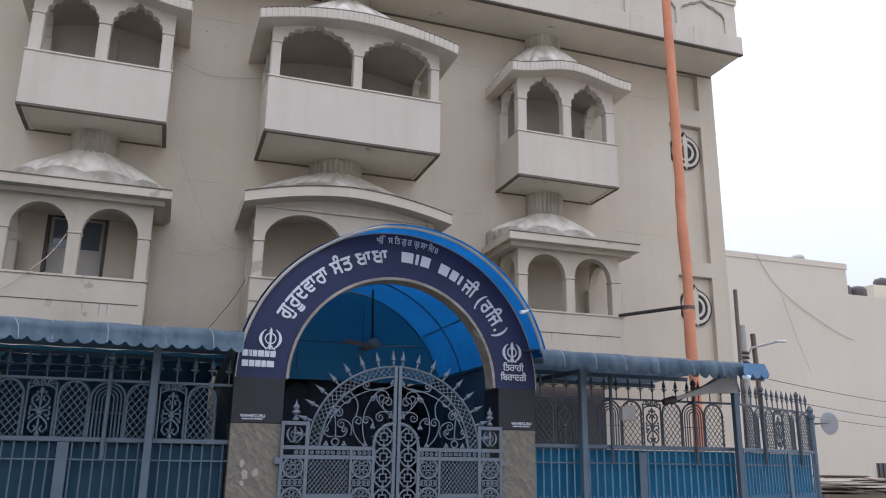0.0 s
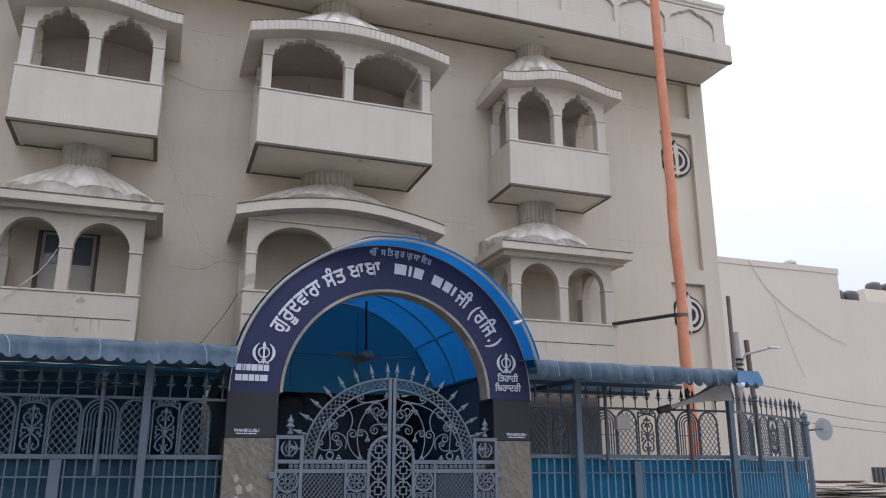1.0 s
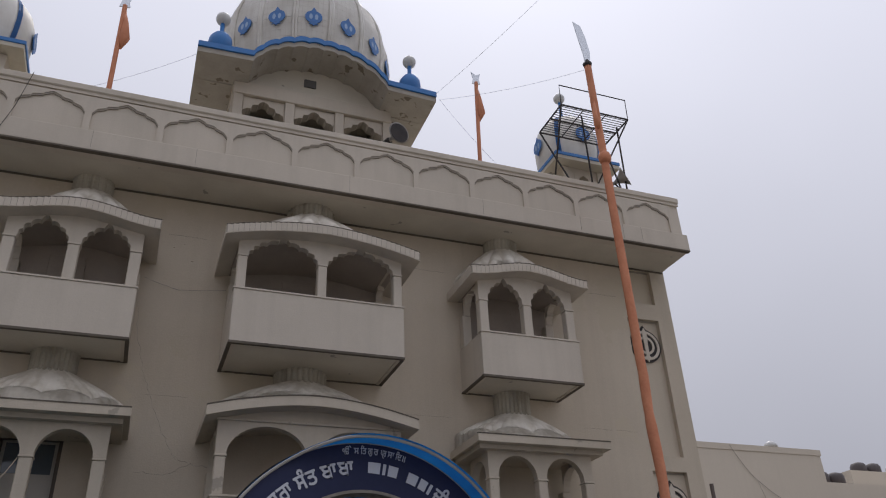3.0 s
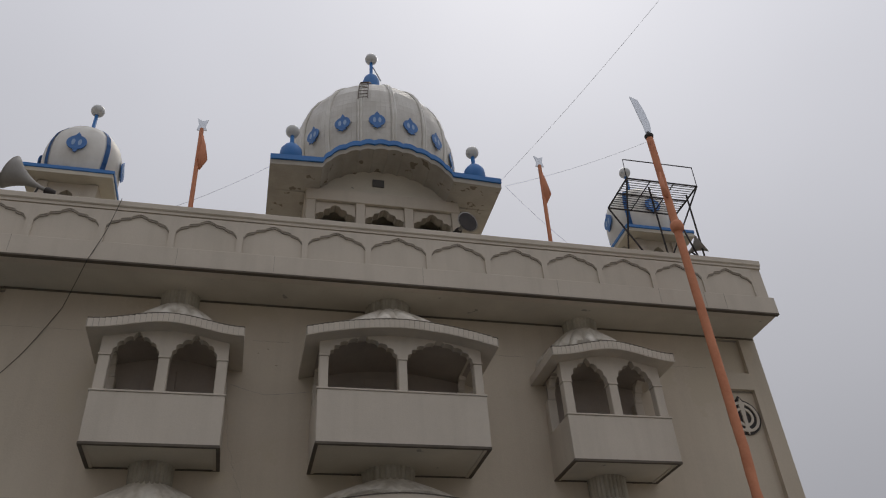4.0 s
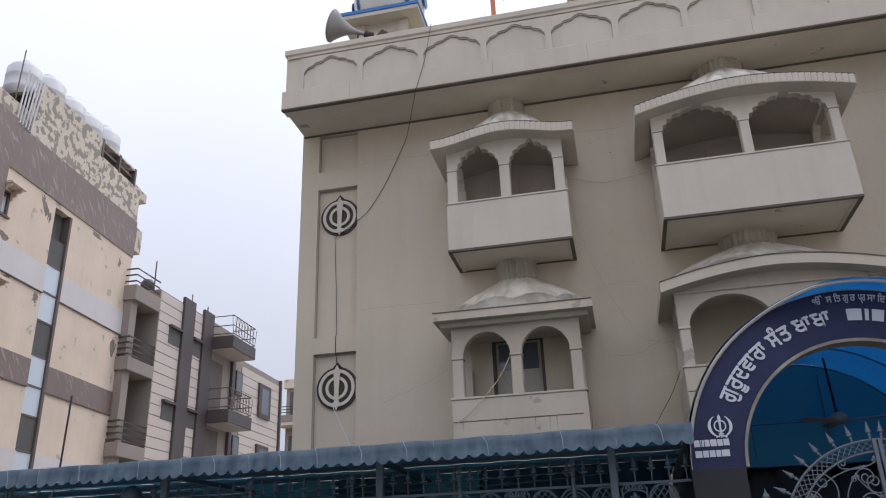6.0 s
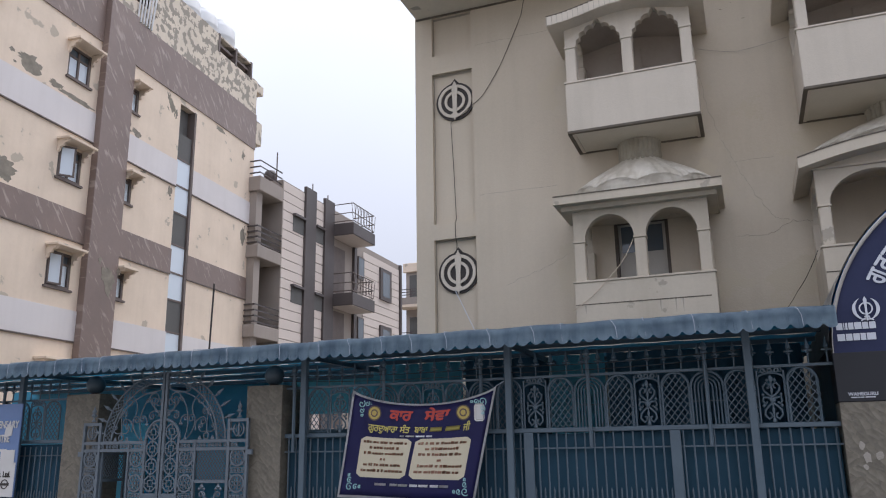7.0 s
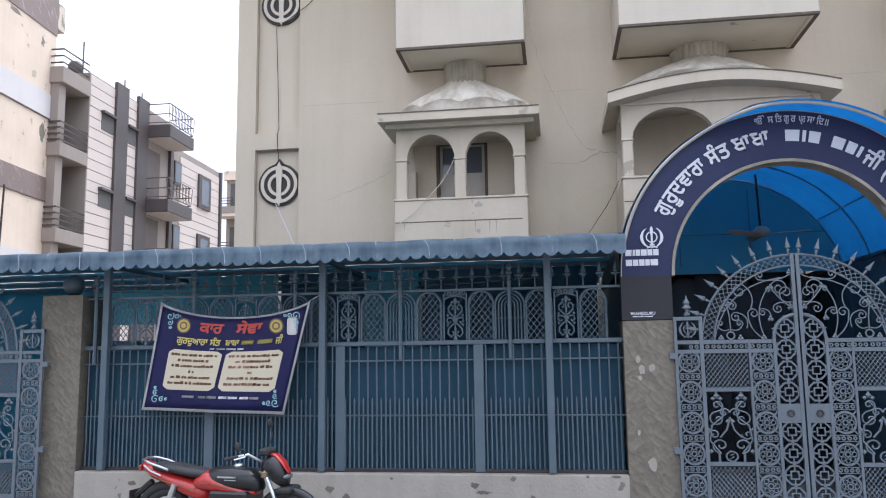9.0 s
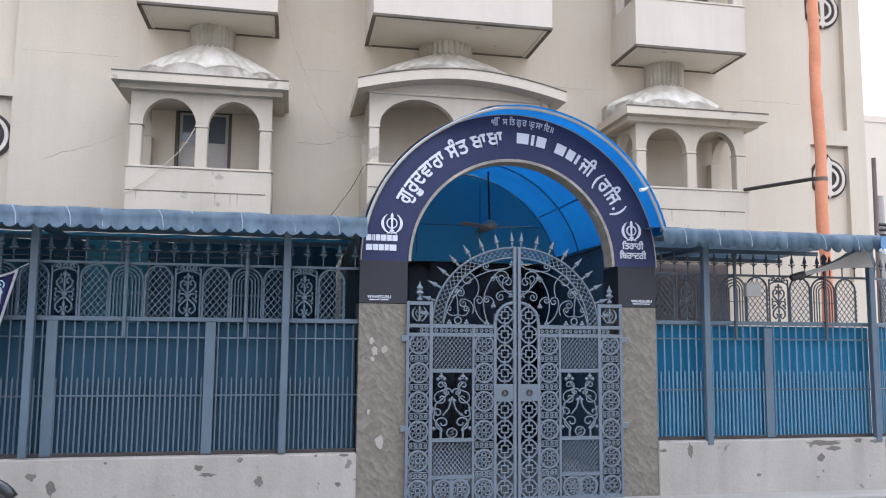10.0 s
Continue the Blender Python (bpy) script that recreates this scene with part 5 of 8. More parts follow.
def beads(bm, half, h):
    """Rows of cast beads up both sides of a panel."""
    for s in (-1, 1):
        for i in range(7):
            lathe(bm, [(0.001, -0.011), (0.012, 0.0), (0.001, 0.011)], (s * half, -0.008, 0.03 + h * i / 7), 5)
    return bm


H2 = 0.50
pm_lattice = finish("lattice_panel", beads(lattice(arch_frame(bmesh.new(), 0.128, H2, 0.012), 0.122, H2 - 0.01, 0.062, 0.0048), 0.137, H2 - 0.12), "fence")
bm = bmesh.new()
for k in (0.15, 0.115, 0.082, 0.05):
    arch_frame(bm, k, H2 - (0.15 - k) * 1.0, 0.008 if k < 0.15 else 0.012)
tube(bm, [(-0.15, 0, 0.22), (0.15, 0, 0.22)], 0.006, 4)
pm_nested = finish("nested_arch_panel", bm, "fence")
bm = scroll_panel(bmesh.new(), 0.082, H2 - 0.09, 0.0105)
tube(bm, [(0.118 * math.cos(t), 0, H2 - 0.10 + 0.055 * math.sin(t)) for t in (math.pi * i / 12 for i in range(13))], 0.009, 5)
for s in (-1, 1):
    tube(bm, [(s * 0.118, 0, 0), (s * 0.118, 0, H2 - 0.02)], 0.010, 5)
pm_scroll = finish("scroll_panel", bm, "fence")
bm = bmesh.new()
for i in range(3):
    ring(bm, 0.012, 0.024, -0.008, 0.008, (-0.06 + 0.06 * i, 0.03), 10)
for s in (-1, 1):
    tube(bm, [(s * 0.03, 0, 0.012), (s * 0.07, 0, 0.058), (s * 0.10, 0, 0.05), (s * 0.105, 0, 0.02), (s * 0.085, 0, 0.015)], 0.007, 4)
pm_crest = finish("crest", bm, "fence")
bm = lathe(bmesh.new(), [(0.008, 0.0), (0.008, 0.09), (0.022, 0.10), (0.008, 0.115), (0.008, 0.13), (0.026, 0.145), (0.012, 0.2), (0.001, 0.245)], (0, 0, 0), 6)
tube(bm, [(-0.04, 0, 0.12), (0.04, 0, 0.12)], 0.009, 4)
pm_spike = finish("spike", bm, "fence")
bm = tube(bmesh.new(), [(0, 0, 0), (0, 0, 0.86)], 0.02, 6)
lathe(bm, [(0.02, 0.86), (0.034, 0.87), (0.034, 0.885), (0.02, 0.90), (0.036, 0.93), (0.02, 0.965), (0.002, 0.985)], (0, 0, 0), 8)
pm_upright = finish("upright", bm, "fence")


def repainted(me, paint):
    """The same casting in another paint tone."""
    k = me.copy()
    k.materials.clear()
    k.materials.append(M[paint])
    return k


bar_blue, spear_blue = repainted(bar_long, "fence_blue"), repainted(bar_short, "fence_blue")
DARK_CAST = [repainted(me, "fence_dark") for me in (pm_scroll, pm_lattice, pm_nested, pm_crest, pm_upright, pm_spike)]


def fence(x0, x1, zb, label, old=False, phase=-2.0, dz=0.0, at=None, turn=0.0):
    """A run of fence along x; with at and turn, one that starts there and runs off at an angle."""
    scroll, lat, nested, crest, upright, spike = DARK_CAST if old else (pm_scroll, pm_lattice, pm_nested, pm_crest, pm_upright, pm_spike)
    f = thing("fence", at or ((x0 + x1) / 2, FY, zb), label, "fence", "fence sections along the street", turn=turn)
    fy = 0.0 if at else FY
    part("bottom_rail", box(bmesh.new(), x0, x1, fy - 0.02, fy + 0.02, zb, zb + 0.035, 0.004), "iron", f, "rusted bottom rail")
    for z, h in ((1.08 + dz, 0.014), (1.64 + dz, 0.014)):
        part("rail", box(bmesh.new(), x0, x1, fy - 0.012, fy + 0.012, z - h / 2, z + h / 2), "fence", f)
    part("top_rail", box(bmesh.new(), x0, x1, fy - 0.025, fy + 0.025, 1.795 + dz, 1.84 + dz, 0.005), "fence", f)
    part("crest_rail", box(bmesh.new(), x0, x1, fy - 0.012, fy + 0.012, 2.345 + dz, 2.37 + dz), "fence_dark" if old else "fence", f)
    n = int((x1 - x0) / 0.0935)
    for i in range(n):
        x = x0 + (x1 - x0) * (i + 0.5) / n
        piece("bar", bar_blue if old else bar_long, f, (x, fy, zb + 0.01))
        if i:
            piece("spear_bar", spear_blue if old else bar_short, f, (x - (x1 - x0) * 0.5 / n, fy, zb + 0.01))
    x = phase - 1.135 * 12
    while x < x1:
        for dx, me, nm, half in ((0.0, scroll, "scroll_panel", 0.12), (0.27, lat, "lattice_panel", 0.13), (0.565, nested, "nested_arch_panel", 0.15), (0.86, lat, "lattice_panel", 0.13)):
            if x0 + half <= x + dx <= x1 - half:
                piece(nm, me, f, (x + dx, fy, 1.84 + dz))
                if nm == "scroll_panel":
                    piece("crest", crest, f, (x + dx, fy, 2.29 + dz))
        if x0 + 0.05 < x + 0.565 < x1 - 0.05:
            piece("upright", upright, f, (x + 0.565, fy - 0.045, 1.64 + dz))
        for j in range(7):
            sx = x + 1.135 * j / 7 + 0.02
            if x0 + 0.03 < sx < x1 - 0.03:
                piece("spike", spike, f, (sx, fy, 2.37 + dz))
        x += 1.135
    return f


def sheeting(x0, x1, zb, top, bright, at=None, turn=0.0):
    """Plastic sheet tied behind the bars, slightly billowed."""
    bm = bmesh.new()
    n, fy = int((x1 - x0) / 0.12), (0.05 if at else FY + 0.05)
    rows = [[bm.verts.new((x0 + 0.02 + (x1 - x0 - 0.04) * i / n, fy + 0.012 * math.sin(i * 1.7 + 0.6 * z) + 0.008 * math.sin(i * 0.37), z)) for i in range(n + 1)] for z in (zb + 0.02, 0.9, 1.3, top)]
    for a, b in zip(rows, rows[1:]):
        for i in range(n):
            bm.faces.new((a[i], a[i + 1], b[i + 1], b[i]))
    ob = solid("plastic_sheet", bm, "sheet" if bright else "dim", "bright blue plastic sheeting tied behind the fence bars" if bright else "blue plastic sheeting, awning shade in its colour, tied behind the fence bars", "sheeting", smooth=True)
    if at:
        ob.matrix_basis = pose(*at, 0, 0, turn)


for (x0, x1, zb), lab in zip(SECTIONS, ("blue-grey iron fence with cast scroll panels, in shade", "long blue-grey iron fence with cast arch panels", "iron fence with grimy, shade-toned cast panels before bright blue sheeting")):
    right = x0 > 1
    f = fence(x0, x1, zb, lab, right, 5.60 - 1.135 * 5 if right else -2.0, 0.03 if right else 0.0)
    bm = box(bmesh.new(), x0, x1, 8.08, 8.42, 0, zb, 0.012)
    solid("plinth_wall", bm, "plinth", "low white plastered plinth wall with peeling patches", "wall", kind="structure")
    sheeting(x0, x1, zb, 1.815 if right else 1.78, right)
    # flat iron strips between the bars
    for x in {-12.2: (-10.9, -9.76), -4.97: (-3.51, -2.08, -0.63), 4.04: (5.43, 6.77)}[x0]:
        part("flat_strip", box(bmesh.new(), x - 0.05, x + 0.05, FY - 0.032, FY - 0.012, zb + 0.01, 1.795, 0.004), "fence", f)
# the last run bends away from the street
BEND, AWAY = (6.84, 8.2, 0.0), 26.0
f = fence(0.0, 2.26, 0.575, "iron fence with grimy, shade-toned cast panels bending away from the street", True, 0.02, 0.03, BEND, AWAY)
part("flat_strip", box(bmesh.new(), 1.30, 1.39, -0.032, -0.012, 0.585, 1.84, 0.004), "fence", f)
part("corner_post", lathe(bmesh.new(), [(0.045, 0.575), (0.045, 2.30), (0.065, 2.32), (0.065, 2.36), (0.035, 2.38), (0.05, 2.43), (0.025, 2.48), (0.002, 2.50)], (2.29, 0, 0), 8), "fence", f)
ob = solid("plinth_wall", box(bmesh.new(), 0.0, 2.34, -0.12, 0.22, 0, 0.575, 0.012), "plinth", "low white plastered plinth wall with peeling patches", "wall", kind="structure")
ob.matrix_basis = pose(*BEND, 0, 0, AWAY)
sheeting(0.0, 2.26, 0.575, 1.815, True, BEND, AWAY)
# spots where the plaster has fallen off the plinth: x, z, half width, half height
CHIPS = {
    -12.2: ((-10.6, 0.36, 0.05, 0.03), (-9.2, 0.28, 0.04, 0.03)),
    -4.97: ((-4.3, 0.40, 0.05, 0.03), (-3.3, 0.30, 0.04, 0.05), (-2.16, 0.36, 0.055, 0.04), (-1.98, 0.26, 0.05, 0.08), (-1.52, 0.47, 0.02, 0.012), (-0.68, 0.41, 0.05, 0.035), (-0.60, 0.34, 0.09, 0.02), (-0.30, 0.47, 0.03, 0.03), (-0.12, 0.27, 0.045, 0.055), (0.64, 0.22, 0.03, 0.03), (0.42, 0.50, 0.02, 0.015), (0.70, 0.50, 0.05, 0.02)),
    4.04: ((4.09, 0.48, 0.05, 0.02), (4.40, 0.48, 0.045, 0.09), (6.02, 0.53, 0.26, 0.035), (6.13, 0.47, 0.10, 0.03), (5.97, 0.37, 0.05, 0.05), (6.45, 0.55, 0.06, 0.03), (6.66, 0.54, 0.08, 0.025), (5.2, 0.20, 0.03, 0.02)),
}
rnd = random.Random(21)
for x0, x1, zb in SECTIONS:
    home = thing("fallen_plaster", ((x0 + x1) / 2, 8.08, zb - 0.2), "ragged patches of bare cement where plaster fell off the plinth", "plaster patch", "fallen plaster patches")
    for x, z, w, h in CHIPS[x0]:
        pts = [(x + w * rnd.uniform(0.55, 1.15) * math.cos(t), min(zb - 0.003, z + h * rnd.uniform(0.5, 1.15) * math.sin(t))) for t in (2 * math.pi * i / 17 for i in range(17))]
        part("bare_patch", prism(bmesh.new(), pts, 8.0785, 8.0815), "bare_patch", home)
# ---- awning ----


def awning(x0, x1, ye, ze, label, post_xs, fall):
    a = thing("awning", ((x0 + x1) / 2, 7.8, 2.7), label, "awning", "awnings over the fence")
    n = int((x1 - x0) / 0.0130)
    prof = [(7.98, 2.862), (7.78, 2.843), (7.66, 2.825), (7.615, 2.795), (7.602, 2.745)]
    low = lambda x: fall * abs(x - 3.96)
    bm = bmesh.new()
    rows = []
    for y, z in prof:
        rows.append([bm.verts.new((x0 + (x1 - x0) * i / n, y + 0.006 * math.sin(i * 0.11) - (0.012 if z < 2.80 else 0.0) * abs(math.sin(math.pi * i * (x1 - x0) / n / 0.130)), z - low(x0 + (x1 - x0) * i / n) + 0.006 * math.sin(i * 0.11))) for i in range(n + 1)])
    rows.append([bm.verts.new((x0 + (x1 - x0) * i / n, 7.600 - 0.018 * abs(math.sin(math.pi * i * (x1 - x0) / n / 0.130)), 2.676 - low(x0 + (x1 - x0) * i / n) - 0.055 * abs(math.sin(math.pi * i * (x1 - x0) / n / 0.130)) ** 0.6 + 0.006 * math.sin(i * 0.11))) for i in range(n + 1)])
    for r, s in zip(rows, rows[1:]):
        for i in range(n):
            bm.faces.new((r[i], r[i + 1], s[i + 1], s[i]))
    bmesh.ops.solidify(bm, geom=bm.faces[:], thickness=0.004)
    v = part("valance", bm, "awning", a, "faded blue scalloped valance", True)
    rnd = random.Random(int(x0 * 10))
    x = x0 + 0.2
    while x < x1 - 0.1:
        lean = rnd.uniform(0.03, 0.12)
        part("seam", tube(bmesh.new(), [(x + lean * i / 4, y - 0.010, z + 0.003 - low(x)) for i, (y, z) in enumerate(prof)] + [(x + lean * 1.1, 7.584, 2.645 - low(x))], 0.004, 4), "seam", v)
        x += rnd.choice((0.33, 0.40, 0.45))
    # roof sheets, lapped in strips along the awning; beyond the side gate every other one lets light through
    cuts = [7.98, ye] if x0 > 0 else [7.98, 8.5, 9.0, 9.35, 9.75, 10.05, 10.5, 10.8, 11.3, 11.6, 12.0, 12.25, ye]
    for p, q, pair in ((x0, -4.45, ("roofing_dim", "roofing")), (-4.45, x1, ("roofing_dim", "roofing_dim"))) if x0 < 0 else ((x0, x1, ("awning", "awning")),):
        m = max(2, int((q - p) / 0.25))
        for j, (y0, y1) in enumerate(zip(cuts, cuts[1:])):
            bm = bmesh.new()
            near, far = [[bm.verts.new((p + (q - p) * i / m, y, 2.862 + (ze - 2.862) * (y - 7.98) / (ye - 7.98) - low(p + (q - p) * i / m) + 0.01 * (i % 2) + 0.008 * (j % 2))) for i in range(m + 1)] for y in (y0, y1)]
            for i in range(m):
                bm.faces.new((near[i], near[i + 1], far[i + 1], far[i]))
            bmesh.ops.solidify(bm, geom=bm.faces[:], thickness=0.006)
            part("roof_sheet", bm, pair[j % 2], a, "blue corrugated roof sheeting")
    part("edge_pipe", tube(bmesh.new(), [(x0, 7.66, 2.79 - low(x0)), (x1, 7.66, 2.79 - low(x1))], 0.02), "fence", a)
    k = 8.3
    while k < ye:
        z = 2.85 + (ze - 2.85) * (k - 7.98) / (ye - 7.98) - 0.05
        part("purlin", box(bmesh.new(), x0 + 0.02, x1 - 0.02, k - 0.02, k + 0.02, z - 0.03, z + 0.02), "fence", a)
        k += 0.75
    for x in post_xs:
        p = part("post", box(bmesh.new(), x - 0.036, x + 0.036, 8.07, 8.14, 0.53, 2.84 - low(x), 0.006), "fence", a)
        part("arm", tube(bmesh.new(), [(x, 8.1, 2.76 - low(x)), (x, 7.7, 2.79 - low(x))], 0.02), "fence", p)
        if x < 6:
            part("rafter", box(bmesh.new(), x - 0.025, x + 0.025, 8.1, ye - 0.02, ze - 0.12, ze - 0.07), "fence", p)
    return a


awning(-12.4, 0.84, 12.5, 2.80, "long faded blue awning with a scalloped valance over the fence", (-9.0, -4.68, -2.25, 0.09), 0.002)
short = awning(3.90, 6.76, 10.1, 2.77, "short faded blue awning with a scalloped valance over the fence", (4.64, 6.72), 0.004)
flap = bmesh.new()
prism(flap, [(6.42, 2.80), (6.72, 2.80)] + [(6.76 - 0.36 * i / 24, 2.68 - 0.055 * abs(math.sin(math.pi * i / 8)) ** 0.6) for i in range(25)], 7.545, 7.551)
bmesh.ops.rotate(flap, cent=(6.57, 7.55, 2.80), matrix=Matrix.Rotation(radians(-9), 3, "X"), verts=flap.verts[:])
part("torn_flap", flap, "seam_blue", short, "torn bright blue end of the valance")
bm = lathe(bmesh.new(), [(0.052 * math.sin(t * math.pi / 6), 0.052 * (1 - math.cos(t * math.pi / 6))) for t in range(4)] + [(0.03, 0.065)], (6.46, 7.56, 2.60), 16)
solid("bulkhead_lamp", bm, "milk", "small round frosted lamp under the awning corner", "lamp", smooth=True)

# ---- gate pillars and the sign arch ----
pl = thing("gate_pillar", (1.03, 8.25, 0), "gate pillar clad in mottled beige stone with a black granite head", "pillar", "gate pillars")
pr = thing("gate_pillar", (3.84, 8.25, 0), "gate pillar clad in mottled beige stone with a black granite head", "pillar", "gate pillars")
for p, x0, x1 in ((pl, 0.818, 1.305), (pr, 3.612, 4.038)):
    for z0, z1 in ((0, 0.5), (0.501, 2.0)):
        part("stone_slab", box(bmesh.new(), x0, x1, 8.1, 8.5, z0, z1, 0.002), "rock", p)
    h = part("granite_head", box(bmesh.new(), x0 - 0.004, x1 + 0.004, 8.095, 8.505, 2.004, 2.44, 0.004), "granite", p, "polished black granite block")
    x = x0 + 0.10 if x0 < 2 else x0 + 0.16
    write("plate_lettering", "WAHEGURU", 0.042, (x + 0.1, 8.09, 2.055), "letter", h, bold=0.001)
    bm = bmesh.new()
    bars(bm, x, 8.093, 2.035, 0.2, 0.01, 5, 3)
    part("plate_small_print", bm, "letter", h)

rnd = random.Random(11)
for x, z, w in ((0.98, 1.52, 0.035), (0.95, 1.63, 0.03), (1.08, 1.54, 0.03), (0.96, 1.44, 0.022), (1.05, 0.62, 0.05), (0.93, 0.92, 0.02)):
    bm = prism(bmesh.new(), [(x + w * rnd.uniform(0.6, 1.1) * math.cos(t), z + w * 1.6 * rnd.uniform(0.6, 1.1) * math.sin(t)) for t in (2 * math.pi * i / 9 for i in range(9))], 8.096, 8.101)
    part("torn_paper", bm, "plinth", pl, "torn remains of a pasted bill")

arch = thing("sign_arch", (2.42, 8.2, 2.44), "navy sign arch with white lettering spanning the gate pillars", "sign")
CX, CZ = 2.44, 2.44
RO, RI, TALL = 1.612, 1.125, 1.0
bm = ring(bmesh.new(), RI, RO, 8.10, 8.28, (CX, CZ), 64, 0, math.pi, tall=TALL)
part("board", bm, "navy", arch, "dark navy board")
part("inner_rim", ring(bmesh.new(), RI - 0.028, RI + 0.002, 8.085, 8.30, (CX, CZ), 64, 0, math.pi, tall=TALL), "stone", arch, "beige inner rim")
part("outer_rim", ring(bmesh.new(), RO - 0.002, RO + 0.006, 8.09, 8.30, (CX, CZ), 64, 0, math.pi, tall=TALL), "horn", arch, "grey metal outer rim")


def on_arch(text, size, deg, r, width=0.0, bold=0.004, name="lettering"):
    """Letters round the arch; deg counts from the crown to the right."""
    a = radians(90 - deg)
    return write(name, text, size, (CX + r * math.cos(a), 8.094, CZ + TALL * r * math.sin(a)), "letter", arch, -deg, bold, width)


R1 = 1.29
# words of the name that can be lettered; the personal name stands as plain bars
for text, deg, width in (("ਗੁ", -60.0, 0.135), ("ਰੂ", -54.4, 0.115), ("ਦ", -49.8, 0.105), ("ਵਾ", -44.2, 0.155), ("ਰਾ", -37.6, 0.155), ("ਸੰ", -29.8, 0.125), ("ਤ", -24.6, 0.115), ("ਬਾ", -16.6, 0.175), ("ਬਾ", -8.9, 0.175), ("ਜੀ", 37.5, 0.17), ("(", 45.0, 0.05), ("ਰ", 49.2, 0.115), ("ਿਜ", 55.4, 0.17), (".", 60.6, 0.03), (")", 63.2, 0.05)):
    on_arch(text, 0.225, deg, R1 - 0.01, width, 0.0055)
for d0, d1 in ((1.4, 7.0), (8.2, 9.6), (10.8, 15.2), (20.2, 25.0), (26.2, 29.9), (31.0, 32.4)):
    turn = [radians(90 - d0 - (d1 - d0) * i / 12) for i in range(13)]
    bm = band(bmesh.new(), [(CX + (R1 + 0.015) * math.cos(a), CZ + TALL * (R1 + 0.015) * math.sin(a)) for a in turn], [(CX + (R1 + 0.13) * math.cos(a), CZ + TALL * (R1 + 0.13) * math.sin(a)) for a in turn], 8.094, 8.098)
    part("name_bar", bm, "letter", arch)
for text, deg, width in (("ੴ", -7.6, 0.10), ("ਸ", -3.6, 0.055), ("ਿਤ", -0.7, 0.065), ("ਗੁ", 2.1, 0.055), ("ਰ", 4.5, 0.05), ("ਪ੍ਰ", 7.6, 0.065), ("ਸਾ", 10.7, 0.075), ("ਿਦ", 14.0, 0.07), ("॥", 16.2, 0.03)):
    on_arch(text, 0.10, deg, 1.50, width, 0.0015, "small_lettering")
for x, z in ((1.137, 2.826), (3.768, 2.835)):
    part("crossed_sword_emblem", emblem(bmesh.new(), x, 8.097, z, 0.115), "letter", arch, "white crossed-sword emblem")
for z, cuts in ((2.645, (0.0, 0.06, 0.075, 0.10, 0.15, 0.215, 0.27, 0.33)), (2.545, (0.0, 0.07, 0.13, 0.19, 0.24, 0.32))):
    for p, q in zip(cuts, cuts[1:]):
        part("address_bar", box(bmesh.new(), 0.875 + p, 0.867 + q, 8.094, 8.098, z, z + 0.062), "letter", arch)
write("lettering", "ਿਤਰਾਹੀ", 0.10, (3.785, 8.094, 2.635), "letter", arch, 0, 0.002, 0.25)
write("lettering", "ਿਬਰਾਦਰੀ", 0.10, (3.785, 8.094, 2.53), "letter", arch, 0, 0.002, 0.31)

# blue barrel cover over the entrance, on bent pipes
cover = thing("entrance_cover", (2.42, 9.5, 2.45), "blue tarpaulin barrel cover on bent pipes over the entrance", "canopy")
BACK = 11.30


def lip(d, y):
    """The front edge stands well before the board on the one flank (small angles) and falls back to the board on the other."""
    f = max(0.0, min(1.0, (d - 92) / 34))
    return max(y, 7.76 + 0.325 * f * f * (3 - 2 * f))


def vault(d, y, r):
    """A place on the barrel: d degrees round it from the one flank."""
    return (CX + r * math.cos(radians(d)), y, CZ + r * math.sin(radians(d)))


bm = bmesh.new()
rows = [[bm.verts.new(vault(d, lip(d, y + d * 1e-5), RO + 0.022 - 0.008 * abs(math.sin(y * 5.2)))) for d in range(12, 176, 4)] for y in (7.76, 7.92, 8.1, 8.6, 9.2, 9.8, 10.4, 11.0, BACK)]
for a, b in zip(rows, rows[1:]):
    for i in range(len(a) - 1):
        bm.faces.new((a[i], a[i + 1], b[i + 1], b[i]))
bmesh.ops.solidify(bm, geom=bm.faces[:], thickness=0.005)
part("tarpaulin", bm, "tarp", cover, "taut blue tarpaulin", True)
for y in (7.80, 9.2, 10.3, BACK - 0.05):
    part("bent_pipe", tube(bmesh.new(), [vault(d, lip(d, y) if y < 8 else y, RO - 0.004 if y < 8 else RO - 0.012) for d in range(12, 169, 4)], 0.017 if y < 8 else 0.012, 6), "horn" if y < 8 else "pipe", cover)
bm = bmesh.new()
rows = [[bm.verts.new(vault(d, y, RO + 0.032)) for d in range(118, 179, 4)] for y in (8.09, 9.2, 10.4, BACK)]
for a, b in zip(rows, rows[1:]):
    for i in range(len(a) - 1):
        bm.faces.new((a[i], a[i + 1], b[i + 1], b[i]))
bmesh.ops.solidify(bm, geom=bm.faces[:], thickness=0.004)
part("grey_cover", bm, "horn", cover, "grey weathered outer cover", True)
for d in (38, 90, 142):
    part("long_pipe", tube(bmesh.new(), [vault(d, 8.32, RO - 0.02), vault(d, BACK - 0.05, RO - 0.02)], 0.010, 6), "pipe", cover)
# painted end board with a dark hall below
turn = [180 - 180 * i / 32 for i in range(33)]
bm = band(bmesh.new(), [(CX + RO * math.cos(radians(d)), 2.75) for d in turn], [(CX + RO * math.cos(radians(d)), max(2.752, CZ + RO * math.sin(radians(d)))) for d in turn], BACK, BACK + 0.03)
part("end_board", bm, "backing", cover, "teal-blue board closing the rear end")
for x in (1.9, 2.84):
    part("board_joint", box(bmesh.new(), x - 0.008, x + 0.008, BACK - 0.012, BACK - 0.001, 2.86, 3.9), "pipe", cover)
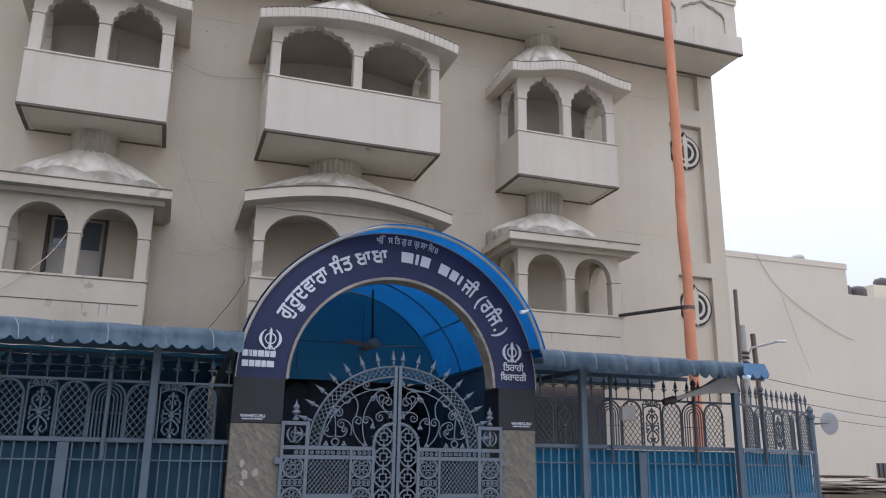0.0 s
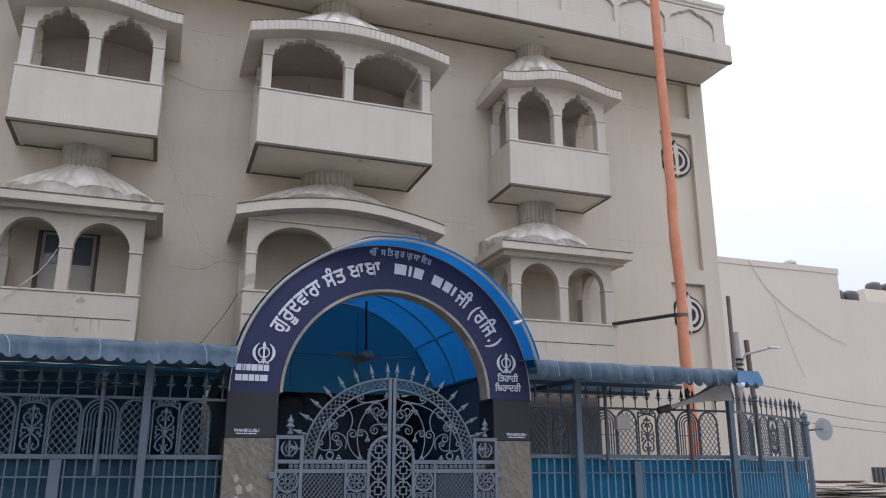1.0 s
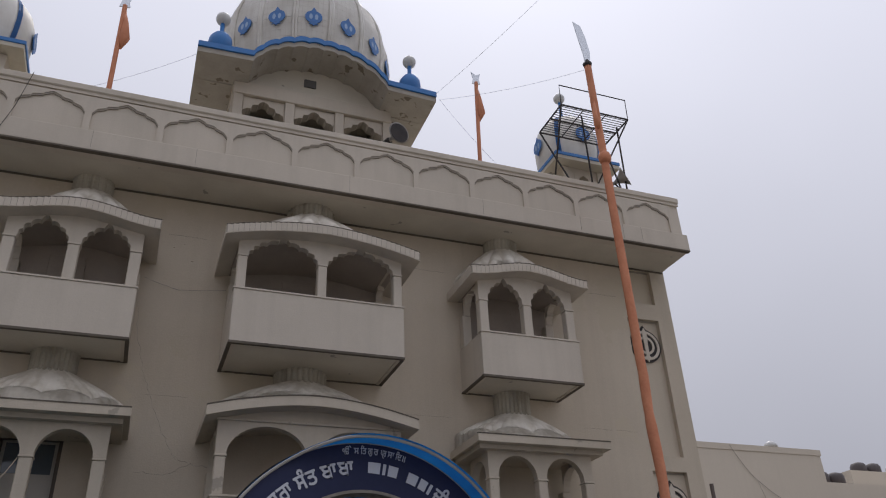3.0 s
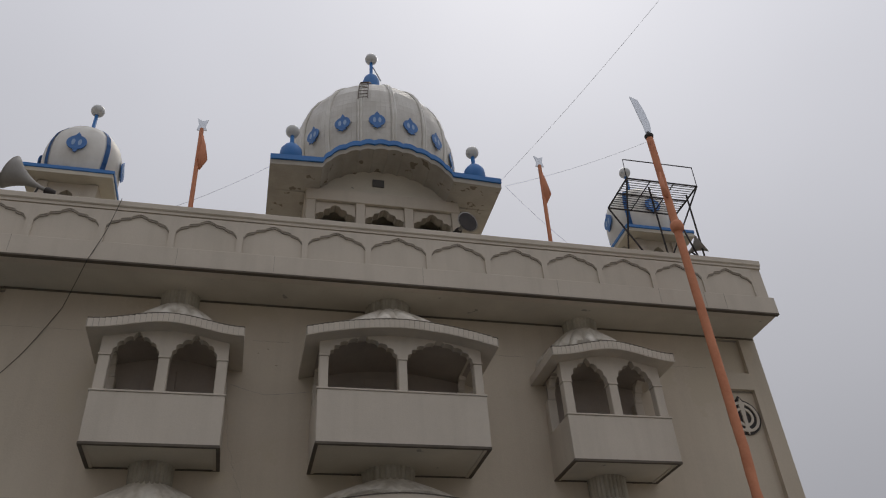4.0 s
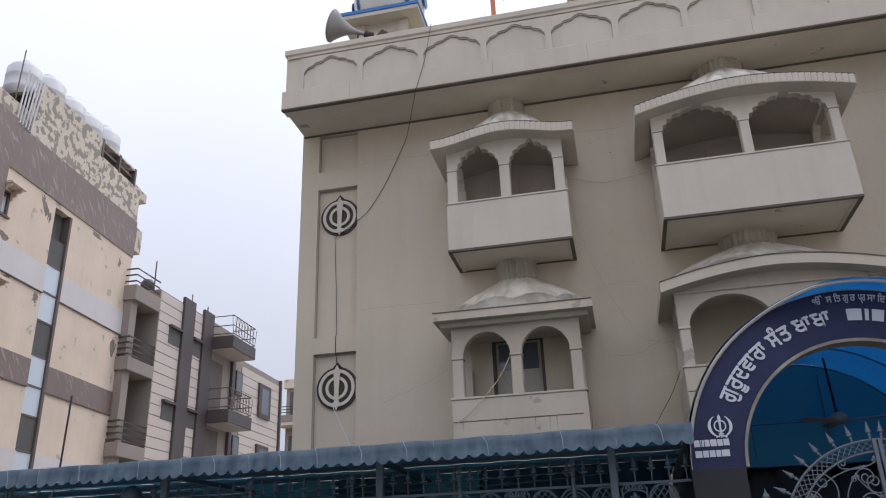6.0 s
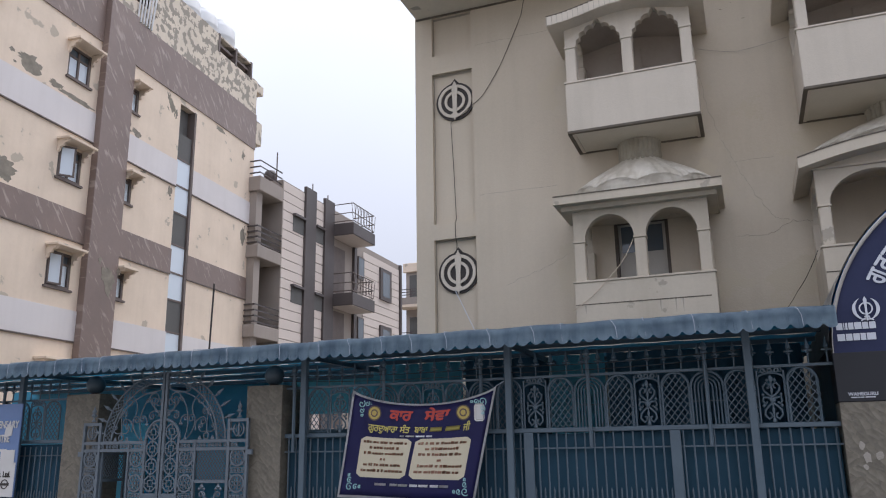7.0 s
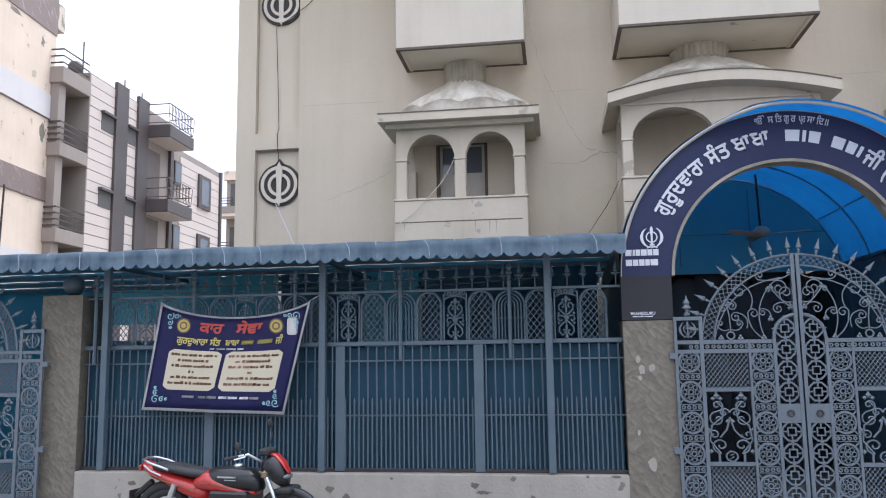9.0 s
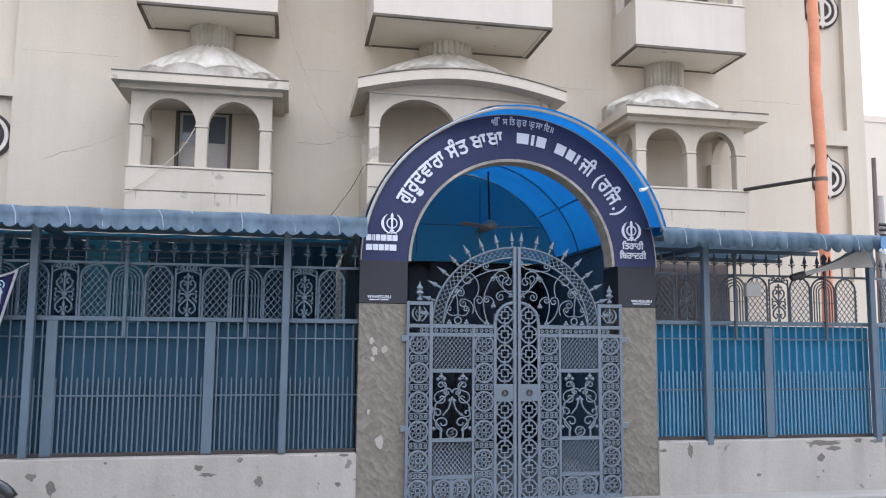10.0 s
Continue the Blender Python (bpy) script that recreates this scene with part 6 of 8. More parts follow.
part("board_joint", box(bmesh.new(), 0.95, 3.9, BACK - 0.012, BACK - 0.001, 3.28, 3.295), "pipe", cover)
# added dark forms: silhouettes and shade of the unlit hall
hang = thing("hall_silhouettes", (2.42, 11.6, 2.0), "added dark rounded forms standing for silhouettes in the unlit hall", "curtain")
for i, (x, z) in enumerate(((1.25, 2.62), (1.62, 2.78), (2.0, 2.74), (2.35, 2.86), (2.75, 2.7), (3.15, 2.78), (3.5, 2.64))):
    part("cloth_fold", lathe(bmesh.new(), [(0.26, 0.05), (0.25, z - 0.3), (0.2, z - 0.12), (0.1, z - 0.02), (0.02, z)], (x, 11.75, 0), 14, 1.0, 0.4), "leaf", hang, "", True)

fan = thing("ceiling_fan", (2.88, 10.8, 3.2), "ceiling fan with pale blades hanging on a long rod, at rest", "fan")
part("rod", tube(bmesh.new(), [(2.86, 10.8, 3.30), (2.84, 10.8, 4.0)], 0.014), "iron", fan)
part("motor", lathe(bmesh.new(), [(0.02, 0.11), (0.06, 0.10), (0.11, 0.05), (0.11, 0.0), (0.06, -0.03), (0.01, -0.035)], (2.87, 10.8, 3.2), 18), "dusty", fan, "dusty cream motor", True)
for a in (95, 215, 335):
    bm = box(bmesh.new(), 0.10, 0.60, -0.06, 0.06, -0.004, 0.004)
    bm.transform(Matrix.Translation((2.87, 10.8, 3.2)) @ Matrix.Rotation(radians(a), 4, "Z") @ Matrix.Rotation(radians(14), 4, "X"))
    part("blade", bm, "dusty", fan)

cctv = thing("security_camera", (3.80, 7.78, 3.25), "small white bullet security camera on the arch pipe", "camera device")
part("body", tube(bmesh.new(), [(3.70, 7.70, 3.215), (3.755, 7.725, 3.228)], 0.02, 10), "globe", cctv)
part("mount", tube(bmesh.new(), [(3.75, 7.72, 3.225), (3.84, 7.80, 3.27)], 0.014), "globe", cctv)

# side boarding added along the entrance passage, dark for its shade, and hanging sheets under the awning
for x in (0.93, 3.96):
    screen = thing("passage_boarding", (x, 10.6, 0.02), "added boarding along the entrance passage, dark blue for its shade", "screen", "passage screens")
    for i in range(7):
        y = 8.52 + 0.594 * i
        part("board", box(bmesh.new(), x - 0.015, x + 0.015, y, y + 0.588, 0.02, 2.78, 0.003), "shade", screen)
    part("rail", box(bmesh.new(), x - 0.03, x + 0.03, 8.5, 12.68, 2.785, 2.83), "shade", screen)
# the dark sheets are added and stand for shaded gaps between the blue ones
for x0, x1, m, lab in ((-4.9, -3.55, "drape", "blue sheet hanging under the awning behind the fence"), (-3.5, -2.35, "shade_cloth", "added dark blue sheet standing for shade under the awning"), (-2.32, -1.6, "drape", "blue sheet hanging under the awning behind the fence"), (-1.57, 0.7, "shade_cloth", "added dark blue sheet standing for shade under the awning")):
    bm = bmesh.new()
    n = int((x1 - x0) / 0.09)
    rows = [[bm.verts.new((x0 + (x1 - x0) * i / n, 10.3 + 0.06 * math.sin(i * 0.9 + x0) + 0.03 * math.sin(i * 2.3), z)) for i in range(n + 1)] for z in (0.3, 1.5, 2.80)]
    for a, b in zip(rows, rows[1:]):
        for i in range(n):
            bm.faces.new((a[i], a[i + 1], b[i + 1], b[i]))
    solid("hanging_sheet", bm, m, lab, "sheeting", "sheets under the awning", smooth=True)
# added boarding: its dark tone stands for shade under the short awning
solid("forecourt_screen", box(bmesh.new(), 4.05, 6.2, 10.25, 10.3, 0.012, 2.7), "frame", "added grey-brown boarding standing for shade under the short awning", "screen")
# added panel, placed to fit the camera's view; brightness raised in its colour
panel = thing("bright_patch_panel", (-10.0, 11.36, 0), "added cyan panel standing for the bright patch behind the wicket", "panel")
part("panel_board", box(bmesh.new(), -10.32, -9.68, 11.34, 11.396, 0.012, 2.15, 0.006), "cyan_bright", panel)
for z in (0.35, 1.1, 1.85):
    part("panel_rail", box(bmesh.new(), -10.30, -9.70, 11.325, 11.341, z, z + 0.07, 0.004), "cyan_bright", panel)
solid("forecourt_wall", box(bmesh.new(), -13.0, -6.92, 11.4, 11.55, 0.012, 2.8), "cyan", "cyan-blue painted wall behind the side gate", "wall", kind="structure")
solid("forecourt_low_wall", box(bmesh.new(), -6.915, -5.3, 11.4, 11.55, 0.012, 1.97), "shade", "low dark blue wall under an open gap", "wall", kind="structure")
bm = bmesh.new()
rows = [[bm.verts.new((-6.90 + 1.58 * i / 18, 11.42 + 0.02 * math.sin(i * 1.3), z)) for i in range(19)] for z in (2.21, 2.5, 2.81)]
for a, b in zip(rows, rows[1:]):
    for i in range(18):
        bm.faces.new((a[i], a[i + 1], b[i + 1], b[i]))
solid("hanging_sheet", bm, "drape", "blue sheet hanging under the awning above an open gap", "sheeting", "sheets under the awning", smooth=True)

# ---- gates ----


def rosette_mesh(s):
    """Cast square panel: a ring with eight petals round a boss, and corner ties."""
    bm = bmesh.new()
    ring(bm, 0.40 * s, 0.50 * s, -0.008, 0.008, (0, 0), 20)
    ring(bm, 0.08 * s, 0.14 * s, -0.010, 0.010, (0, 0), 10)
    for i in range(8):
        a = math.pi * i / 4
        ring(bm, 0.075 * s, 0.115 * s, -0.006, 0.006, (0.27 * s * math.cos(a), 0.27 * s * math.sin(a)), 8)
    for w in (-1, 1):
        for q in (-1, 1):
            tube(bm, [(w * 0.34 * s, 0, q * 0.34 * s), (w * 0.5 * s, 0, q * 0.5 * s)], 0.01, 4)
    return finish("rosette", bm, "gate")


def link_mesh(s):
    """Eight-sided link with a pierced square held in it by four studs, for the middle leaves."""
    bm = bmesh.new()
    ring(bm, 0.41 * s, 0.50 * s, -0.008, 0.008, (0, 0), 8, math.pi / 8, math.pi / 8 + 2 * math.pi)
    ring(bm, 0.20 * s, 0.29 * s, -0.008, 0.008, (0, 0), 4, math.pi / 4, math.pi / 4 + 2 * math.pi)
    for i in range(4):
        a = math.pi * i / 2
        tube(bm, [(0.14 * s * math.cos(a), 0, 0.14 * s * math.sin(a)), (0.60 * s * math.cos(a), 0, 0.60 * s * math.sin(a))], 0.0085, 4)
    box(bm, -0.075 * s, 0.075 * s, -0.012, 0.012, 0.47 * s, 0.56 * s)
    return finish("ring_panel", bm, "gate")


def tie_mesh(w):
    """Small cast ornament between rosettes."""
    bm = bmesh.new()
    for i in range(4):
        ring(bm, 0.008, 0.021, -0.007, 0.007, (-w * 0.36 + w * 0.24 * i, 0), 8)
    tube(bm, [(-w / 2, 0, 0.028), (w / 2, 0, 0.028)], 0.006, 4)
    tube(bm, [(-w / 2, 0, -0.028), (w / 2, 0, -0.028)], 0.006, 4)
    return finish("tie_ornament", bm, "gate")


ROS, LINK, TIE = rosette_mesh(0.215), link_mesh(0.20), tie_mesh(0.21)
bm = lattice(bmesh.new(), 0.20, 0.33, 0.042, 0.0045, 0, False)
LAT = finish("lattice", bm, "gate")
bm = bmesh.new()
for s in (-1, 1):
    tube(bm, spiral((s * 0.085, 0, 0.155), 0.075, 1.3, -math.pi / 2, s, 18), 0.0085, 5)
    tube(bm, [(s * 0.085, 0, 0.08), (s * 0.17, 0, 0.2), (s * 0.15, 0, 0.34), (s * 0.06, 0, 0.42), (s * 0.05, 0, 0.5), (s * 0.10, 0, 0.56)], 0.0085, 5)
    tube(bm, spiral((s * 0.10, 0, 0.40), 0.075, 1.2, math.pi / 2, -s, 16), 0.0075, 5)
    tube(bm, spiral((s * 0.10, 0, 0.53), 0.055, 1.2, -math.pi / 2, -s, 16), 0.0075, 5)
    tube(bm, [(s * 0.085, 0, 0.23), (s * 0.03, 0, 0.30), (0.0, 0, 0.42)], 0.0085, 5)
    tube(bm, spiral((s * 0.135, 0, 0.255), 0.05, 1.2, math.pi, s, 14), 0.0075, 5)
    tube(bm, spiral((s * 0.045, 0, 0.46), 0.045, 1.2, 0.0 if s < 0 else math.pi, -s, 14), 0.0075, 5)
    for x, z, k in ((0.10, 0.62, 0.028), (0.13, 0.595, 0.02), (0.07, 0.595, 0.02), (0.165, 0.10, 0.022), (0.02, 0.38, 0.02), (0.175, 0.30, 0.018), (0.10, 0.645, 0.016)):
        lathe(bm, [(0.002, -k), (k, 0), (0.002, k)], (s * x, 0, z), 7, 1, 0.4)
    tube(bm, [(s * 0.10, 0, 0.0), (s * 0.10, 0, 0.08)], 0.011, 6)
ring(bm, 0.04, 0.052, -0.008, 0.008, (0, 0.055), 16)
tube(bm, [(-0.02, 0, 0.03), (0.02, 0, 0.05), (-0.015, 0, 0.065), (0.02, 0, 0.08)], 0.006, 4)
for p in bm.verts:
    p.co.x *= 1.14
SCROLL = finish("scroll_ornament", bm, "gate")
bm = lathe(bmesh.new(), [(0.010, 0.0), (0.010, 0.022), (0.018, 0.03), (0.009, 0.04), (0.009, 0.05), (0.026, 0.062), (0.013, 0.11), (0.001, 0.165)], (0, 0, 0), 6, 1, 0.6)
SPIKE = finish("spear_head", bm, "gate")
bm = lathe(bmesh.new(), [(0.03, 0.0), (0.03, 0.02), (0.012, 0.03), (0.012, 0.05), (0.045, 0.075), (0.02, 0.1), (0.035, 0.125), (0.012, 0.16), (0.001, 0.2)], (0, 0, 0), 8, 1, 0.6)
FINIAL = finish("finial", bm, "gate")
# half of the fan-shaped head: lattice border, scrolls and leaves
bm = bmesh.new()
RX, RZ = 0.90, 0.82
for k, r in ((1.0, 0.011), (0.87, 0.009)):
    tube(bm, [(RX * k * math.cos(t), 0, RZ * k * math.sin(t)) for t in (math.pi / 2 * i / 24 for i in range(25))], r, 6)
for i in range(-2, 25):
    for way in (-1, 1):
        t0, t1 = math.pi / 2 * i / 22, math.pi / 2 * (i + way * 2.0) / 22
        pts = [(t0 + (t1 - t0) * j / 4, 1.0 - 0.13 * j / 4) for j in range(5)]
        pts = [(RX * k * math.cos(t), 0, RZ * k * math.sin(t)) for t, k in pts if 0 <= t <= math.pi / 2]
        if len(pts) > 1:
            tube(bm, pts, 0.0045, 4)


def scroll_stem(bm, p0, p1, bend, r0, r1, thick=0.0072):
    """A bowed stem that rolls up into a spiral at one or both ends."""
    a, b = Vector((RX * p0[0], RZ * p0[1])), Vector((RX * p1[0], RZ * p1[1]))
    side = Vector((a.y - b.y, b.x - a.x)).normalized()
    m = (a + b) / 2 + side * bend * 2
    line = [a * (1 - t) ** 2 + m * 2 * t * (1 - t) + b * t * t for t in (i / 10 for i in range(11))]

    def roll(at, heading, r, way):
        ang, out, q = math.atan2(heading.y, heading.x), [], at.copy()
        for k in range(24):
            step = r * 0.33 * (1 - k / 28)
            ang += way * 0.36
            q = q + Vector((math.cos(ang), math.sin(ang))) * step
            out.append(q.copy())
        return out

    way = 1 if bend < 0 else -1
    if r1:
        line = line + roll(b, b - m, r1, way)
    if r0:
        line = roll(a, a - m, r0, way)[::-1] + line
    tube(bm, [(p.x, 0, p.y) for p in line], thick, 4)


STEMS = (
    ((0.35, 0.03), (0.23, 0.68), -0.09, 0, 0.085),
    ((0.48, 0.37), (0.54, 0.65), 0.045, 0, 0.075),
    ((0.05, 0.77), (0.38, 0.71), -0.03, 0, 0.045),
    ((0.15, 0.73), (0.87, 0.01), 0.155, 0, 0),
    ((0.26, 0.61), (0.08, 0.39), 0.01, 0.03, 0.03),
    ((0.08, 0.39), (0.23, 0.41), 0.03, 0, 0.05),
    ((0.05, 0.44), (0.17, 0.57), -0.05, 0, 0.06),
    ((0.38, 0.03), (0.51, 0.32), -0.035, 0, 0.055),
    ((0.53, 0.14), (0.63, 0.33), 0.05, 0, 0.05),
    ((0.7, 0.11), (0.72, 0.39), 0.006, 0, 0.045),
    ((0.71, 0.13), (0.84, 0.19), -0.03, 0, 0.035),
    ((0.69, 0.13), (0.57, 0.19), 0.03, 0, 0.035),
    ((0.28, 0.24), (0.35, 0.37), 0.03, 0, 0.04),
    ((0.76, 0.47), (0.63, 0.43), -0.03, 0, 0.045))
for row in STEMS:
    scroll_stem(bm, *row)
for x, z in ((0.06, 0.79), (0.26, 0.62), (0.07, 0.38), (0.28, 0.25), (0.36, 0.03), (0.6, 0.03), (0.8, 0.03), (0.71, 0.43)):
    for q in (90, 210, 330):
        lathe(bm, [(0.002, -0.018), (0.017, 0), (0.002, 0.02)], (RX * x + 0.015 * math.cos(radians(q)), 0, RZ * z + 0.015 * math.sin(radians(q))), 6, 1, 0.5)
ring(bm, 0.028, 0.042, -0.006, 0.006, (RX * 0.7, RZ * 0.06), 14)
me = finish("fan_head", bm, "gate")
FAN = {1: me}
FAN[-1] = me.copy()
FAN[-1].transform(Matrix.Diagonal((-1, 1, 1, 1)))


def gate(cx, y, half, label, wicket_open=False):
    g = thing("iron_gate", (cx, y, 0.03), label, "gate")
    W = half
    for s in (-1, 1):
        X = lambda f: cx + s * W * (1 - f)          # f from 0 at the outer edge to 1 at the middle
        leaf = part("gate_leaf", bmesh_frame(X, y, wicket_open and s < 0), "gate", g, "silver-blue cast iron leaf")
        for f in (0.115, 0.70):
            xc = X(f)
            for i in range(6):
                z = 0.14 + 0.291 * i
                piece("rosette", ROS, leaf, (xc, y, z))
                if i < 5:
                    piece("tie_ornament", TIE, leaf, (xc, y, z + 0.146))
        open_here = wicket_open and s < 0
        for f in (0.34, 0.485):
            piece("rosette", ROS, leaf, (X(f), y, 0.14))
        if open_here:
            bm = bmesh.new()
            for q0, q1 in ((0.02, 0.05), (0.40, 0.43)):
                box(bm, X(0.245) - 0.012, X(0.245) + 0.012, y + q0, y + q1, 0.29, 1.67)
            for z in (0.30, 0.64, 1.33, 1.65):
                box(bm, X(0.245) - 0.010, X(0.245) + 0.010, y + 0.05, y + 0.40, z - 0.016, z + 0.016)
            wicket = part("wicket_leaf", bm, "gate", leaf, "small wicket leaf swung inward")
            for z in (0.31, 1.34):
                piece("lattice", LAT, wicket, (X(0.245), y + 0.225, z), Matrix.Rotation(math.pi / 2, 4, "Z"))
        if not open_here:
            piece("lattice", LAT, leaf, (X(0.412), y, 0.275))
            piece("lattice", LAT, leaf, (X(0.412), y, 1.34))
            piece("scroll_ornament", SCROLL, leaf, (X(0.412), y, 0.645))
        for i in range(4):
            piece("tie_ornament", TIE, leaf, (X(0.2 + 0.18 * i), y, 1.735))
        part("corner_emblem", emblem(bmesh.new(), X(0.115), y + 0.006, 1.905, 0.085, 0.01), "gate", leaf)
        piece("finial", FINIAL, leaf, (X(0.115), y, 2.04))
        for i in range(9):
            z = (0.13 + 0.2 * i) if i < 5 else 1.30 + 0.2 * (i - 5)
            piece("ring_panel", LINK, leaf, (X(0.888), y, z))
        part("lock_plate", box(bmesh.new(), X(0.80), X(0.975), y - 0.015, y + 0.01, 1.03, 1.17, 0.004), "gate", leaf)
        part("ring_handle", ring(bmesh.new(), 0.02, 0.034, y - 0.03, y - 0.015, (X(0.888), 1.10), 12), "iron", leaf)
        piece("fan_head", FAN[s], leaf, (cx, y, 1.79))
        for i in range(9):
            t = math.pi / 2 * (i + 0.75) / 9.05
            sp = Matrix.Rotation(s * (math.pi / 2 - t), 4, "Y")
            piece("spear_head", SPIKE, leaf, (cx + s * (RX + 0.01) * math.cos(t), y, 1.79 + (RZ + 0.01) * math.sin(t)), sp)
        for z in (0.72, 1.62):
            part("hinge", box(bmesh.new(), X(-0.045), X(0.02), y - 0.02, y + 0.02, z, z + 0.06, 0.004), "gate", leaf)
    return g


def bmesh_frame(X, y, opened=False):
    """Stiles and rails of one leaf."""
    bm = bmesh.new()
    for f0, f1, z0, z1 in ((0.0, 0.025, 0.0, 2.03), (0.205, 0.235, 0.0, 2.03), (0.59, 0.61, 0.0, 1.78), (0.785, 0.81, 0.0, 1.82), (0.965, 0.993, 0.0, 2.62)):
        box(bm, X(f0), X(f1), y - 0.018, y + 0.018, z0 + 0.03, z1)
    for f0, f1, z in ((0.0, 0.99, 0.03), (0.0, 0.79, 1.69), (0.0, 0.79, 1.78), (0.0, 0.235, 2.01), (0.22, 0.60, 0.265), (0.22, 0.60, 0.63), (0.22, 0.60, 1.325), (0.8, 0.98, 1.17), (0.8, 0.98, 1.03)):
        if not (opened and f0 == 0.22 and z > 0.3):
            box(bm, X(f0), X(f1), y - 0.014, y + 0.014, z - 0.018, z + 0.018)
    w = abs(X(0.98) - X(0.80))
    tube(bm, [(X(0.98) + (X(0.80) - X(0.98)) * math.cos(t), y, 1.82 + w * math.sin(t)) for t in (math.pi / 2 * i / 10 for i in range(11))], 0.018, 6)
    return bm


gate(2.464, 8.075, 1.165, "silver-blue cast iron double gate with a fan-shaped head, closed")
gate(-6.57, 8.02, 1.225, "silver-blue cast iron double gate, its wicket open", True)
for x0, x1, y0 in ((-5.45, -4.97, 8.10), (-8.22, -7.67, 8.10)):
    p = thing("gate_pillar", ((x0 + x1) / 2, y0 + 0.2, 0), "square gate pillar clad in mottled beige stone", "pillar", "gate pillars")
    for z0, z1 in ((0, 0.6), (0.601, 2.4)):
        part("stone_slab", box(bmesh.new(), x0, x1, y0, y0 + 0.42, z0, z1, 0.002), "rock", p)
    # globe takes the dark fence tone in place of the awning's shade
    t = thing("pillar_lamp", ((x0 + x1) / 2, y0 + 0.2, 2.4), "globe lamp on the gate pillar, toned dark for the awning's shade", "lamp", "pillar lamps")
    part("globe", lathe(bmesh.new(), [(0.12 * math.sin(q * math.pi / 10), 2.53 - 0.12 * math.cos(q * math.pi / 10)) for q in range(11)], ((x0 + x1) / 2, y0 + 0.2, 0), 18), "fence", t, "globe toned dark for shade", True)
    part("base", lathe(bmesh.new(), [(0.06, 2.4), (0.06, 2.42), (0.03, 2.43)], ((x0 + x1) / 2, y0 + 0.2, 0), 12), "iron", t)

# ---- banner on the fence ----
ban = thing("cloth_banner", (-3.3, 8.0, 1.65), "navy printed vinyl banner with cream panels, sagging between its corners", "banner")
BX0, BX1, BY = -4.12, -2.42, 8.02


def sag(u, v):
    """A place on the banner: u along it, v up it, both 0 to 1."""
    dip = 0.17 * (1 - (2 * u - 1) ** 2) ** 0.8 * v ** 2
    x = (-4.195 + 0.175 * v) * (1 - u) + (-2.635 + 0.285 * v) * u
    z = (1.16 - 0.055 * u) * (1 - v) + (2.30 - 0.025 * u) * v - dip
    return Vector((x, BY + 0.025 * math.sin(u * 9 + v * 2) * (1 - v * 0.4), z))


def cloth(name, u0, u1, v0, v1, lift, material, parent, label="", n=16, m=8):
    bm = bmesh.new()
    g = [[bm.verts.new(sag(u0 + (u1 - u0) * i / n, v0 + (v1 - v0) * j / m) + Vector((0, -lift, 0))) for i in range(n + 1)] for j in range(m + 1)]
    for a, b in zip(g, g[1:]):
        for i in range(n):
            bm.faces.new((a[i], a[i + 1], b[i + 1], b[i]))
    bmesh.ops.solidify(bm, geom=bm.faces[:], thickness=0.002)
    return part(name, bm, material, parent, label, True)


sheet = cloth("vinyl_sheet", 0, 1, 0, 1, 0.0, "sign_white", ban, "white bordered vinyl", 40, 16)
cloth("navy_print", 0.016, 0.984, 0.026, 0.976, 0.004, "print_blue", sheet, "", 40, 16)
for u0, u1 in ((0.115, 0.49), (0.515, 0.895)):
    bm, cu, cv, hu, hv = bmesh.new(), (u0 + u1) / 2, 0.3935, (u1 - u0) / 2, 0.1985
    rows = []
    for j in range(13):
        v = -1 + j / 6
        d = max(0.0, abs(v) - 0.80) / 0.20
        w = hu - 0.035 * (1 - math.sqrt(max(0.0, 1 - d * d)))
        rows.append([bm.verts.new(sag(cu + w * (i / 8 - 1), cv + hv * v) + Vector((0, -0.008, 0))) for i in range(17)])
    for a, b in zip(rows, rows[1:]):
        for i in range(16):
            bm.faces.new((a[i], a[i + 1], b[i + 1], b[i]))
    pnl = part("cream_panel", bm, "print_cream", sheet, "", True)
    for i, (a, b) in enumerate(((0.06, 0.94), (0.2, 0.8), (0.1, 0.9), (0.45, 0.55), (0.12, 0.92), (0.08, 0.94))):
        rnd = random.Random(i + int(u0 * 100))
        t = a
        v = 0.53 - 0.056 * i
        while t < b - 0.03:
            w = min(rnd.uniform(0.03, 0.075), b - t)
            cloth("text_bar", u0 + (u1 - u0) * t, u0 + (u1 - u0) * (t + w), v, v + rnd.uniform(0.019, 0.028), 0.012, "print_brown", pnl, "", 4, 1)
            t += w + rnd.choice((0.012, 0.012, 0.035))


def cloth_words(name, text, size, u, v, material, width, bold=0.003):
    """Letters that follow the hang of the banner."""
    me = writing(text, size, bold, 0.002)
    me.materials.clear()
    me.materials.append(M[material])
    xs = [p.co.x for p in me.vertices]
    k = width / (max(xs) - min(xs))
    for p in me.vertices:
        q = sag(u + p.co.x * k / (BX1 - BX0), v + p.co.y / 1.13)
        p.co = q + Vector((0, -0.012 - p.co.z, 0)) - ORIGIN[ban.name]
    ob = new(name, me)
    ob.parent = ban
    return ob


cloth_words("red_heading", "ਕਾਰ", 0.19, 0.375, 0.795, "print_red", 0.27, 0.007)
cloth_words("red_heading", "ਸੇਵਾ", 0.19, 0.62, 0.795, "print_red", 0.29, 0.007)
for text, u, w in (("ਗੁਰਦੁਆਰਾ", 0.265, 0.37), ("ਸੰਤ", 0.425, 0.12), ("ਬਾਬਾ", 0.535, 0.15), ("ਜੀ", 0.845, 0.08)):
    cloth_words("yellow_line", text, 0.115, u, 0.655, "print_yellow", w, 0.002)
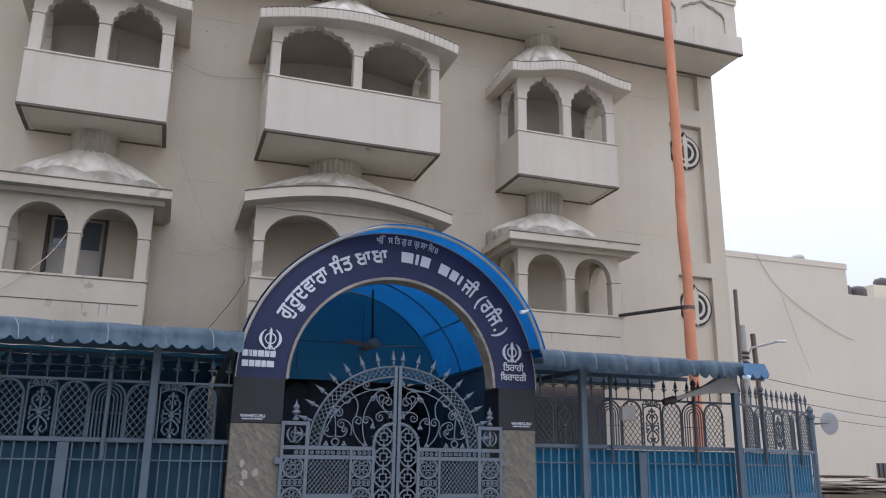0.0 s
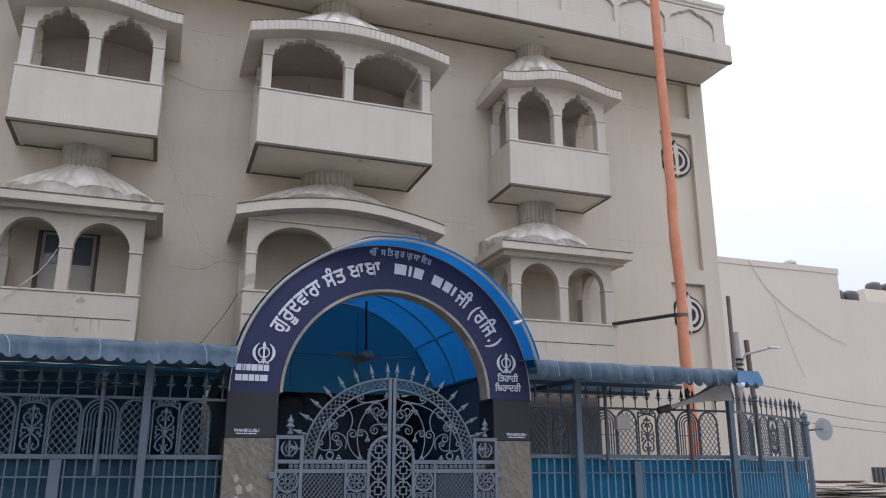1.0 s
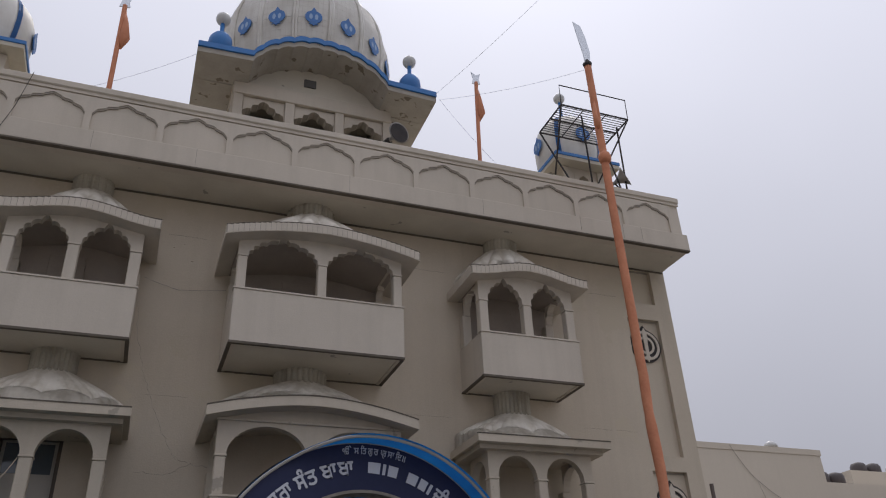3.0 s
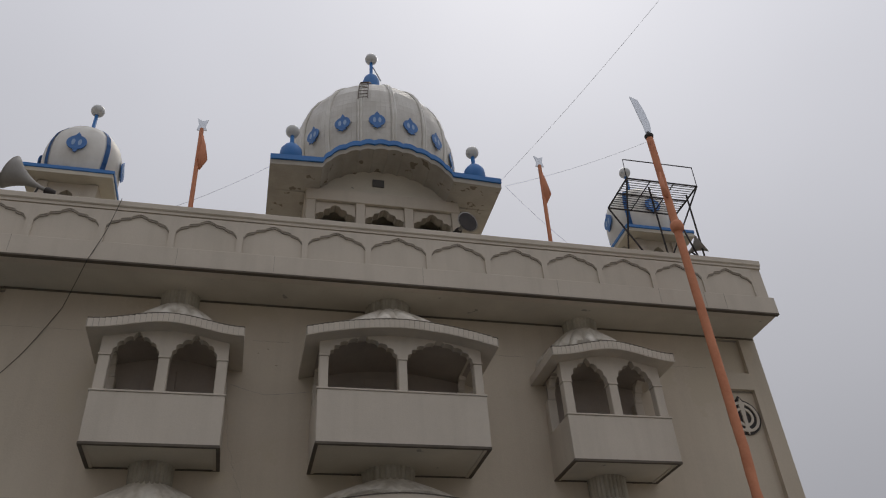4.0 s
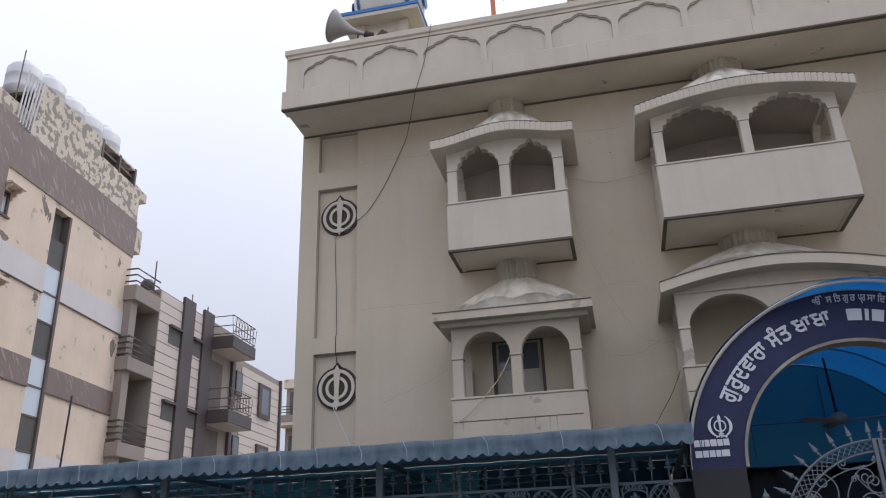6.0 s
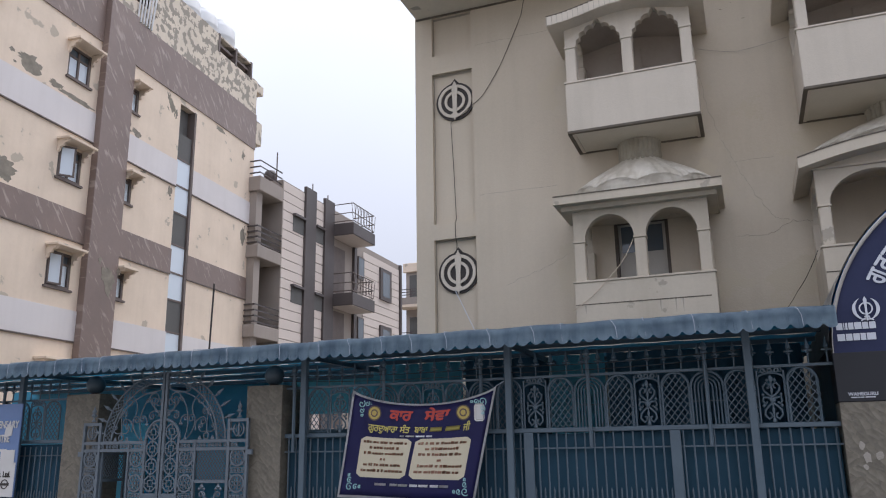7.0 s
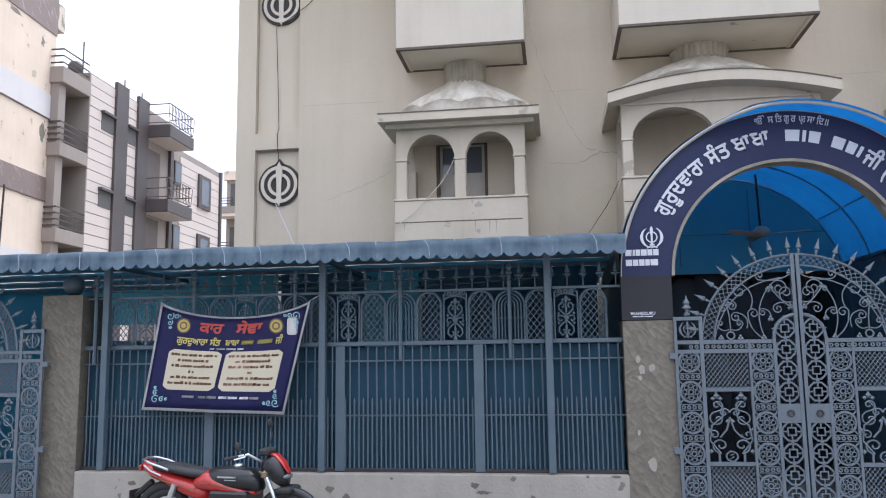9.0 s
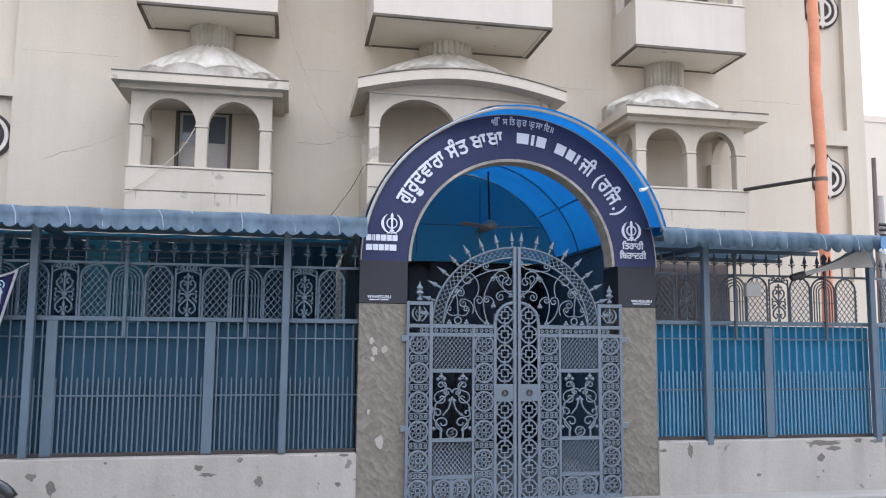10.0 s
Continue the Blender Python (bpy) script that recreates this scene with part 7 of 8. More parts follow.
for u0, u1 in ((0.595, 0.675), (0.70, 0.80)):
    cloth("name_bar", u0, u1, 0.668, 0.715, 0.014, "print_yellow", sheet, "", 8, 2)
for u0, u1 in ((0.40, 0.43), (0.44, 0.5), (0.51, 0.57), (0.58, 0.62)):
    cloth("small_bar", u0, u1, 0.61, 0.628, 0.014, "sign_white", sheet, "", 6, 1)
for u0, u1 in ((0.27, 0.36), (0.39, 0.445), (0.452, 0.52), (0.535, 0.59), (0.597, 0.66), (0.675, 0.73), (0.737, 0.80)):
    cloth("small_bar", u0, u1, 0.125, 0.147, 0.014, "sign_white", sheet, "", 8, 1)
for u in (0.185, 0.80):
    for r, m, l in ((0.08, "brown", 0.008), (0.066, "print_gold", 0.011), (0.042, "brown", 0.014), (0.026, "print_gold", 0.017)):
        c = sag(u, 0.845)
        bm = prism(bmesh.new(), [(c.x + r * math.cos(t), c.z + r * math.sin(t)) for t in (2 * math.pi * i / 24 for i in range(24))], c.y - l - 0.003, c.y - l)
        part("round_seal", bm, m, sheet)
for u, v, s, q in ((0.08, 0.91, 1, -1), (0.92, 0.91, -1, -1), (0.08, 0.10, 1, 1), (0.92, 0.10, -1, 1)):
    c = sag(u, v) + Vector((0, -0.010, 0))
    bm = bmesh.new()
    for dx, dz, r in ((0.0, 0.0, 0.045), (0.07, 0.0, 0.03), (0.0, 0.07, 0.03), (0.12, 0.0, 0.018), (0.0, 0.12, 0.018)):
        tube(bm, spiral((c.x + s * dx, c.y, c.z + q * dz), r, 1.2, math.pi / 4 * s, s * q, 14), 0.006, 4)
    part("corner_scroll", bm, "print_teal", sheet)
part("tie_rope", tube(bmesh.new(), [sag(1, 1), sag(1, 1) + Vector((0.06, 0.08, 0.05))], 0.005, 4), "seam", ban)
part("tie_rope", tube(bmesh.new(), [sag(0, 1), sag(0, 1) + Vector((-0.04, 0.1, 0.04))], 0.005, 4), "seam", ban)
bag = box(bmesh.new(), -2.60, -2.49, 8.0, 8.015, 1.92, 2.10, 0.02)
solid("polythene_bag", bag, "sign_dull", "crumpled white polythene bag stuck on the banner", "bag")

# ---- clinic board on the fence ----
sb = thing("clinic_signboard", (-10.0, 8.02, 1.7), "blue and white printed flex signboard with torn corner", "sign")
part("board", box(bmesh.new(), -11.4, -8.86, 8.0, 8.02, 1.13, 2.31, 0.004), "sign_blue", sb)
part("white_field", box(bmesh.new(), -11.39, -8.87, 7.994, 7.999, 1.135, 1.56), "sign_dull", sb)
write("sign_words", "CHARITABLE DISPENSARY", 0.13, (-9.46, 7.992, 2.0), "sign_dull", sb, 0, 0.004, 1.16)
write("sign_words", "DIAGNOSTIC CENTRE", 0.135, (-9.46, 7.992, 1.82), "sign_dull", sb, 0, 0.004, 0.88)
write("sign_words", "X-ray & Scan Clinic Pvt. Ltd.", 0.10, (-9.42, 7.988, 1.38), "iron", sb, 0, 0.002, 0.98)
for x, z, w, k, seed in ((-10.9, 1.70, 1.9, 9, 4), (-10.9, 1.62, 1.7, 8, 5), (-10.2, 2.17, 0.4, 3, 6)):
    bm = bmesh.new()
    bars(bm, x, 7.996, z, w, 0.03, k, seed)
    part("small_print", bm, "sign_dull", sb)
part("patch", box(bmesh.new(), -9.14, -8.90, 7.989, 7.995, 1.54, 1.72), "sign_dull", sb)
bm = prism(bmesh.new(), [(-9.12, 1.88), (-8.99, 1.90), (-8.98, 2.03), (-9.02, 2.01), (-9.06, 2.05), (-9.10, 2.0)], 7.99, 7.998)
part("paper_patch", bm, "sign_dull", sb)
bm = ring(bmesh.new(), 0.05, 0.06, 7.988, 7.994, (-9.02, 1.29), 20)
box(bm, -9.1, -8.94, 7.984, 7.99, 1.275, 1.305)
part("round_stamp", bm, "iron", sb)
bm = prism(bmesh.new(), [(-9.5, 1.14), (-9.1, 1.14), (-9.18, 1.02), (-9.22, 1.0)], 8.0, 8.012)
part("torn_corner", bm, "sign_dull", sb)

# ---- motorcycle ----
mc = thing("motorcycle", (-2.65, 6.6, 0), "red and black commuter motorcycle parked on its side stand", "motorcycle")
MY = 6.6
WX = (-3.27, -1.99)


def wheel(x):
    w = part("wheel", tube(bmesh.new(), [(x + 0.262 * math.cos(t), MY, 0.304 + 0.262 * math.sin(t)) for t in (2 * math.pi * i / 36 for i in range(36))], 0.042, 10, True), "black", mc, "black road tyre", True)
    part("rim", tube(bmesh.new(), [(x + 0.215 * math.cos(t), MY, 0.304 + 0.215 * math.sin(t)) for t in (2 * math.pi * i / 36 for i in range(36))], 0.018, 8, True), "steel", w, "chrome rim", True)
    part("hub", tube(bmesh.new(), [(x, MY - 0.06, 0.304), (x, MY + 0.06, 0.304)], 0.06, 16), "steel", w)
    bm = bmesh.new()
    for i in range(18):
        t = 2 * math.pi * i / 18
        tube(bm, [(x + 0.05 * math.cos(t), MY - 0.03 * (-1) ** i, 0.304 + 0.05 * math.sin(t)), (x + 0.22 * math.cos(t + 0.3), MY, 0.304 + 0.21 * math.sin(t + 0.3))], 0.0035, 4)
    part("spokes", bm, "steel", w)


for x in WX:
    wheel(x)


def blob(name, secs, material, label="", parent=mc, n=14):
    """A body skinned over sections (x, z, half width, half height)."""
    bm = bmesh.new()
    rings = []
    for x, z, w, h in secs:
        rings.append([bm.verts.new((x, MY + w * math.cos(t) * abs(math.cos(t)) ** -0.25 if abs(math.cos(t)) > 1e-6 else MY, z + h * math.sin(t))) for t in (2 * math.pi * j / n + 0.01 for j in range(n))])
    for a, b in zip(rings, rings[1:]):
        for j in range(n):
            bm.faces.new((a[j], a[(j + 1) % n], b[(j + 1) % n], b[j]))
    bm.faces.new(rings[0])
    bm.faces.new(rings[-1])
    return part(name, bm, material, parent, label, True)


tank_part = blob("fuel_tank", [(-2.92, 0.67, 0.05, 0.06), (-2.84, 0.685, 0.10, 0.10), (-2.72, 0.70, 0.135, 0.125), (-2.54, 0.705, 0.145, 0.125), (-2.38, 0.695, 0.13, 0.11), (-2.29, 0.67, 0.08, 0.07), (-2.25, 0.65, 0.03, 0.03)], "gloss", "glossy black tank with red lower flanks")
blob("tank_flank", [(-3.0, 0.64, 0.07, 0.03), (-2.91, 0.67, 0.118, 0.085), (-2.81, 0.69, 0.142, 0.105), (-2.70, 0.665, 0.153, 0.085), (-2.58, 0.635, 0.152, 0.06), (-2.44, 0.61, 0.14, 0.04), (-2.32, 0.60, 0.08, 0.025)], "red", "red lower tank flank")
for s in (-1, 1):
    part("flank_line", tube(bmesh.new(), [(-2.93, MY + s * 0.115, 0.62), (-2.84, MY + s * 0.147, 0.675), (-2.74, MY + s * 0.156, 0.69), (-2.62, MY + s * 0.160, 0.665), (-2.46, MY + s * 0.150, 0.625)], 0.004, 4), "brass", tank_part)
    bm = bmesh.new()
    bars(bm, -2.66, MY + s * 0.146, 0.735, 0.20, 0.014, 3, 8)
    bars(bm, -2.58, MY + s * 0.148, 0.712, 0.12, 0.007, 2, 8)
    part("tank_mark", bm, "steel", tank_part)
for s in (-1, 1):
    part("cowl_stripe", tube(bmesh.new(), [(-3.46, MY + s * 0.108, 0.765), (-3.25, MY + s * 0.133, 0.69), (-3.05, MY + s * 0.134, 0.645), (-2.92, MY + s * 0.130, 0.60)], 0.005, 4), "brass", tank_part)
    part("cowl_flash", tube(bmesh.new(), [(-3.50, MY + s * 0.085, 0.82), (-3.40, MY + s * 0.122, 0.775), (-3.28, MY + s * 0.128, 0.735)], 0.009, 5), "sign_dull", tank_part)
    part("lower_cover", box(bmesh.new(), -3.02, -2.74, MY + s * 0.105 - 0.015, MY + s * 0.105 + 0.015, 0.40, 0.53, 0.012), "gloss", tank_part)
part("filler_cap", lathe(bmesh.new(), [(0.045, 0.815), (0.045, 0.84), (0.03, 0.85), (0.01, 0.85)], (-2.52, MY, 0), 16), "steel", mc, "chrome filler cap", True)
part("instrument_cluster", box(bmesh.new(), -2.27, -2.17, MY - 0.09, MY + 0.09, 0.93, 1.0, 0.02), "black", mc, "black instrument cluster")
part("lamp_bracket", box(bmesh.new(), -2.06, -1.93, MY - 0.13, MY + 0.13, 0.60, 0.66, 0.02), "black", mc)
part("number_plate", box(bmesh.new(), -3.66, -3.65, MY - 0.09, MY + 0.09, 0.44, 0.58, 0.004), "iron", mc, "blank dark number plate")
part("plate_arm", tube(bmesh.new(), [(-3.46, MY, 0.66), (-3.645, MY, 0.52)], 0.03, 6), "black", mc)
part("side_box", box(bmesh.new(), -2.74, -2.34, MY - 0.17, MY + 0.17, 0.50, 0.615, 0.02), "gloss", mc, "black engine side cover")
blob("seat", [(-3.43, 0.80, 0.06, 0.03), (-3.38, 0.805, 0.11, 0.045), (-3.2, 0.795, 0.125, 0.05), (-3.0, 0.765, 0.125, 0.05), (-2.86, 0.75, 0.10, 0.045), (-2.80, 0.75, 0.06, 0.03)], "seat", "long black dual seat")
blob("tail_cowl", [(-3.56, 0.82, 0.03, 0.025), (-3.52, 0.81, 0.07, 0.05), (-3.42, 0.755, 0.115, 0.055), (-3.25, 0.70, 0.125, 0.055), (-3.05, 0.63, 0.125, 0.085), (-2.90, 0.585, 0.12, 0.09), (-2.80, 0.56, 0.07, 0.06)], "red", "red tail and side cowl")
part("grab_rail", tube(bmesh.new(), [(-3.2, MY - 0.13, 0.79), (-3.40, MY - 0.135, 0.85), (-3.50, MY - 0.10, 0.875), (-3.53, MY, 0.88), (-3.50, MY + 0.10, 0.875), (-3.40, MY + 0.135, 0.85), (-3.2, MY + 0.13, 0.79)], 0.012, 7), "steel", mc, "chrome grab rail", True)
part("tail_lamp", box(bmesh.new(), -3.585, -3.555, MY - 0.06, MY + 0.06, 0.76, 0.82, 0.01), "red", mc)
blob("engine", [(-2.86, 0.40, 0.06, 0.08), (-2.80, 0.42, 0.13, 0.13), (-2.66, 0.42, 0.15, 0.14), (-2.52, 0.44, 0.13, 0.13), (-2.44, 0.47, 0.07, 0.09)], "iron", "dark finned engine")
bm = bmesh.new()
for i in range(7):
    box(bm, -2.64, -2.48, MY - 0.10, MY + 0.10, 0.50 + 0.022 * i, 0.51 + 0.022 * i)
part("cylinder_fins", bm, "steel", mc)
for s in (-1, 1):
    part("fork_leg", tube(bmesh.new(), [(-1.99, MY + s * 0.085, 0.315), (-2.20, MY + s * 0.085, 0.80)], 0.02, 8), "steel", mc, "chrome fork leg", True)
    part("shock_absorber", tube(bmesh.new(), [(-3.25, MY + s * 0.13, 0.34), (-3.12, MY + s * 0.13, 0.66)], 0.03, 8), "steel", mc)
    bar = part("handlebar", tube(bmesh.new(), [(-2.22, MY, 0.87), (-2.24, MY + s * 0.10, 0.89), (-2.31, MY + s * 0.20, 0.96), (-2.44, MY + s * 0.32, 0.935)], 0.013, 7), "steel", mc, "chrome handlebar", True)
    part("grip", tube(bmesh.new(), [(-2.375, MY + s * 0.27, 0.945), (-2.46, MY + s * 0.37, 0.93)], 0.018, 8), "black", bar)
    part("lever", tube(bmesh.new(), [(-2.31, MY + s * 0.25, 0.945), (-2.36, MY + s * 0.36, 0.93)], 0.007, 5), "steel", bar)
    mir = part("mirror_stalk", tube(bmesh.new(), [(-2.33, MY + s * 0.22, 0.95), (-2.32, MY + s * 0.27, 1.05 + s * 0.04), (-2.35, MY + s * 0.29, 1.09 + s * 0.07)], 0.007, 5), "black", mc)
    bm = lathe(bmesh.new(), [(0.01, -0.012), (0.042, -0.006), (0.046, 0.0), (0.042, 0.008)], (0, 0, 0), 16, 1.0, 0.7)
    bm.transform(Matrix.Translation((-2.36, MY + s * 0.30, 1.12 + s * 0.08)) @ Matrix.Rotation(radians(75), 4, "Y") @ Matrix.Rotation(radians(20), 4, "X"))
    part("mirror", bm, "black", mir, "black oval mirror", True)
    part("indicator", lathe(bmesh.new(), [(0.01, -0.03), (0.03, -0.02), (0.03, 0.02), (0.01, 0.03)], (-2.16, MY + s * 0.17, 0.78), 10), "brass", mc)
blob("headlamp_fairing", [(-2.25, 0.83, 0.07, 0.06), (-2.19, 0.835, 0.105, 0.10), (-2.12, 0.81, 0.115, 0.13), (-2.06, 0.765, 0.105, 0.115), (-2.01, 0.72, 0.06, 0.06)], "gloss", "black headlamp fairing")
blob("fairing_flash", [(-2.19, 0.94, 0.04, 0.014), (-2.12, 0.935, 0.055, 0.020), (-2.045, 0.865, 0.055, 0.026), (-1.99, 0.78, 0.03, 0.02)], "red", "red cowl flash")
part("headlamp", lathe(bmesh.new(), [(0.02, -0.02), (0.075, 0), (0.07, 0.02), (0.02, 0.03)], (-2.01, MY, 0.74), 18, 0.5, 1.0), "pane", mc, "clear headlamp glass", True)
part("front_mudguard", tube(bmesh.new(), [(-1.99 + 0.325 * math.cos(t), MY, 0.29 + 0.325 * math.sin(t)) for t in (radians(35 + 10 * i) for i in range(12))], 0.045, 8), "gloss", mc, "black mudguard", True)
part("rear_mudguard", tube(bmesh.new(), [(-3.27 + 0.325 * math.cos(t), MY, 0.304 + 0.325 * math.sin(t)) for t in (radians(70 + 11 * i) for i in range(12))], 0.05, 8), "black", mc, "", True)
part("exhaust", tube(bmesh.new(), [(-2.50, MY - 0.08, 0.50), (-2.40, MY - 0.12, 0.30), (-2.6, MY - 0.15, 0.22), (-3.0, MY - 0.17, 0.26), (-3.5, MY - 0.17, 0.36)], [0.02, 0.022, 0.025, 0.045, 0.05], 10), "steel", mc, "chrome exhaust", True)
part("side_stand", tube(bmesh.new(), [(-2.75, MY - 0.08, 0.30), (-2.70, MY - 0.26, 0.02)], 0.012, 6), "iron", mc)
part("frame_tube", tube(bmesh.new(), [(-2.25, MY, 0.78), (-2.45, MY, 0.45), (-2.8, MY, 0.28), (-3.1, MY, 0.45), (-3.3, MY, 0.72)], 0.022, 7), "black", mc)

mc.matrix_basis = pose(-2.72, 6.82, 0, 0, 0, -8) @ Matrix.Scale(0.92, 4)

# ---- the neighbouring flats ----
LA = 95.5
flats = thing("flats", (-17, 19, 0), "cream flats with flaking paint, brown stone bands and small shaded windows", "building", turn=LA)
U0, U1 = -14.0, 6.1
WIN = []
for z in (5.9, 8.85, 11.8, 2.95):
    WIN += [(-3.95, -3.05, z, z + 0.96, "big"), (-1.30, -0.85, z + 0.1, z + 0.9, "slim"), (-7.45, -6.5, z + 0.05, z + 1.0, "big"), (-11.8, -10.8, z, z + 1.0, "big")]
strip_holes = [(1.34, 2.28, 0.5, 13.25)]
bm = holed_wall(bmesh.new(), U0, U1 + 0.35, 0, 13.45, 0, 0.3, [w[:4] for w in WIN] + strip_holes)
part("wall", bm, "cream", flats, "flaking cream-painted wall")
bm = holed_wall(bmesh.new(), -0.3, U1 + 0.35, 14.9, 17.02, 0.002, 0.3, [(3.46, 5.95, 16.35, 16.95), (5.95, U1 + 0.35, 16.45, 17.02)])
part("roof_parapet", bm, "flaked", flats, "badly flaking cream parapet")
part("low_parapet", box(bmesh.new(), U0, -0.3, 0.002, 0.3, 14.9, 15.6), "flaked", flats)
for i in range(6):
    part("white_pipe", tube(bmesh.new(), [(-1.3 + 0.14 * i, -0.05, 14.96), (-1.15 + 0.16 * i, -0.05, 16.9)], 0.03, 6), "tank", flats)
for u in (3.46, 4.7, 5.9):
    part("shelter_post", box(bmesh.new(), u - 0.06, u + 0.06, -0.02, 0.25, 16.3, 17.05), "frame", flats)
part("wall_back", box(bmesh.new(), U0, U1, 0.9, 9.0, 0, 15.9), "cream", flats)
part("end_wall", box(bmesh.new(), U1 + 0.1, U1 + 0.35, 0.3, 9.0, 0, 16.4), "cream", flats)
part("roof", box(bmesh.new(), U0, U1, 0.3, 9.0, 15.6, 15.9), "cream", flats)
# projecting ledges at the far corner
for z in (6.9, 9.95, 13.8, 16.05):
    part("ledge", box(bmesh.new(), U1 + 0.35, U1 + 0.95, 0.03, 3.0, z, z + 1.0 if z < 15 else z + 0.4, 0.02), "flaked", flats)
for z0, z1, m, nm in ((4.57, 5.38, "lilac", "pale_band"), (7.28, 8.10, "marble", "stone_band"), (10.27, 11.15, "lilac", "pale_band"), (13.45, 14.95, "marble", "stone_band")):
    for a, b in ((U0, -2.71), (-1.41, 1.34), (2.28, U1 + 0.35)) if z1 < 13.3 else ((U0, -2.71), (-1.41, U1 + 0.35)):
        part(nm, box(bmesh.new(), a, b, -0.035, 0.002, z0, z1), m, flats)
for z in (4.57, 7.28, 10.27):
    for a, b in ((U0, -2.71), (-1.41, 1.34), (2.28, U1 + 0.35)):
        part("drip_line", box(bmesh.new(), a, b, -0.05, 0.001, z - 0.035, z - 0.002), "frame", flats)


def peel(u, z, w, h, seed, v=-0.004, lean=0.0):
    """A ragged patch where the paint has come off, with a few specks round it."""
    rnd = random.Random(seed)
    bm = bmesh.new()
    for k in range(4):
        f = 1.0 if k == 0 else rnd.uniform(0.10, 0.28)
        cu, cz = (u, z) if k == 0 else (u + w * rnd.uniform(-1.3, 1.3), z + h * rnd.uniform(-1.0, 1.2))
        rad = [rnd.uniform(0.75, 1.0)]
        for i in range(43):
            rad.append(max(0.4, min(1.15, rad[-1] + rnd.uniform(-0.22, 0.22))))
        pts = []
        for i, r in enumerate(rad):
            t = 2 * math.pi * i / len(rad)
            x, y = f * w * r * math.cos(t), f * h * r * math.sin(t)
            pts.append((cu + x + lean * y, cz + y))
        prism(bm, pts, v - 0.0 - 0.0005 * k, 0.001 if v > -0.1 else v + 0.006)
    return part("peeled_patch", bm, "peeled", flats, "grey patch where the paint has peeled")


for i, row in enumerate(((-5.85, 8.50, 0.62, 0.34), (-6.35, 8.42, 0.30, 0.26), (-5.35, 11.58, 0.55, 0.32), (-3.55, 11.27, 0.75, 0.09), (-4.35, 11.36, 0.35, 0.16), (-0.88, 11.34, 0.26, 0.17), (-1.24, 11.42, 0.12, 0.18), (0.80, 13.05, 0.16, 0.36, -0.55), (1.12, 12.72, 0.10, 0.22), (5.60, 12.92, 0.16, 0.22), (5.85, 9.75, 0.16, 0.40), (3.9, 13.30, 0.32, 0.07), (-0.35, 10.20, 0.16, 0.05), (1.05, 9.95, 0.14, 0.20), (-7.9, 11.5, 0.5, 0.22), (-8.2, 8.5, 0.4, 0.25))):
    peel(*row[:4], 40 + i, -0.004, row[4] if len(row) > 4 else 0.0)
part("stone_pier", box(bmesh.new(), -2.70, -1.42, -0.22, 0.002, 0, 14.95, 0.01), "marble", flats, "brown veined stone pier")
for u0, u1, z0, z1, k in WIN:
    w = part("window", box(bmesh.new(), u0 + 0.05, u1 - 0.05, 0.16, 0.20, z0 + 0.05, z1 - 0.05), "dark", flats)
    bm = bmesh.new()
    box(bm, u0, u0 + 0.07, 0.02, 0.16, z0, z1)
    box(bm, u1 - 0.07, u1, 0.02, 0.16, z0, z1)
    box(bm, u0 + 0.07, u1 - 0.07, 0.02, 0.16, z1 - 0.07, z1)
    box(bm, u0 + 0.07, u1 - 0.07, 0.02, 0.16, z0, z0 + 0.07)
    box(bm, u0 + 0.07, u1 - 0.07, 0.05, 0.13, z0 + 0.64, z0 + 0.70)
    if k == "big":
        box(bm, (u0 + u1) / 2 - 0.035, (u0 + u1) / 2 + 0.035, 0.04, 0.14, z0 + 0.07, z1 - 0.07)
    part("window_frame", bm, "frame", w)
    mid = (u0 + u1) / 2
    for a, b in ((u0 + 0.07, mid - 0.035), (mid + 0.035, u1 - 0.07)) if k == "big" else ((u0 + 0.07, u1 - 0.07),):
        # pale lower panes: the sky's bright reflection is put into their colour
        part("pane", box(bmesh.new(), a, b, 0.08, 0.09, z0 + 0.07, z0 + 0.64), "milk", w)
        part("pane", box(bmesh.new(), a, b, 0.08, 0.09, z0 + 0.70, z1 - 0.07), "pane", w)
    shade = part("window_shade", box(bmesh.new(), u0 - 0.12, u1 + 0.12, -0.42, 0.0, z1 + 0.06, z1 + 0.13, 0.01), "cream", w, "projecting concrete shade")
    for u in (u0 - 0.02, u1 + 0.02):
        part("corbel", prism(bmesh.new(), [(-0.38, z1 + 0.06), (0.0, z1 + 0.06), (0.0, z1 - 0.28), (-0.06, z1 - 0.24), (-0.08, z1 - 0.14), (-0.18, z1 - 0.12), (-0.2, z1 - 0.04), (-0.32, z1 - 0.02)], u - 0.035, u + 0.035, lambda y, x, z: (x, y, z)), "cream", shade)
    part("sill", box(bmesh.new(), u0 - 0.06, u1 + 0.06, -0.06, 0.02, z0 - 0.06, z0), "frame", w)
# a casement left ajar
for z in (8.85, 5.9):
    bm = bmesh.new()
    for p, q, c, d in ((0.0, 0.05, 0.0, 0.86), (0.37, 0.42, 0.0, 0.86), (0.05, 0.37, 0.0, 0.05), (0.05, 0.37, 0.81, 0.86)):
        box(bm, p, q, -0.02, 0.02, c, d)
    bm.transform(Matrix.Translation((-3.89, 0.02, z + 0.05)) @ Matrix.Rotation(radians(-38 if z > 8 else -16), 4, "Z"))
    sash = part("open_casement", bm, "frame", flats, "casement left ajar")
    bm = box(bmesh.new(), 0.05, 0.37, -0.004, 0.004, 0.05, 0.81)
    bm.transform(Matrix.Translation((-3.89, 0.02, z + 0.05)) @ Matrix.Rotation(radians(-38 if z > 8 else -16), 4, "Z"))
    part("pane", bm, "milk", sash)
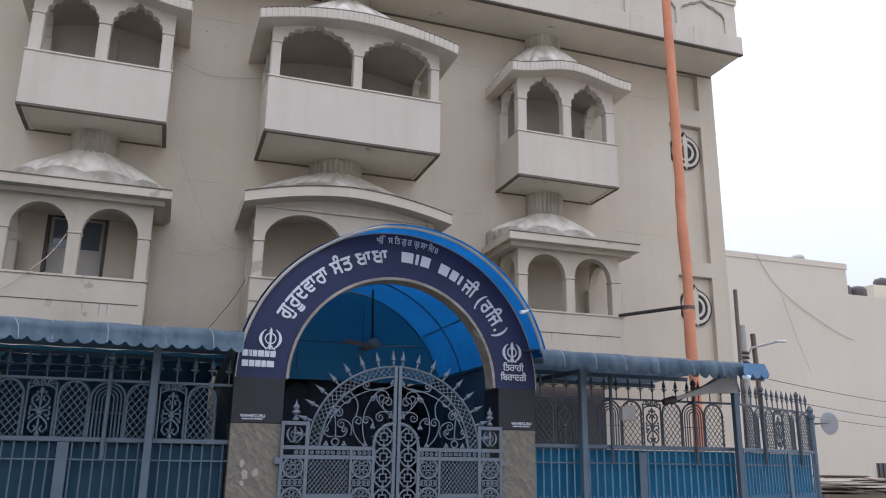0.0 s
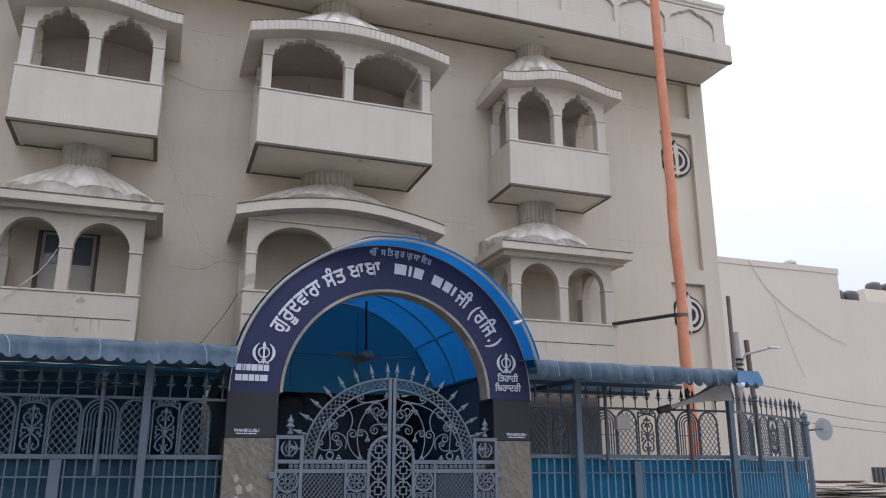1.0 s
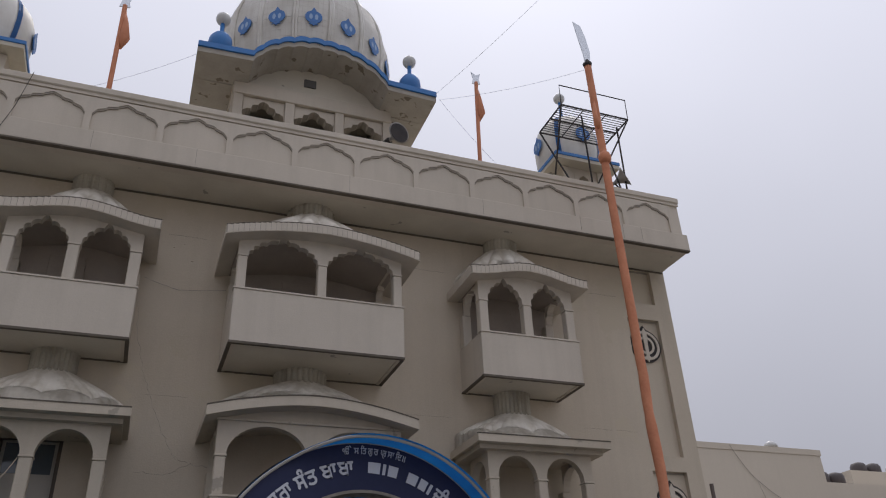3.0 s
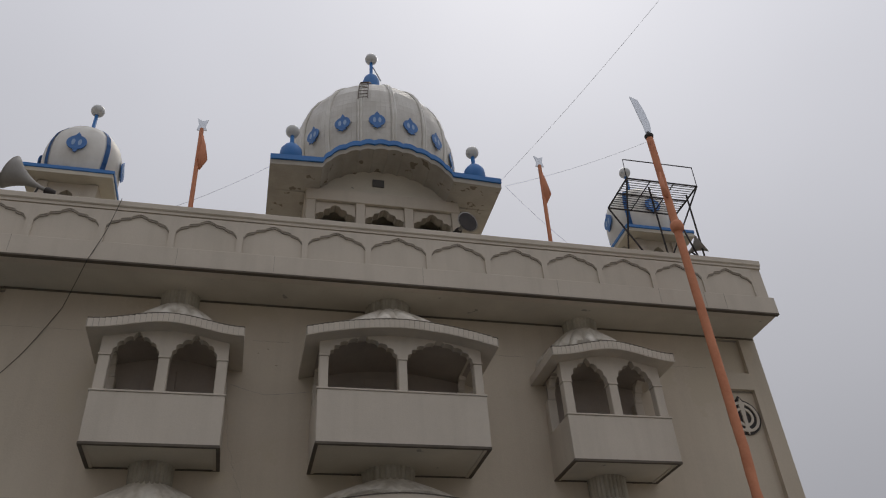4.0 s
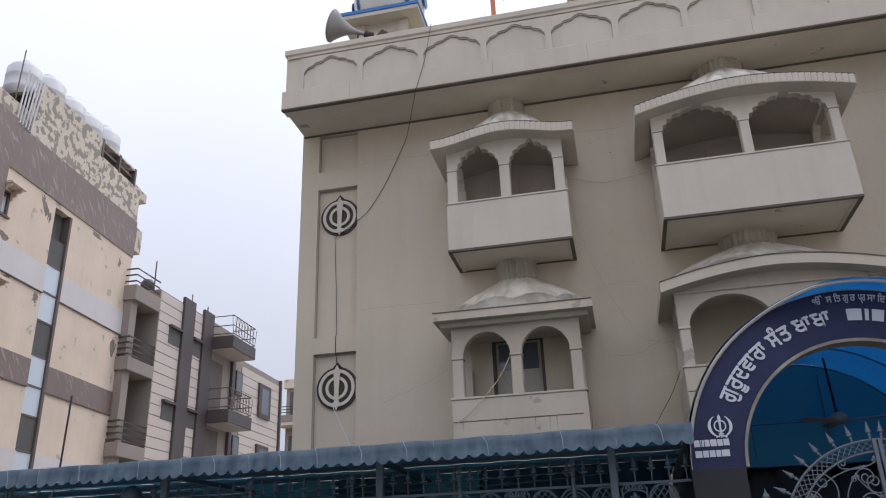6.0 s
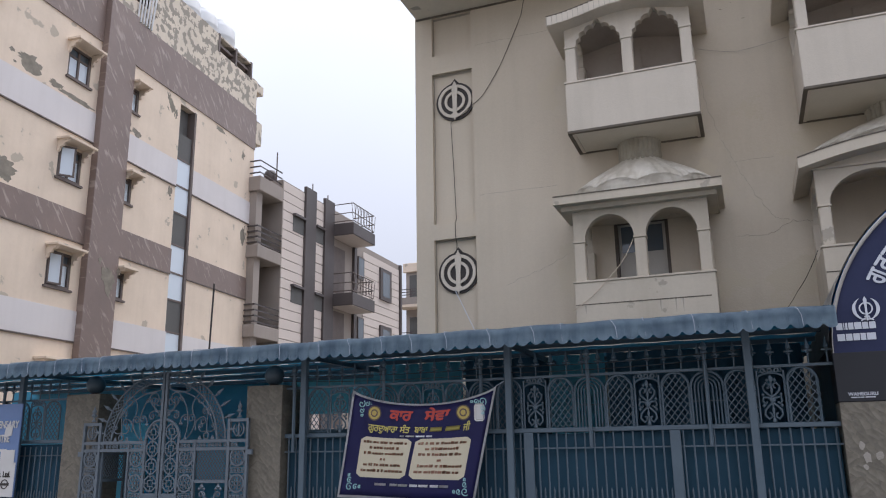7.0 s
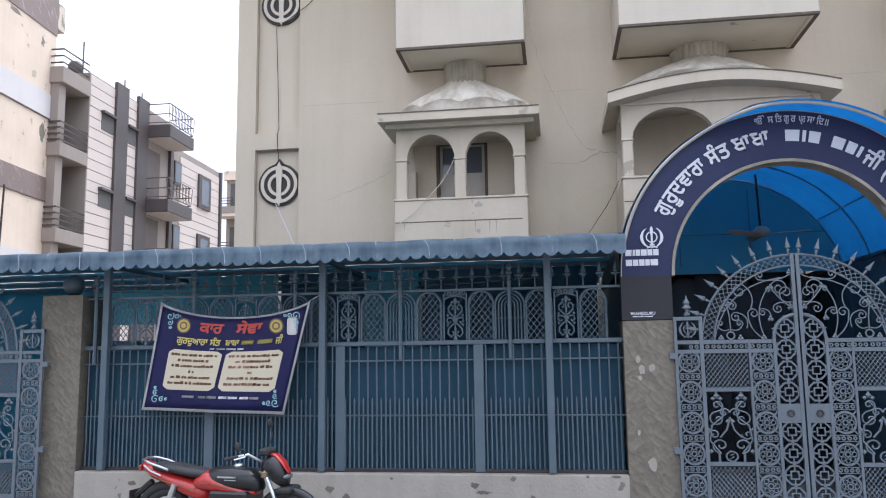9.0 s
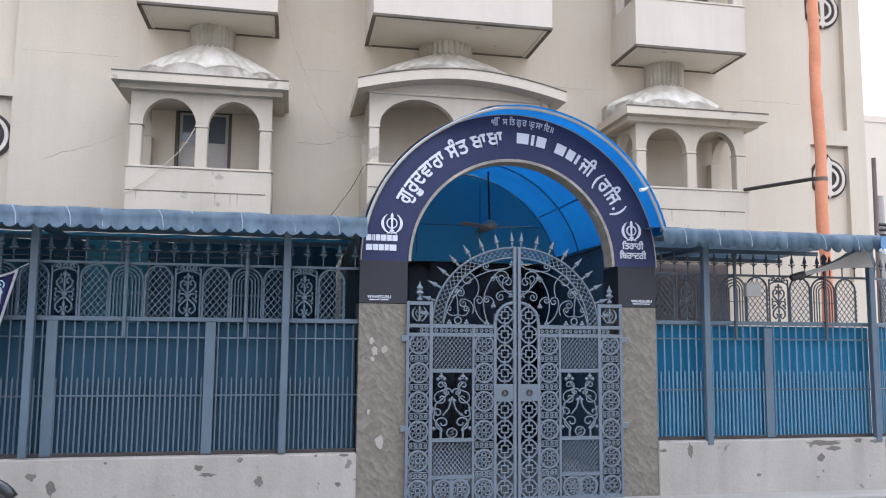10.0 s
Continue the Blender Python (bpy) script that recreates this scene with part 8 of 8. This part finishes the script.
peel(-1.86, 6.42, 0.36, 0.46, 77, -0.226)
# tall stair window: frosted panels, and open lights filled with a dark shade tone
st = part("stair_window", box(bmesh.new(), 1.34, 2.28, 0.26, 0.30, 0.5, 13.26), "dark", flats, "tall stair window strip")
z = 0.6
for h, m in ((0.95, "milk"), (1.0, "milk"), (1.1, "pane"), (0.75, "milk"), (1.0, "milk"), (1.05, "pane"), (0.9, "milk"), (0.95, "milk"), (1.1, "pane"), (0.95, "milk"), (0.95, "milk"), (0.95, "pane")):
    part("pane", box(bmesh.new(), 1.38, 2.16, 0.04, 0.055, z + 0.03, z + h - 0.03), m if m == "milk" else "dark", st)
    part("transom", box(bmesh.new(), 1.36, 2.17, 0.02, 0.06, z - 0.03, z + 0.03), "frame", st)
    z += h
part("jamb", box(bmesh.new(), 2.17, 2.28, -0.03, 0.26, 0.5, 13.25), "frame", st)
part("jamb", box(bmesh.new(), 1.34, 1.37, 0.03, 0.26, 0.5, 13.25), "frame", st)
# roof shelter and tanks
part("roof_shelter", box(bmesh.new(), -0.3, 6.0, 0.1, 2.8, 16.66, 16.75), "frame", flats)
part("shelter_back", box(bmesh.new(), -0.3, 4.6, 2.6, 2.8, 15.9, 16.66), "dark", flats)
for u, v, r, h in ((0.10, 1.1, 0.56, 1.35), (1.2, 1.0, 0.62, 1.5), (2.5, 1.0, 0.62, 1.45), (3.7, 1.0, 0.62, 1.5), (5.0, 1.05, 0.66, 1.7)):
    t = part("water_tank", lathe(bmesh.new(), [(r, 0), (r, h * 0.2), (r * 1.03, h * 0.22), (r, h * 0.25), (r, h * 0.55), (r * 1.03, h * 0.57), (r, h * 0.6), (r, h * 0.8), (r * 0.8, h * 0.93), (r * 0.35, h), (r * 0.35, h * 1.08), (0.05, h * 1.1)], (u, v, 16.75), 24), "tank", flats, "white ribbed plastic water tank", True)
part("drain_pipe", tube(bmesh.new(), [(-1.35, 0.1, 15.6), (-1.3, 0.1, 17.6)], 0.022, 6), "frame", flats)

# ---- the clad house beyond ----
h2 = thing("clad_house", (-17.36, 32.83, 0), "white board-clad house with charcoal pilasters and railed balconies", "building", turn=91.8)
A0, A1, TOP = -6.3, 7.3, 12.6
h2.scale.x = 0.94
part("wall", box(bmesh.new(), A0, 1.6, 0.0, 10.0, 0, TOP), "taupe", h2)
part("wall", box(bmesh.new(), 1.6, A1, 0.001, 10.0, 0, TOP - 1.0), "taupe", h2)
bd = finish("cladding_board", box(bmesh.new(), -0.5, 0.5, -0.04, 0.0, 0.0, 0.385, 0.008), "board")
for i in range(30):
    z = 0.2 + 0.412 * i
    if z + 0.4 > TOP:
        break
    for a, b in ((-6.28, -4.4), (-3.4, -2.5), (2.1, 7.12)):
        if a > 2 and z + 0.4 > TOP - 1.0:
            continue
        o = piece("cladding_board", bd, h2, ((a + b) / 2, 0, z))
        o.scale = (b - a, 1, 1)
for a, b, t in ((-4.4, -3.4, 12.85), (-2.5, -1.52, 12.85), (0.80, 1.12, 11.3), (7.14, 7.34, 11.6)):
    part("pilaster", box(bmesh.new(), a, b, -0.14, 0.0, 0, t, 0.01), "char", h2, "charcoal stone pilaster")
for z in (3.4, 6.45, 9.5):
    for a, b in ((-5.4, -4.45), (-3.35, -2.52)):
        # flat dark fills put the room's shade into the slits
        part("slit_window", box(bmesh.new(), a, b, -0.06, -0.03, z + 1.1, z + 1.75), "dark", h2)
        part("hood", box(bmesh.new(), a - 0.05, b + 0.05, -0.2, -0.0, z + 1.75, z + 1.85), "char", h2)
    if z < 12:
        part("balcony_door", box(bmesh.new(), -1.3, -0.1, -0.03, 0.0, z - 0.85, z + 1.35), "frame", h2)
        w = part("window", box(bmesh.new(), 1.45, 2.2, -0.06, 0.0, z + 0.3, z + 1.45), "char", h2)
        part("pane", box(bmesh.new(), 1.53, 2.12, -0.066, -0.06, z + 0.38, z + 1.37), "pane", w)
    w = part("tall_window", box(bmesh.new(), 4.2, 5.75, -0.14, -0.045, z - 0.3, z + 1.4), "char", h2)
    part("pane", box(bmesh.new(), 4.5, 5.45, -0.15, -0.14, z - 0.1, z + 1.2), "pane", w)
for z in (5.4, 8.5, 11.8):
    s = part("balcony_slab", box(bmesh.new(), -1.6, 0.98, -1.15, 0.0, z - 0.55, z + 0.02, 0.02), "char", h2, "balcony with a charcoal fascia")
    part("soffit", box(bmesh.new(), -1.55, 0.93, -1.1, -0.02, z - 0.57, z - 0.55), "board", s)
    for zz in (z + 0.12, z + 0.5, z + 0.95):
        part("rail", tube(bmesh.new(), [(-1.55, 0, zz), (-1.55, -1.1, zz), (0.93, -1.1, zz), (0.93, 0, zz)], 0.025, 5), "frame", s)
    for i in range(16):
        u = -1.55 + 2.48 * i / 15
        part("infill_bar", tube(bmesh.new(), [(u, -1.1, z + 0.12), (u + (0.18 if i % 2 else -0.18), -1.1, z + 0.95)], 0.014, 4), "frame", s)
# near end: open verandas
for z in (3.0, 6.2, 9.3):
    s = part("end_slab", box(bmesh.new(), A0 - 1.9, A0, -0.05, 5.0, z - 0.4, z + 0.1, 0.02), "taupe", h2)
    for zz in (z + 0.2, z + 0.42, z + 0.64, z + 0.86):
        part("rail", tube(bmesh.new(), [(A0 - 1.85, 5, zz), (A0 - 1.85, 0, zz), (A0, 0, zz)], 0.04, 4), "char", s)
part("end_slab", box(bmesh.new(), A0 - 1.9, A0, -0.05, 5.0, 11.6, 12.2, 0.02), "taupe", h2)
for v in (0.15, 4.6):
    part("end_column", box(bmesh.new(), A0 - 1.8, A0 - 1.35, v, v + 0.4, 0, 11.6), "taupe", h2)
for zz in (12.35, 12.6, 12.85):
    part("roof_rail", tube(bmesh.new(), [(A0 - 1.85, 5, zz), (A0 - 1.85, 0, zz), (A0 - 0.1, 0, zz)], 0.035, 4), "char", h2)
t = part("roof_tank", lathe(bmesh.new(), [(0.28, 0), (0.28, 0.4), (0.2, 0.55), (0.06, 0.6)], (A0 + 0.3, 0.8, TOP), 18), "char", h2, "", True)
for u, hh in ((A0 + 0.15, 1.3), (-2.8, 0.9), (-1.2, 0.8)):
    part("pipe", tube(bmesh.new(), [(u, 0.4, TOP), (u, 0.4, TOP + hh)], 0.03, 5), "frame", h2)

h3 = thing("far_flats", (-19.5, 50, 0), "distant taupe flats with stacked balconies", "building")
part("wall", box(bmesh.new(), -20.35, -14.0, 47, 58, 0, 13.0), "taupe", h3)
part("roof_parapet", box(bmesh.new(), -20.5, -14.0, 46.8, 47.1, 12.9, 13.5, 0.02), "cream", h3)
part("water_tank", lathe(bmesh.new(), [(0.3, 0), (0.3, 0.5), (0.2, 0.6), (0.05, 0.64)], (-19.7, 48.0, 13.4), 14), "tank", h3, "", True)
for z in (2.2, 5.0, 7.8, 10.6):
    s = part("balcony", box(bmesh.new(), -20.5, -14.2, 46, 47, z - 0.2, z, 0.02), "cream", h3, "pale balcony slab")
    part("balcony_front", box(bmesh.new(), -20.5, -14.2, 46.0, 46.08, z, z + 0.45), "taupe", s)
    for q in (0.62, 0.80, 0.98):
        part("rail", tube(bmesh.new(), [(-20.48, 46.04, z + q), (-14.22, 46.04, z + q)], 0.03, 4), "char", s)
    for x in (-20.4, -19.6, -18.8, -17.0, -15.2):
        part("rail_post", box(bmesh.new(), x - 0.05, x + 0.05, 46.01, 46.07, z + 0.45, z + 1.0), "char", s)
    part("opening", box(bmesh.new(), -20.1, -19.3, 46.97, 46.999, z + 0.05, z + 2.1), "dark", h3)
    part("window", box(bmesh.new(), -18.9, -18.0, 46.97, 46.999, z + 0.8, z + 2.0), "pane", h3)

# ---- right-hand side: buff house, roofs, poles and cables ----
RB = 26.0
hb = thing("buff_house", (26, RB, 0), "plain buff-rendered house with a blank side wall", "building")
part("wall", box(bmesh.new(), 14.0, 27.8, RB, RB + 9, 0, 10.18), "buff", hb)
part("parapet", box(bmesh.new(), 14.0, 27.85, RB - 0.03, RB + 0.2, 9.95, 10.2), "buff", hb)
part("lower_wall", box(bmesh.new(), 27.8, 44, RB + 0.02, RB + 9, 0, 8.85), "buff", hb)
for x in (28.9, 29.8):
    t = part("water_tank", lathe(bmesh.new(), [(0.42, 0), (0.42, 0.5), (0.36, 0.62), (0.15, 0.7)], (x, RB + 1.4, 8.95), 18), "char", hb, "black plastic water tank", True)
part("roof_dish", lathe(bmesh.new(), [(0.3, 0), (0.26, 0.14), (0.15, 0.24), (0.03, 0.28)], (25.6, RB + 0.4, 10.3), 14), "globe", hb, "", True)
wg = part("grilled_window", box(bmesh.new(), 28.2, 30.2, RB - 0.03, RB + 0.01, 1.05, 1.78), "dark", hb, "dark window with an iron grille")
for i in range(9):
    part("grille_bar", tube(bmesh.new(), [(28.25 + 0.235 * i, RB - 0.06, 1.05), (28.25 + 0.235 * i, RB - 0.06, 1.78)], 0.02, 4), "iron", wg)
h4 = thing("far_house", (40, 36, 0), "low pale house with roof tanks behind", "building")
part("wall", box(bmesh.new(), 40.5, 60, 36, 46, 0, 12.4), "buff", h4)
for x, m in ((43.5, "char"), (44.7, "char"), (46.5, "tank")):
    part("water_tank", lathe(bmesh.new(), [(0.5, 0), (0.5, 0.8), (0.4, 1.0), (0.1, 1.1)], (x, 38, 12.4), 18), m, h4, "", True)
shed = thing("tin_shed", (22, 17.5, 0), "low shed roofed with rusty loose tin sheets", "shed")
part("shed_wall", box(bmesh.new(), 15.2, 27, 15.6, 19.5, 0, 1.0), "brown", shed)
rnd = random.Random(9)
for i in range(80):
    bm = box(bmesh.new(), -0.7, 0.7, -0.2, 0.2, -0.008, 0.008)
    bm.transform(Matrix.Translation((rnd.uniform(15.6, 25.5), rnd.uniform(15.7, 17.6), 1.03 + 0.005 * i)) @ Matrix.Rotation(rnd.uniform(-0.6, 0.6), 4, "Z") @ Matrix.Rotation(rnd.uniform(-0.16, 0.16), 4, "X"))
    part("tin_sheet", bm, "rust", shed)

lp = thing("street_lamp", (11.44, 13.0, 0), "rusty steel street lamp pole with a curved arm", "street lamp")
part("pole", tube(bmesh.new(), [(11.44, 13.0, 0), (11.29, 13.0, 4.22)], 0.05, 8), "brown", lp)
part("arm", tube(bmesh.new(), [(11.12, 13.0, 3.76), (11.22, 12.98, 3.93), (11.48, 12.9, 4.0), (11.74, 12.85, 4.07)], 0.025, 6), "horn", lp)
part("lamp_head", lathe(bmesh.new(), [(0.02, -0.03), (0.07, -0.02), (0.07, 0.02), (0.02, 0.03)], (11.83, 12.85, 4.08), 10, 2.2, 1.0), "globe", lp, "", True)
cp = thing("conduit_pole", (11.07, 13.0, 0), "grey cement pole with insulators beside the wall", "pole")
part("pole", tube(bmesh.new(), [(11.07, 13.05, 0), (11.07, 13.05, 4.38)], 0.075, 10), "horn", cp)
for z in (3.6, 3.7, 3.8):
    part("insulator", lathe(bmesh.new(), [(0.09, 0), (0.12, 0.02), (0.09, 0.05)], (11.07, 13.05, z), 12), "iron", cp)
part("drain_pipe", tube(bmesh.new(), [(10.74, 12.8, 0), (10.78, 12.8, 5.05)], 0.04, 10), "frame", cp)

mirror = thing("plastic_disc", (8.9, 9.18, 2.2), "round clear plastic disc on a bracket at the fence end", "disc")
part("disc", tube(bmesh.new(), [(9.22, 9.2, 2.26), (9.22, 9.19, 2.26)], 0.16, 24), "clear", mirror)
part("bracket", tube(bmesh.new(), [(8.88, 9.2, 2.24), (9.2, 9.2, 2.26)], 0.012, 5), "iron", mirror)
horn_speaker((5.86, 8.18, 2.36), (5.80, 8.02, 2.40), (6.52, 7.95, 2.61), True, 0.22)
box_lamp = thing("flood_lamp", (5.25, 8.14, 2.2), "small grey flood lamp on the fence", "lamp")
part("housing", box(bmesh.new(), 5.14, 5.32, 8.1, 8.18, 2.14, 2.30, 0.01), "horn", box_lamp)


def cable(name, pts, sag_by, r, material, label):
    """A hanging cable through points."""
    line = []
    for a, b in zip(pts, pts[1:]):
        a, b = Vector(a), Vector(b)
        for i in range(12):
            t = i / 12
            line.append(a + (b - a) * t - Vector((0, 0, sag_by * 4 * t * (1 - t))))
    line.append(Vector(pts[-1]))
    return solid(name, tube(bmesh.new(), line, r, 4), material, label, "cable")


cable("cable", [(-2.33, 11.66, 10.985), (-2.46, 11.645, 10.23), (-2.64, 11.63, 9.60), (-3.10, 12.67, 9.26), (-3.51, 12.68, 8.38), (-3.86, 12.68, 7.84), (-4.09, 12.68, 7.67), (-4.53, 12.77, 7.44), (-4.49, 12.77, 6.5), (-4.46, 12.77, 5.6), (-4.46, 12.69, 5.50), (-4.45, 12.69, 5.24), (-4.46, 12.77, 5.14), (-4.47, 12.77, 4.95)], 0.015, 0.0055, "black", "black cable hanging down the temple front")
cable("cable", [(-4.44, 12.6, 4.25), (-4.06, 12.5, 3.5), (-4.0, 12.4, 2.95)], 0.0, 0.008, "letter", "white cable from the wall emblem to the awning")
cable("cable", [(-1.3, 11.7, 4.62), (-1.6, 11.66, 4.15), (-2.25, 11.66, 3.6)], 0.05, 0.007, "dusty", "pale cable over the balcony front")
cable("cable", [(-0.15, 12.68, 7.97), (0.43, 12.68, 7.80), (1.22, 12.68, 7.90)], 0.01, 0.0022, "wire", "thin wire slung between two balconies")
cable("cable", [(1.15, 11.75, 4.2), (0.85, 12.0, 3.7), (0.55, 12.0, 3.35)], 0.04, 0.006, "black", "thin cable beside the arch")
cable("cable", [(-2.6, 12.4, 10.9), (0.3, 12.5, 13.0)], 0.15, 0.0026, "wire", "thin wire between roof flag and dome")
cable("cable", [(5.3, 12.5, 13.05), (6.9, 12.2, 10.9)], 0.1, 0.0026, "wire", "thin wire from the dome eave")
cable("cable", [(5.3, 12.5, 13.05), (8.0, 10.6, 13.1)], 0.1, 0.0026, "wire", "thin wire from the dome to the flagpole")
cable("cable", [(5.1, 12.5, 13.05), (6.4, 6.5, 12.6)], 0.1, 0.0026, "wire", "thin wire crossing over the street")
for z, d in ((3.05, 0.1), (2.72, 0.15), (2.45, 0.1)):
    cable("cable", [(11.4, 13.0, z + 0.3), (22.0, 16.5, z + 0.1)], d, 0.007, "black", "sagging black street cable")
cable("cable", [(10.6, 12.6, 3.6), (13.5, 14.0, 2.9), (20.0, 17.0, 3.0)], 0.12, 0.006, "letter", "sagging white street cable")
cable("cable", [(23.0, 25.95, 10.15), (23.9, 25.95, 8.88), (25.6, 25.95, 7.77), (27.7, 25.95, 6.84)], 0.08, 0.011, "groove", "loose cable on the buff wall")
cable("cable", [(24.05, 25.95, 8.76), (24.7, 25.95, 6.73), (25.26, 25.95, 5.33)], 0.02, 0.006, "groove", "thin loose cable on the buff wall")
for z in (2.44, 2.50):
    cable("cable", [(-5.0, 8.16, z), (-2.3, 8.1, z - 0.03), (0.04, 8.1, z + 0.02)], 0.03, 0.005, "black", "black cable tied along the fence")
solid("steel_rod", tube(bmesh.new(), [(-5.95, 8.0, 2.85), (-5.93, 8.0, 3.66)], 0.011, 6), "iron", "thin dark steel rod standing on the awning edge", "rod")
ph = thing("wall_box", (0.82, 11.9, 3.35), "small open metal box on the awning roof", "box")
part("box_frame", tube(bmesh.new(), [(0.62, 12.0, 3.22), (0.72, 12.0, 3.42), (0.95, 12.0, 3.42), (0.95, 12.0, 3.22)], 0.015, 4), "iron", ph)
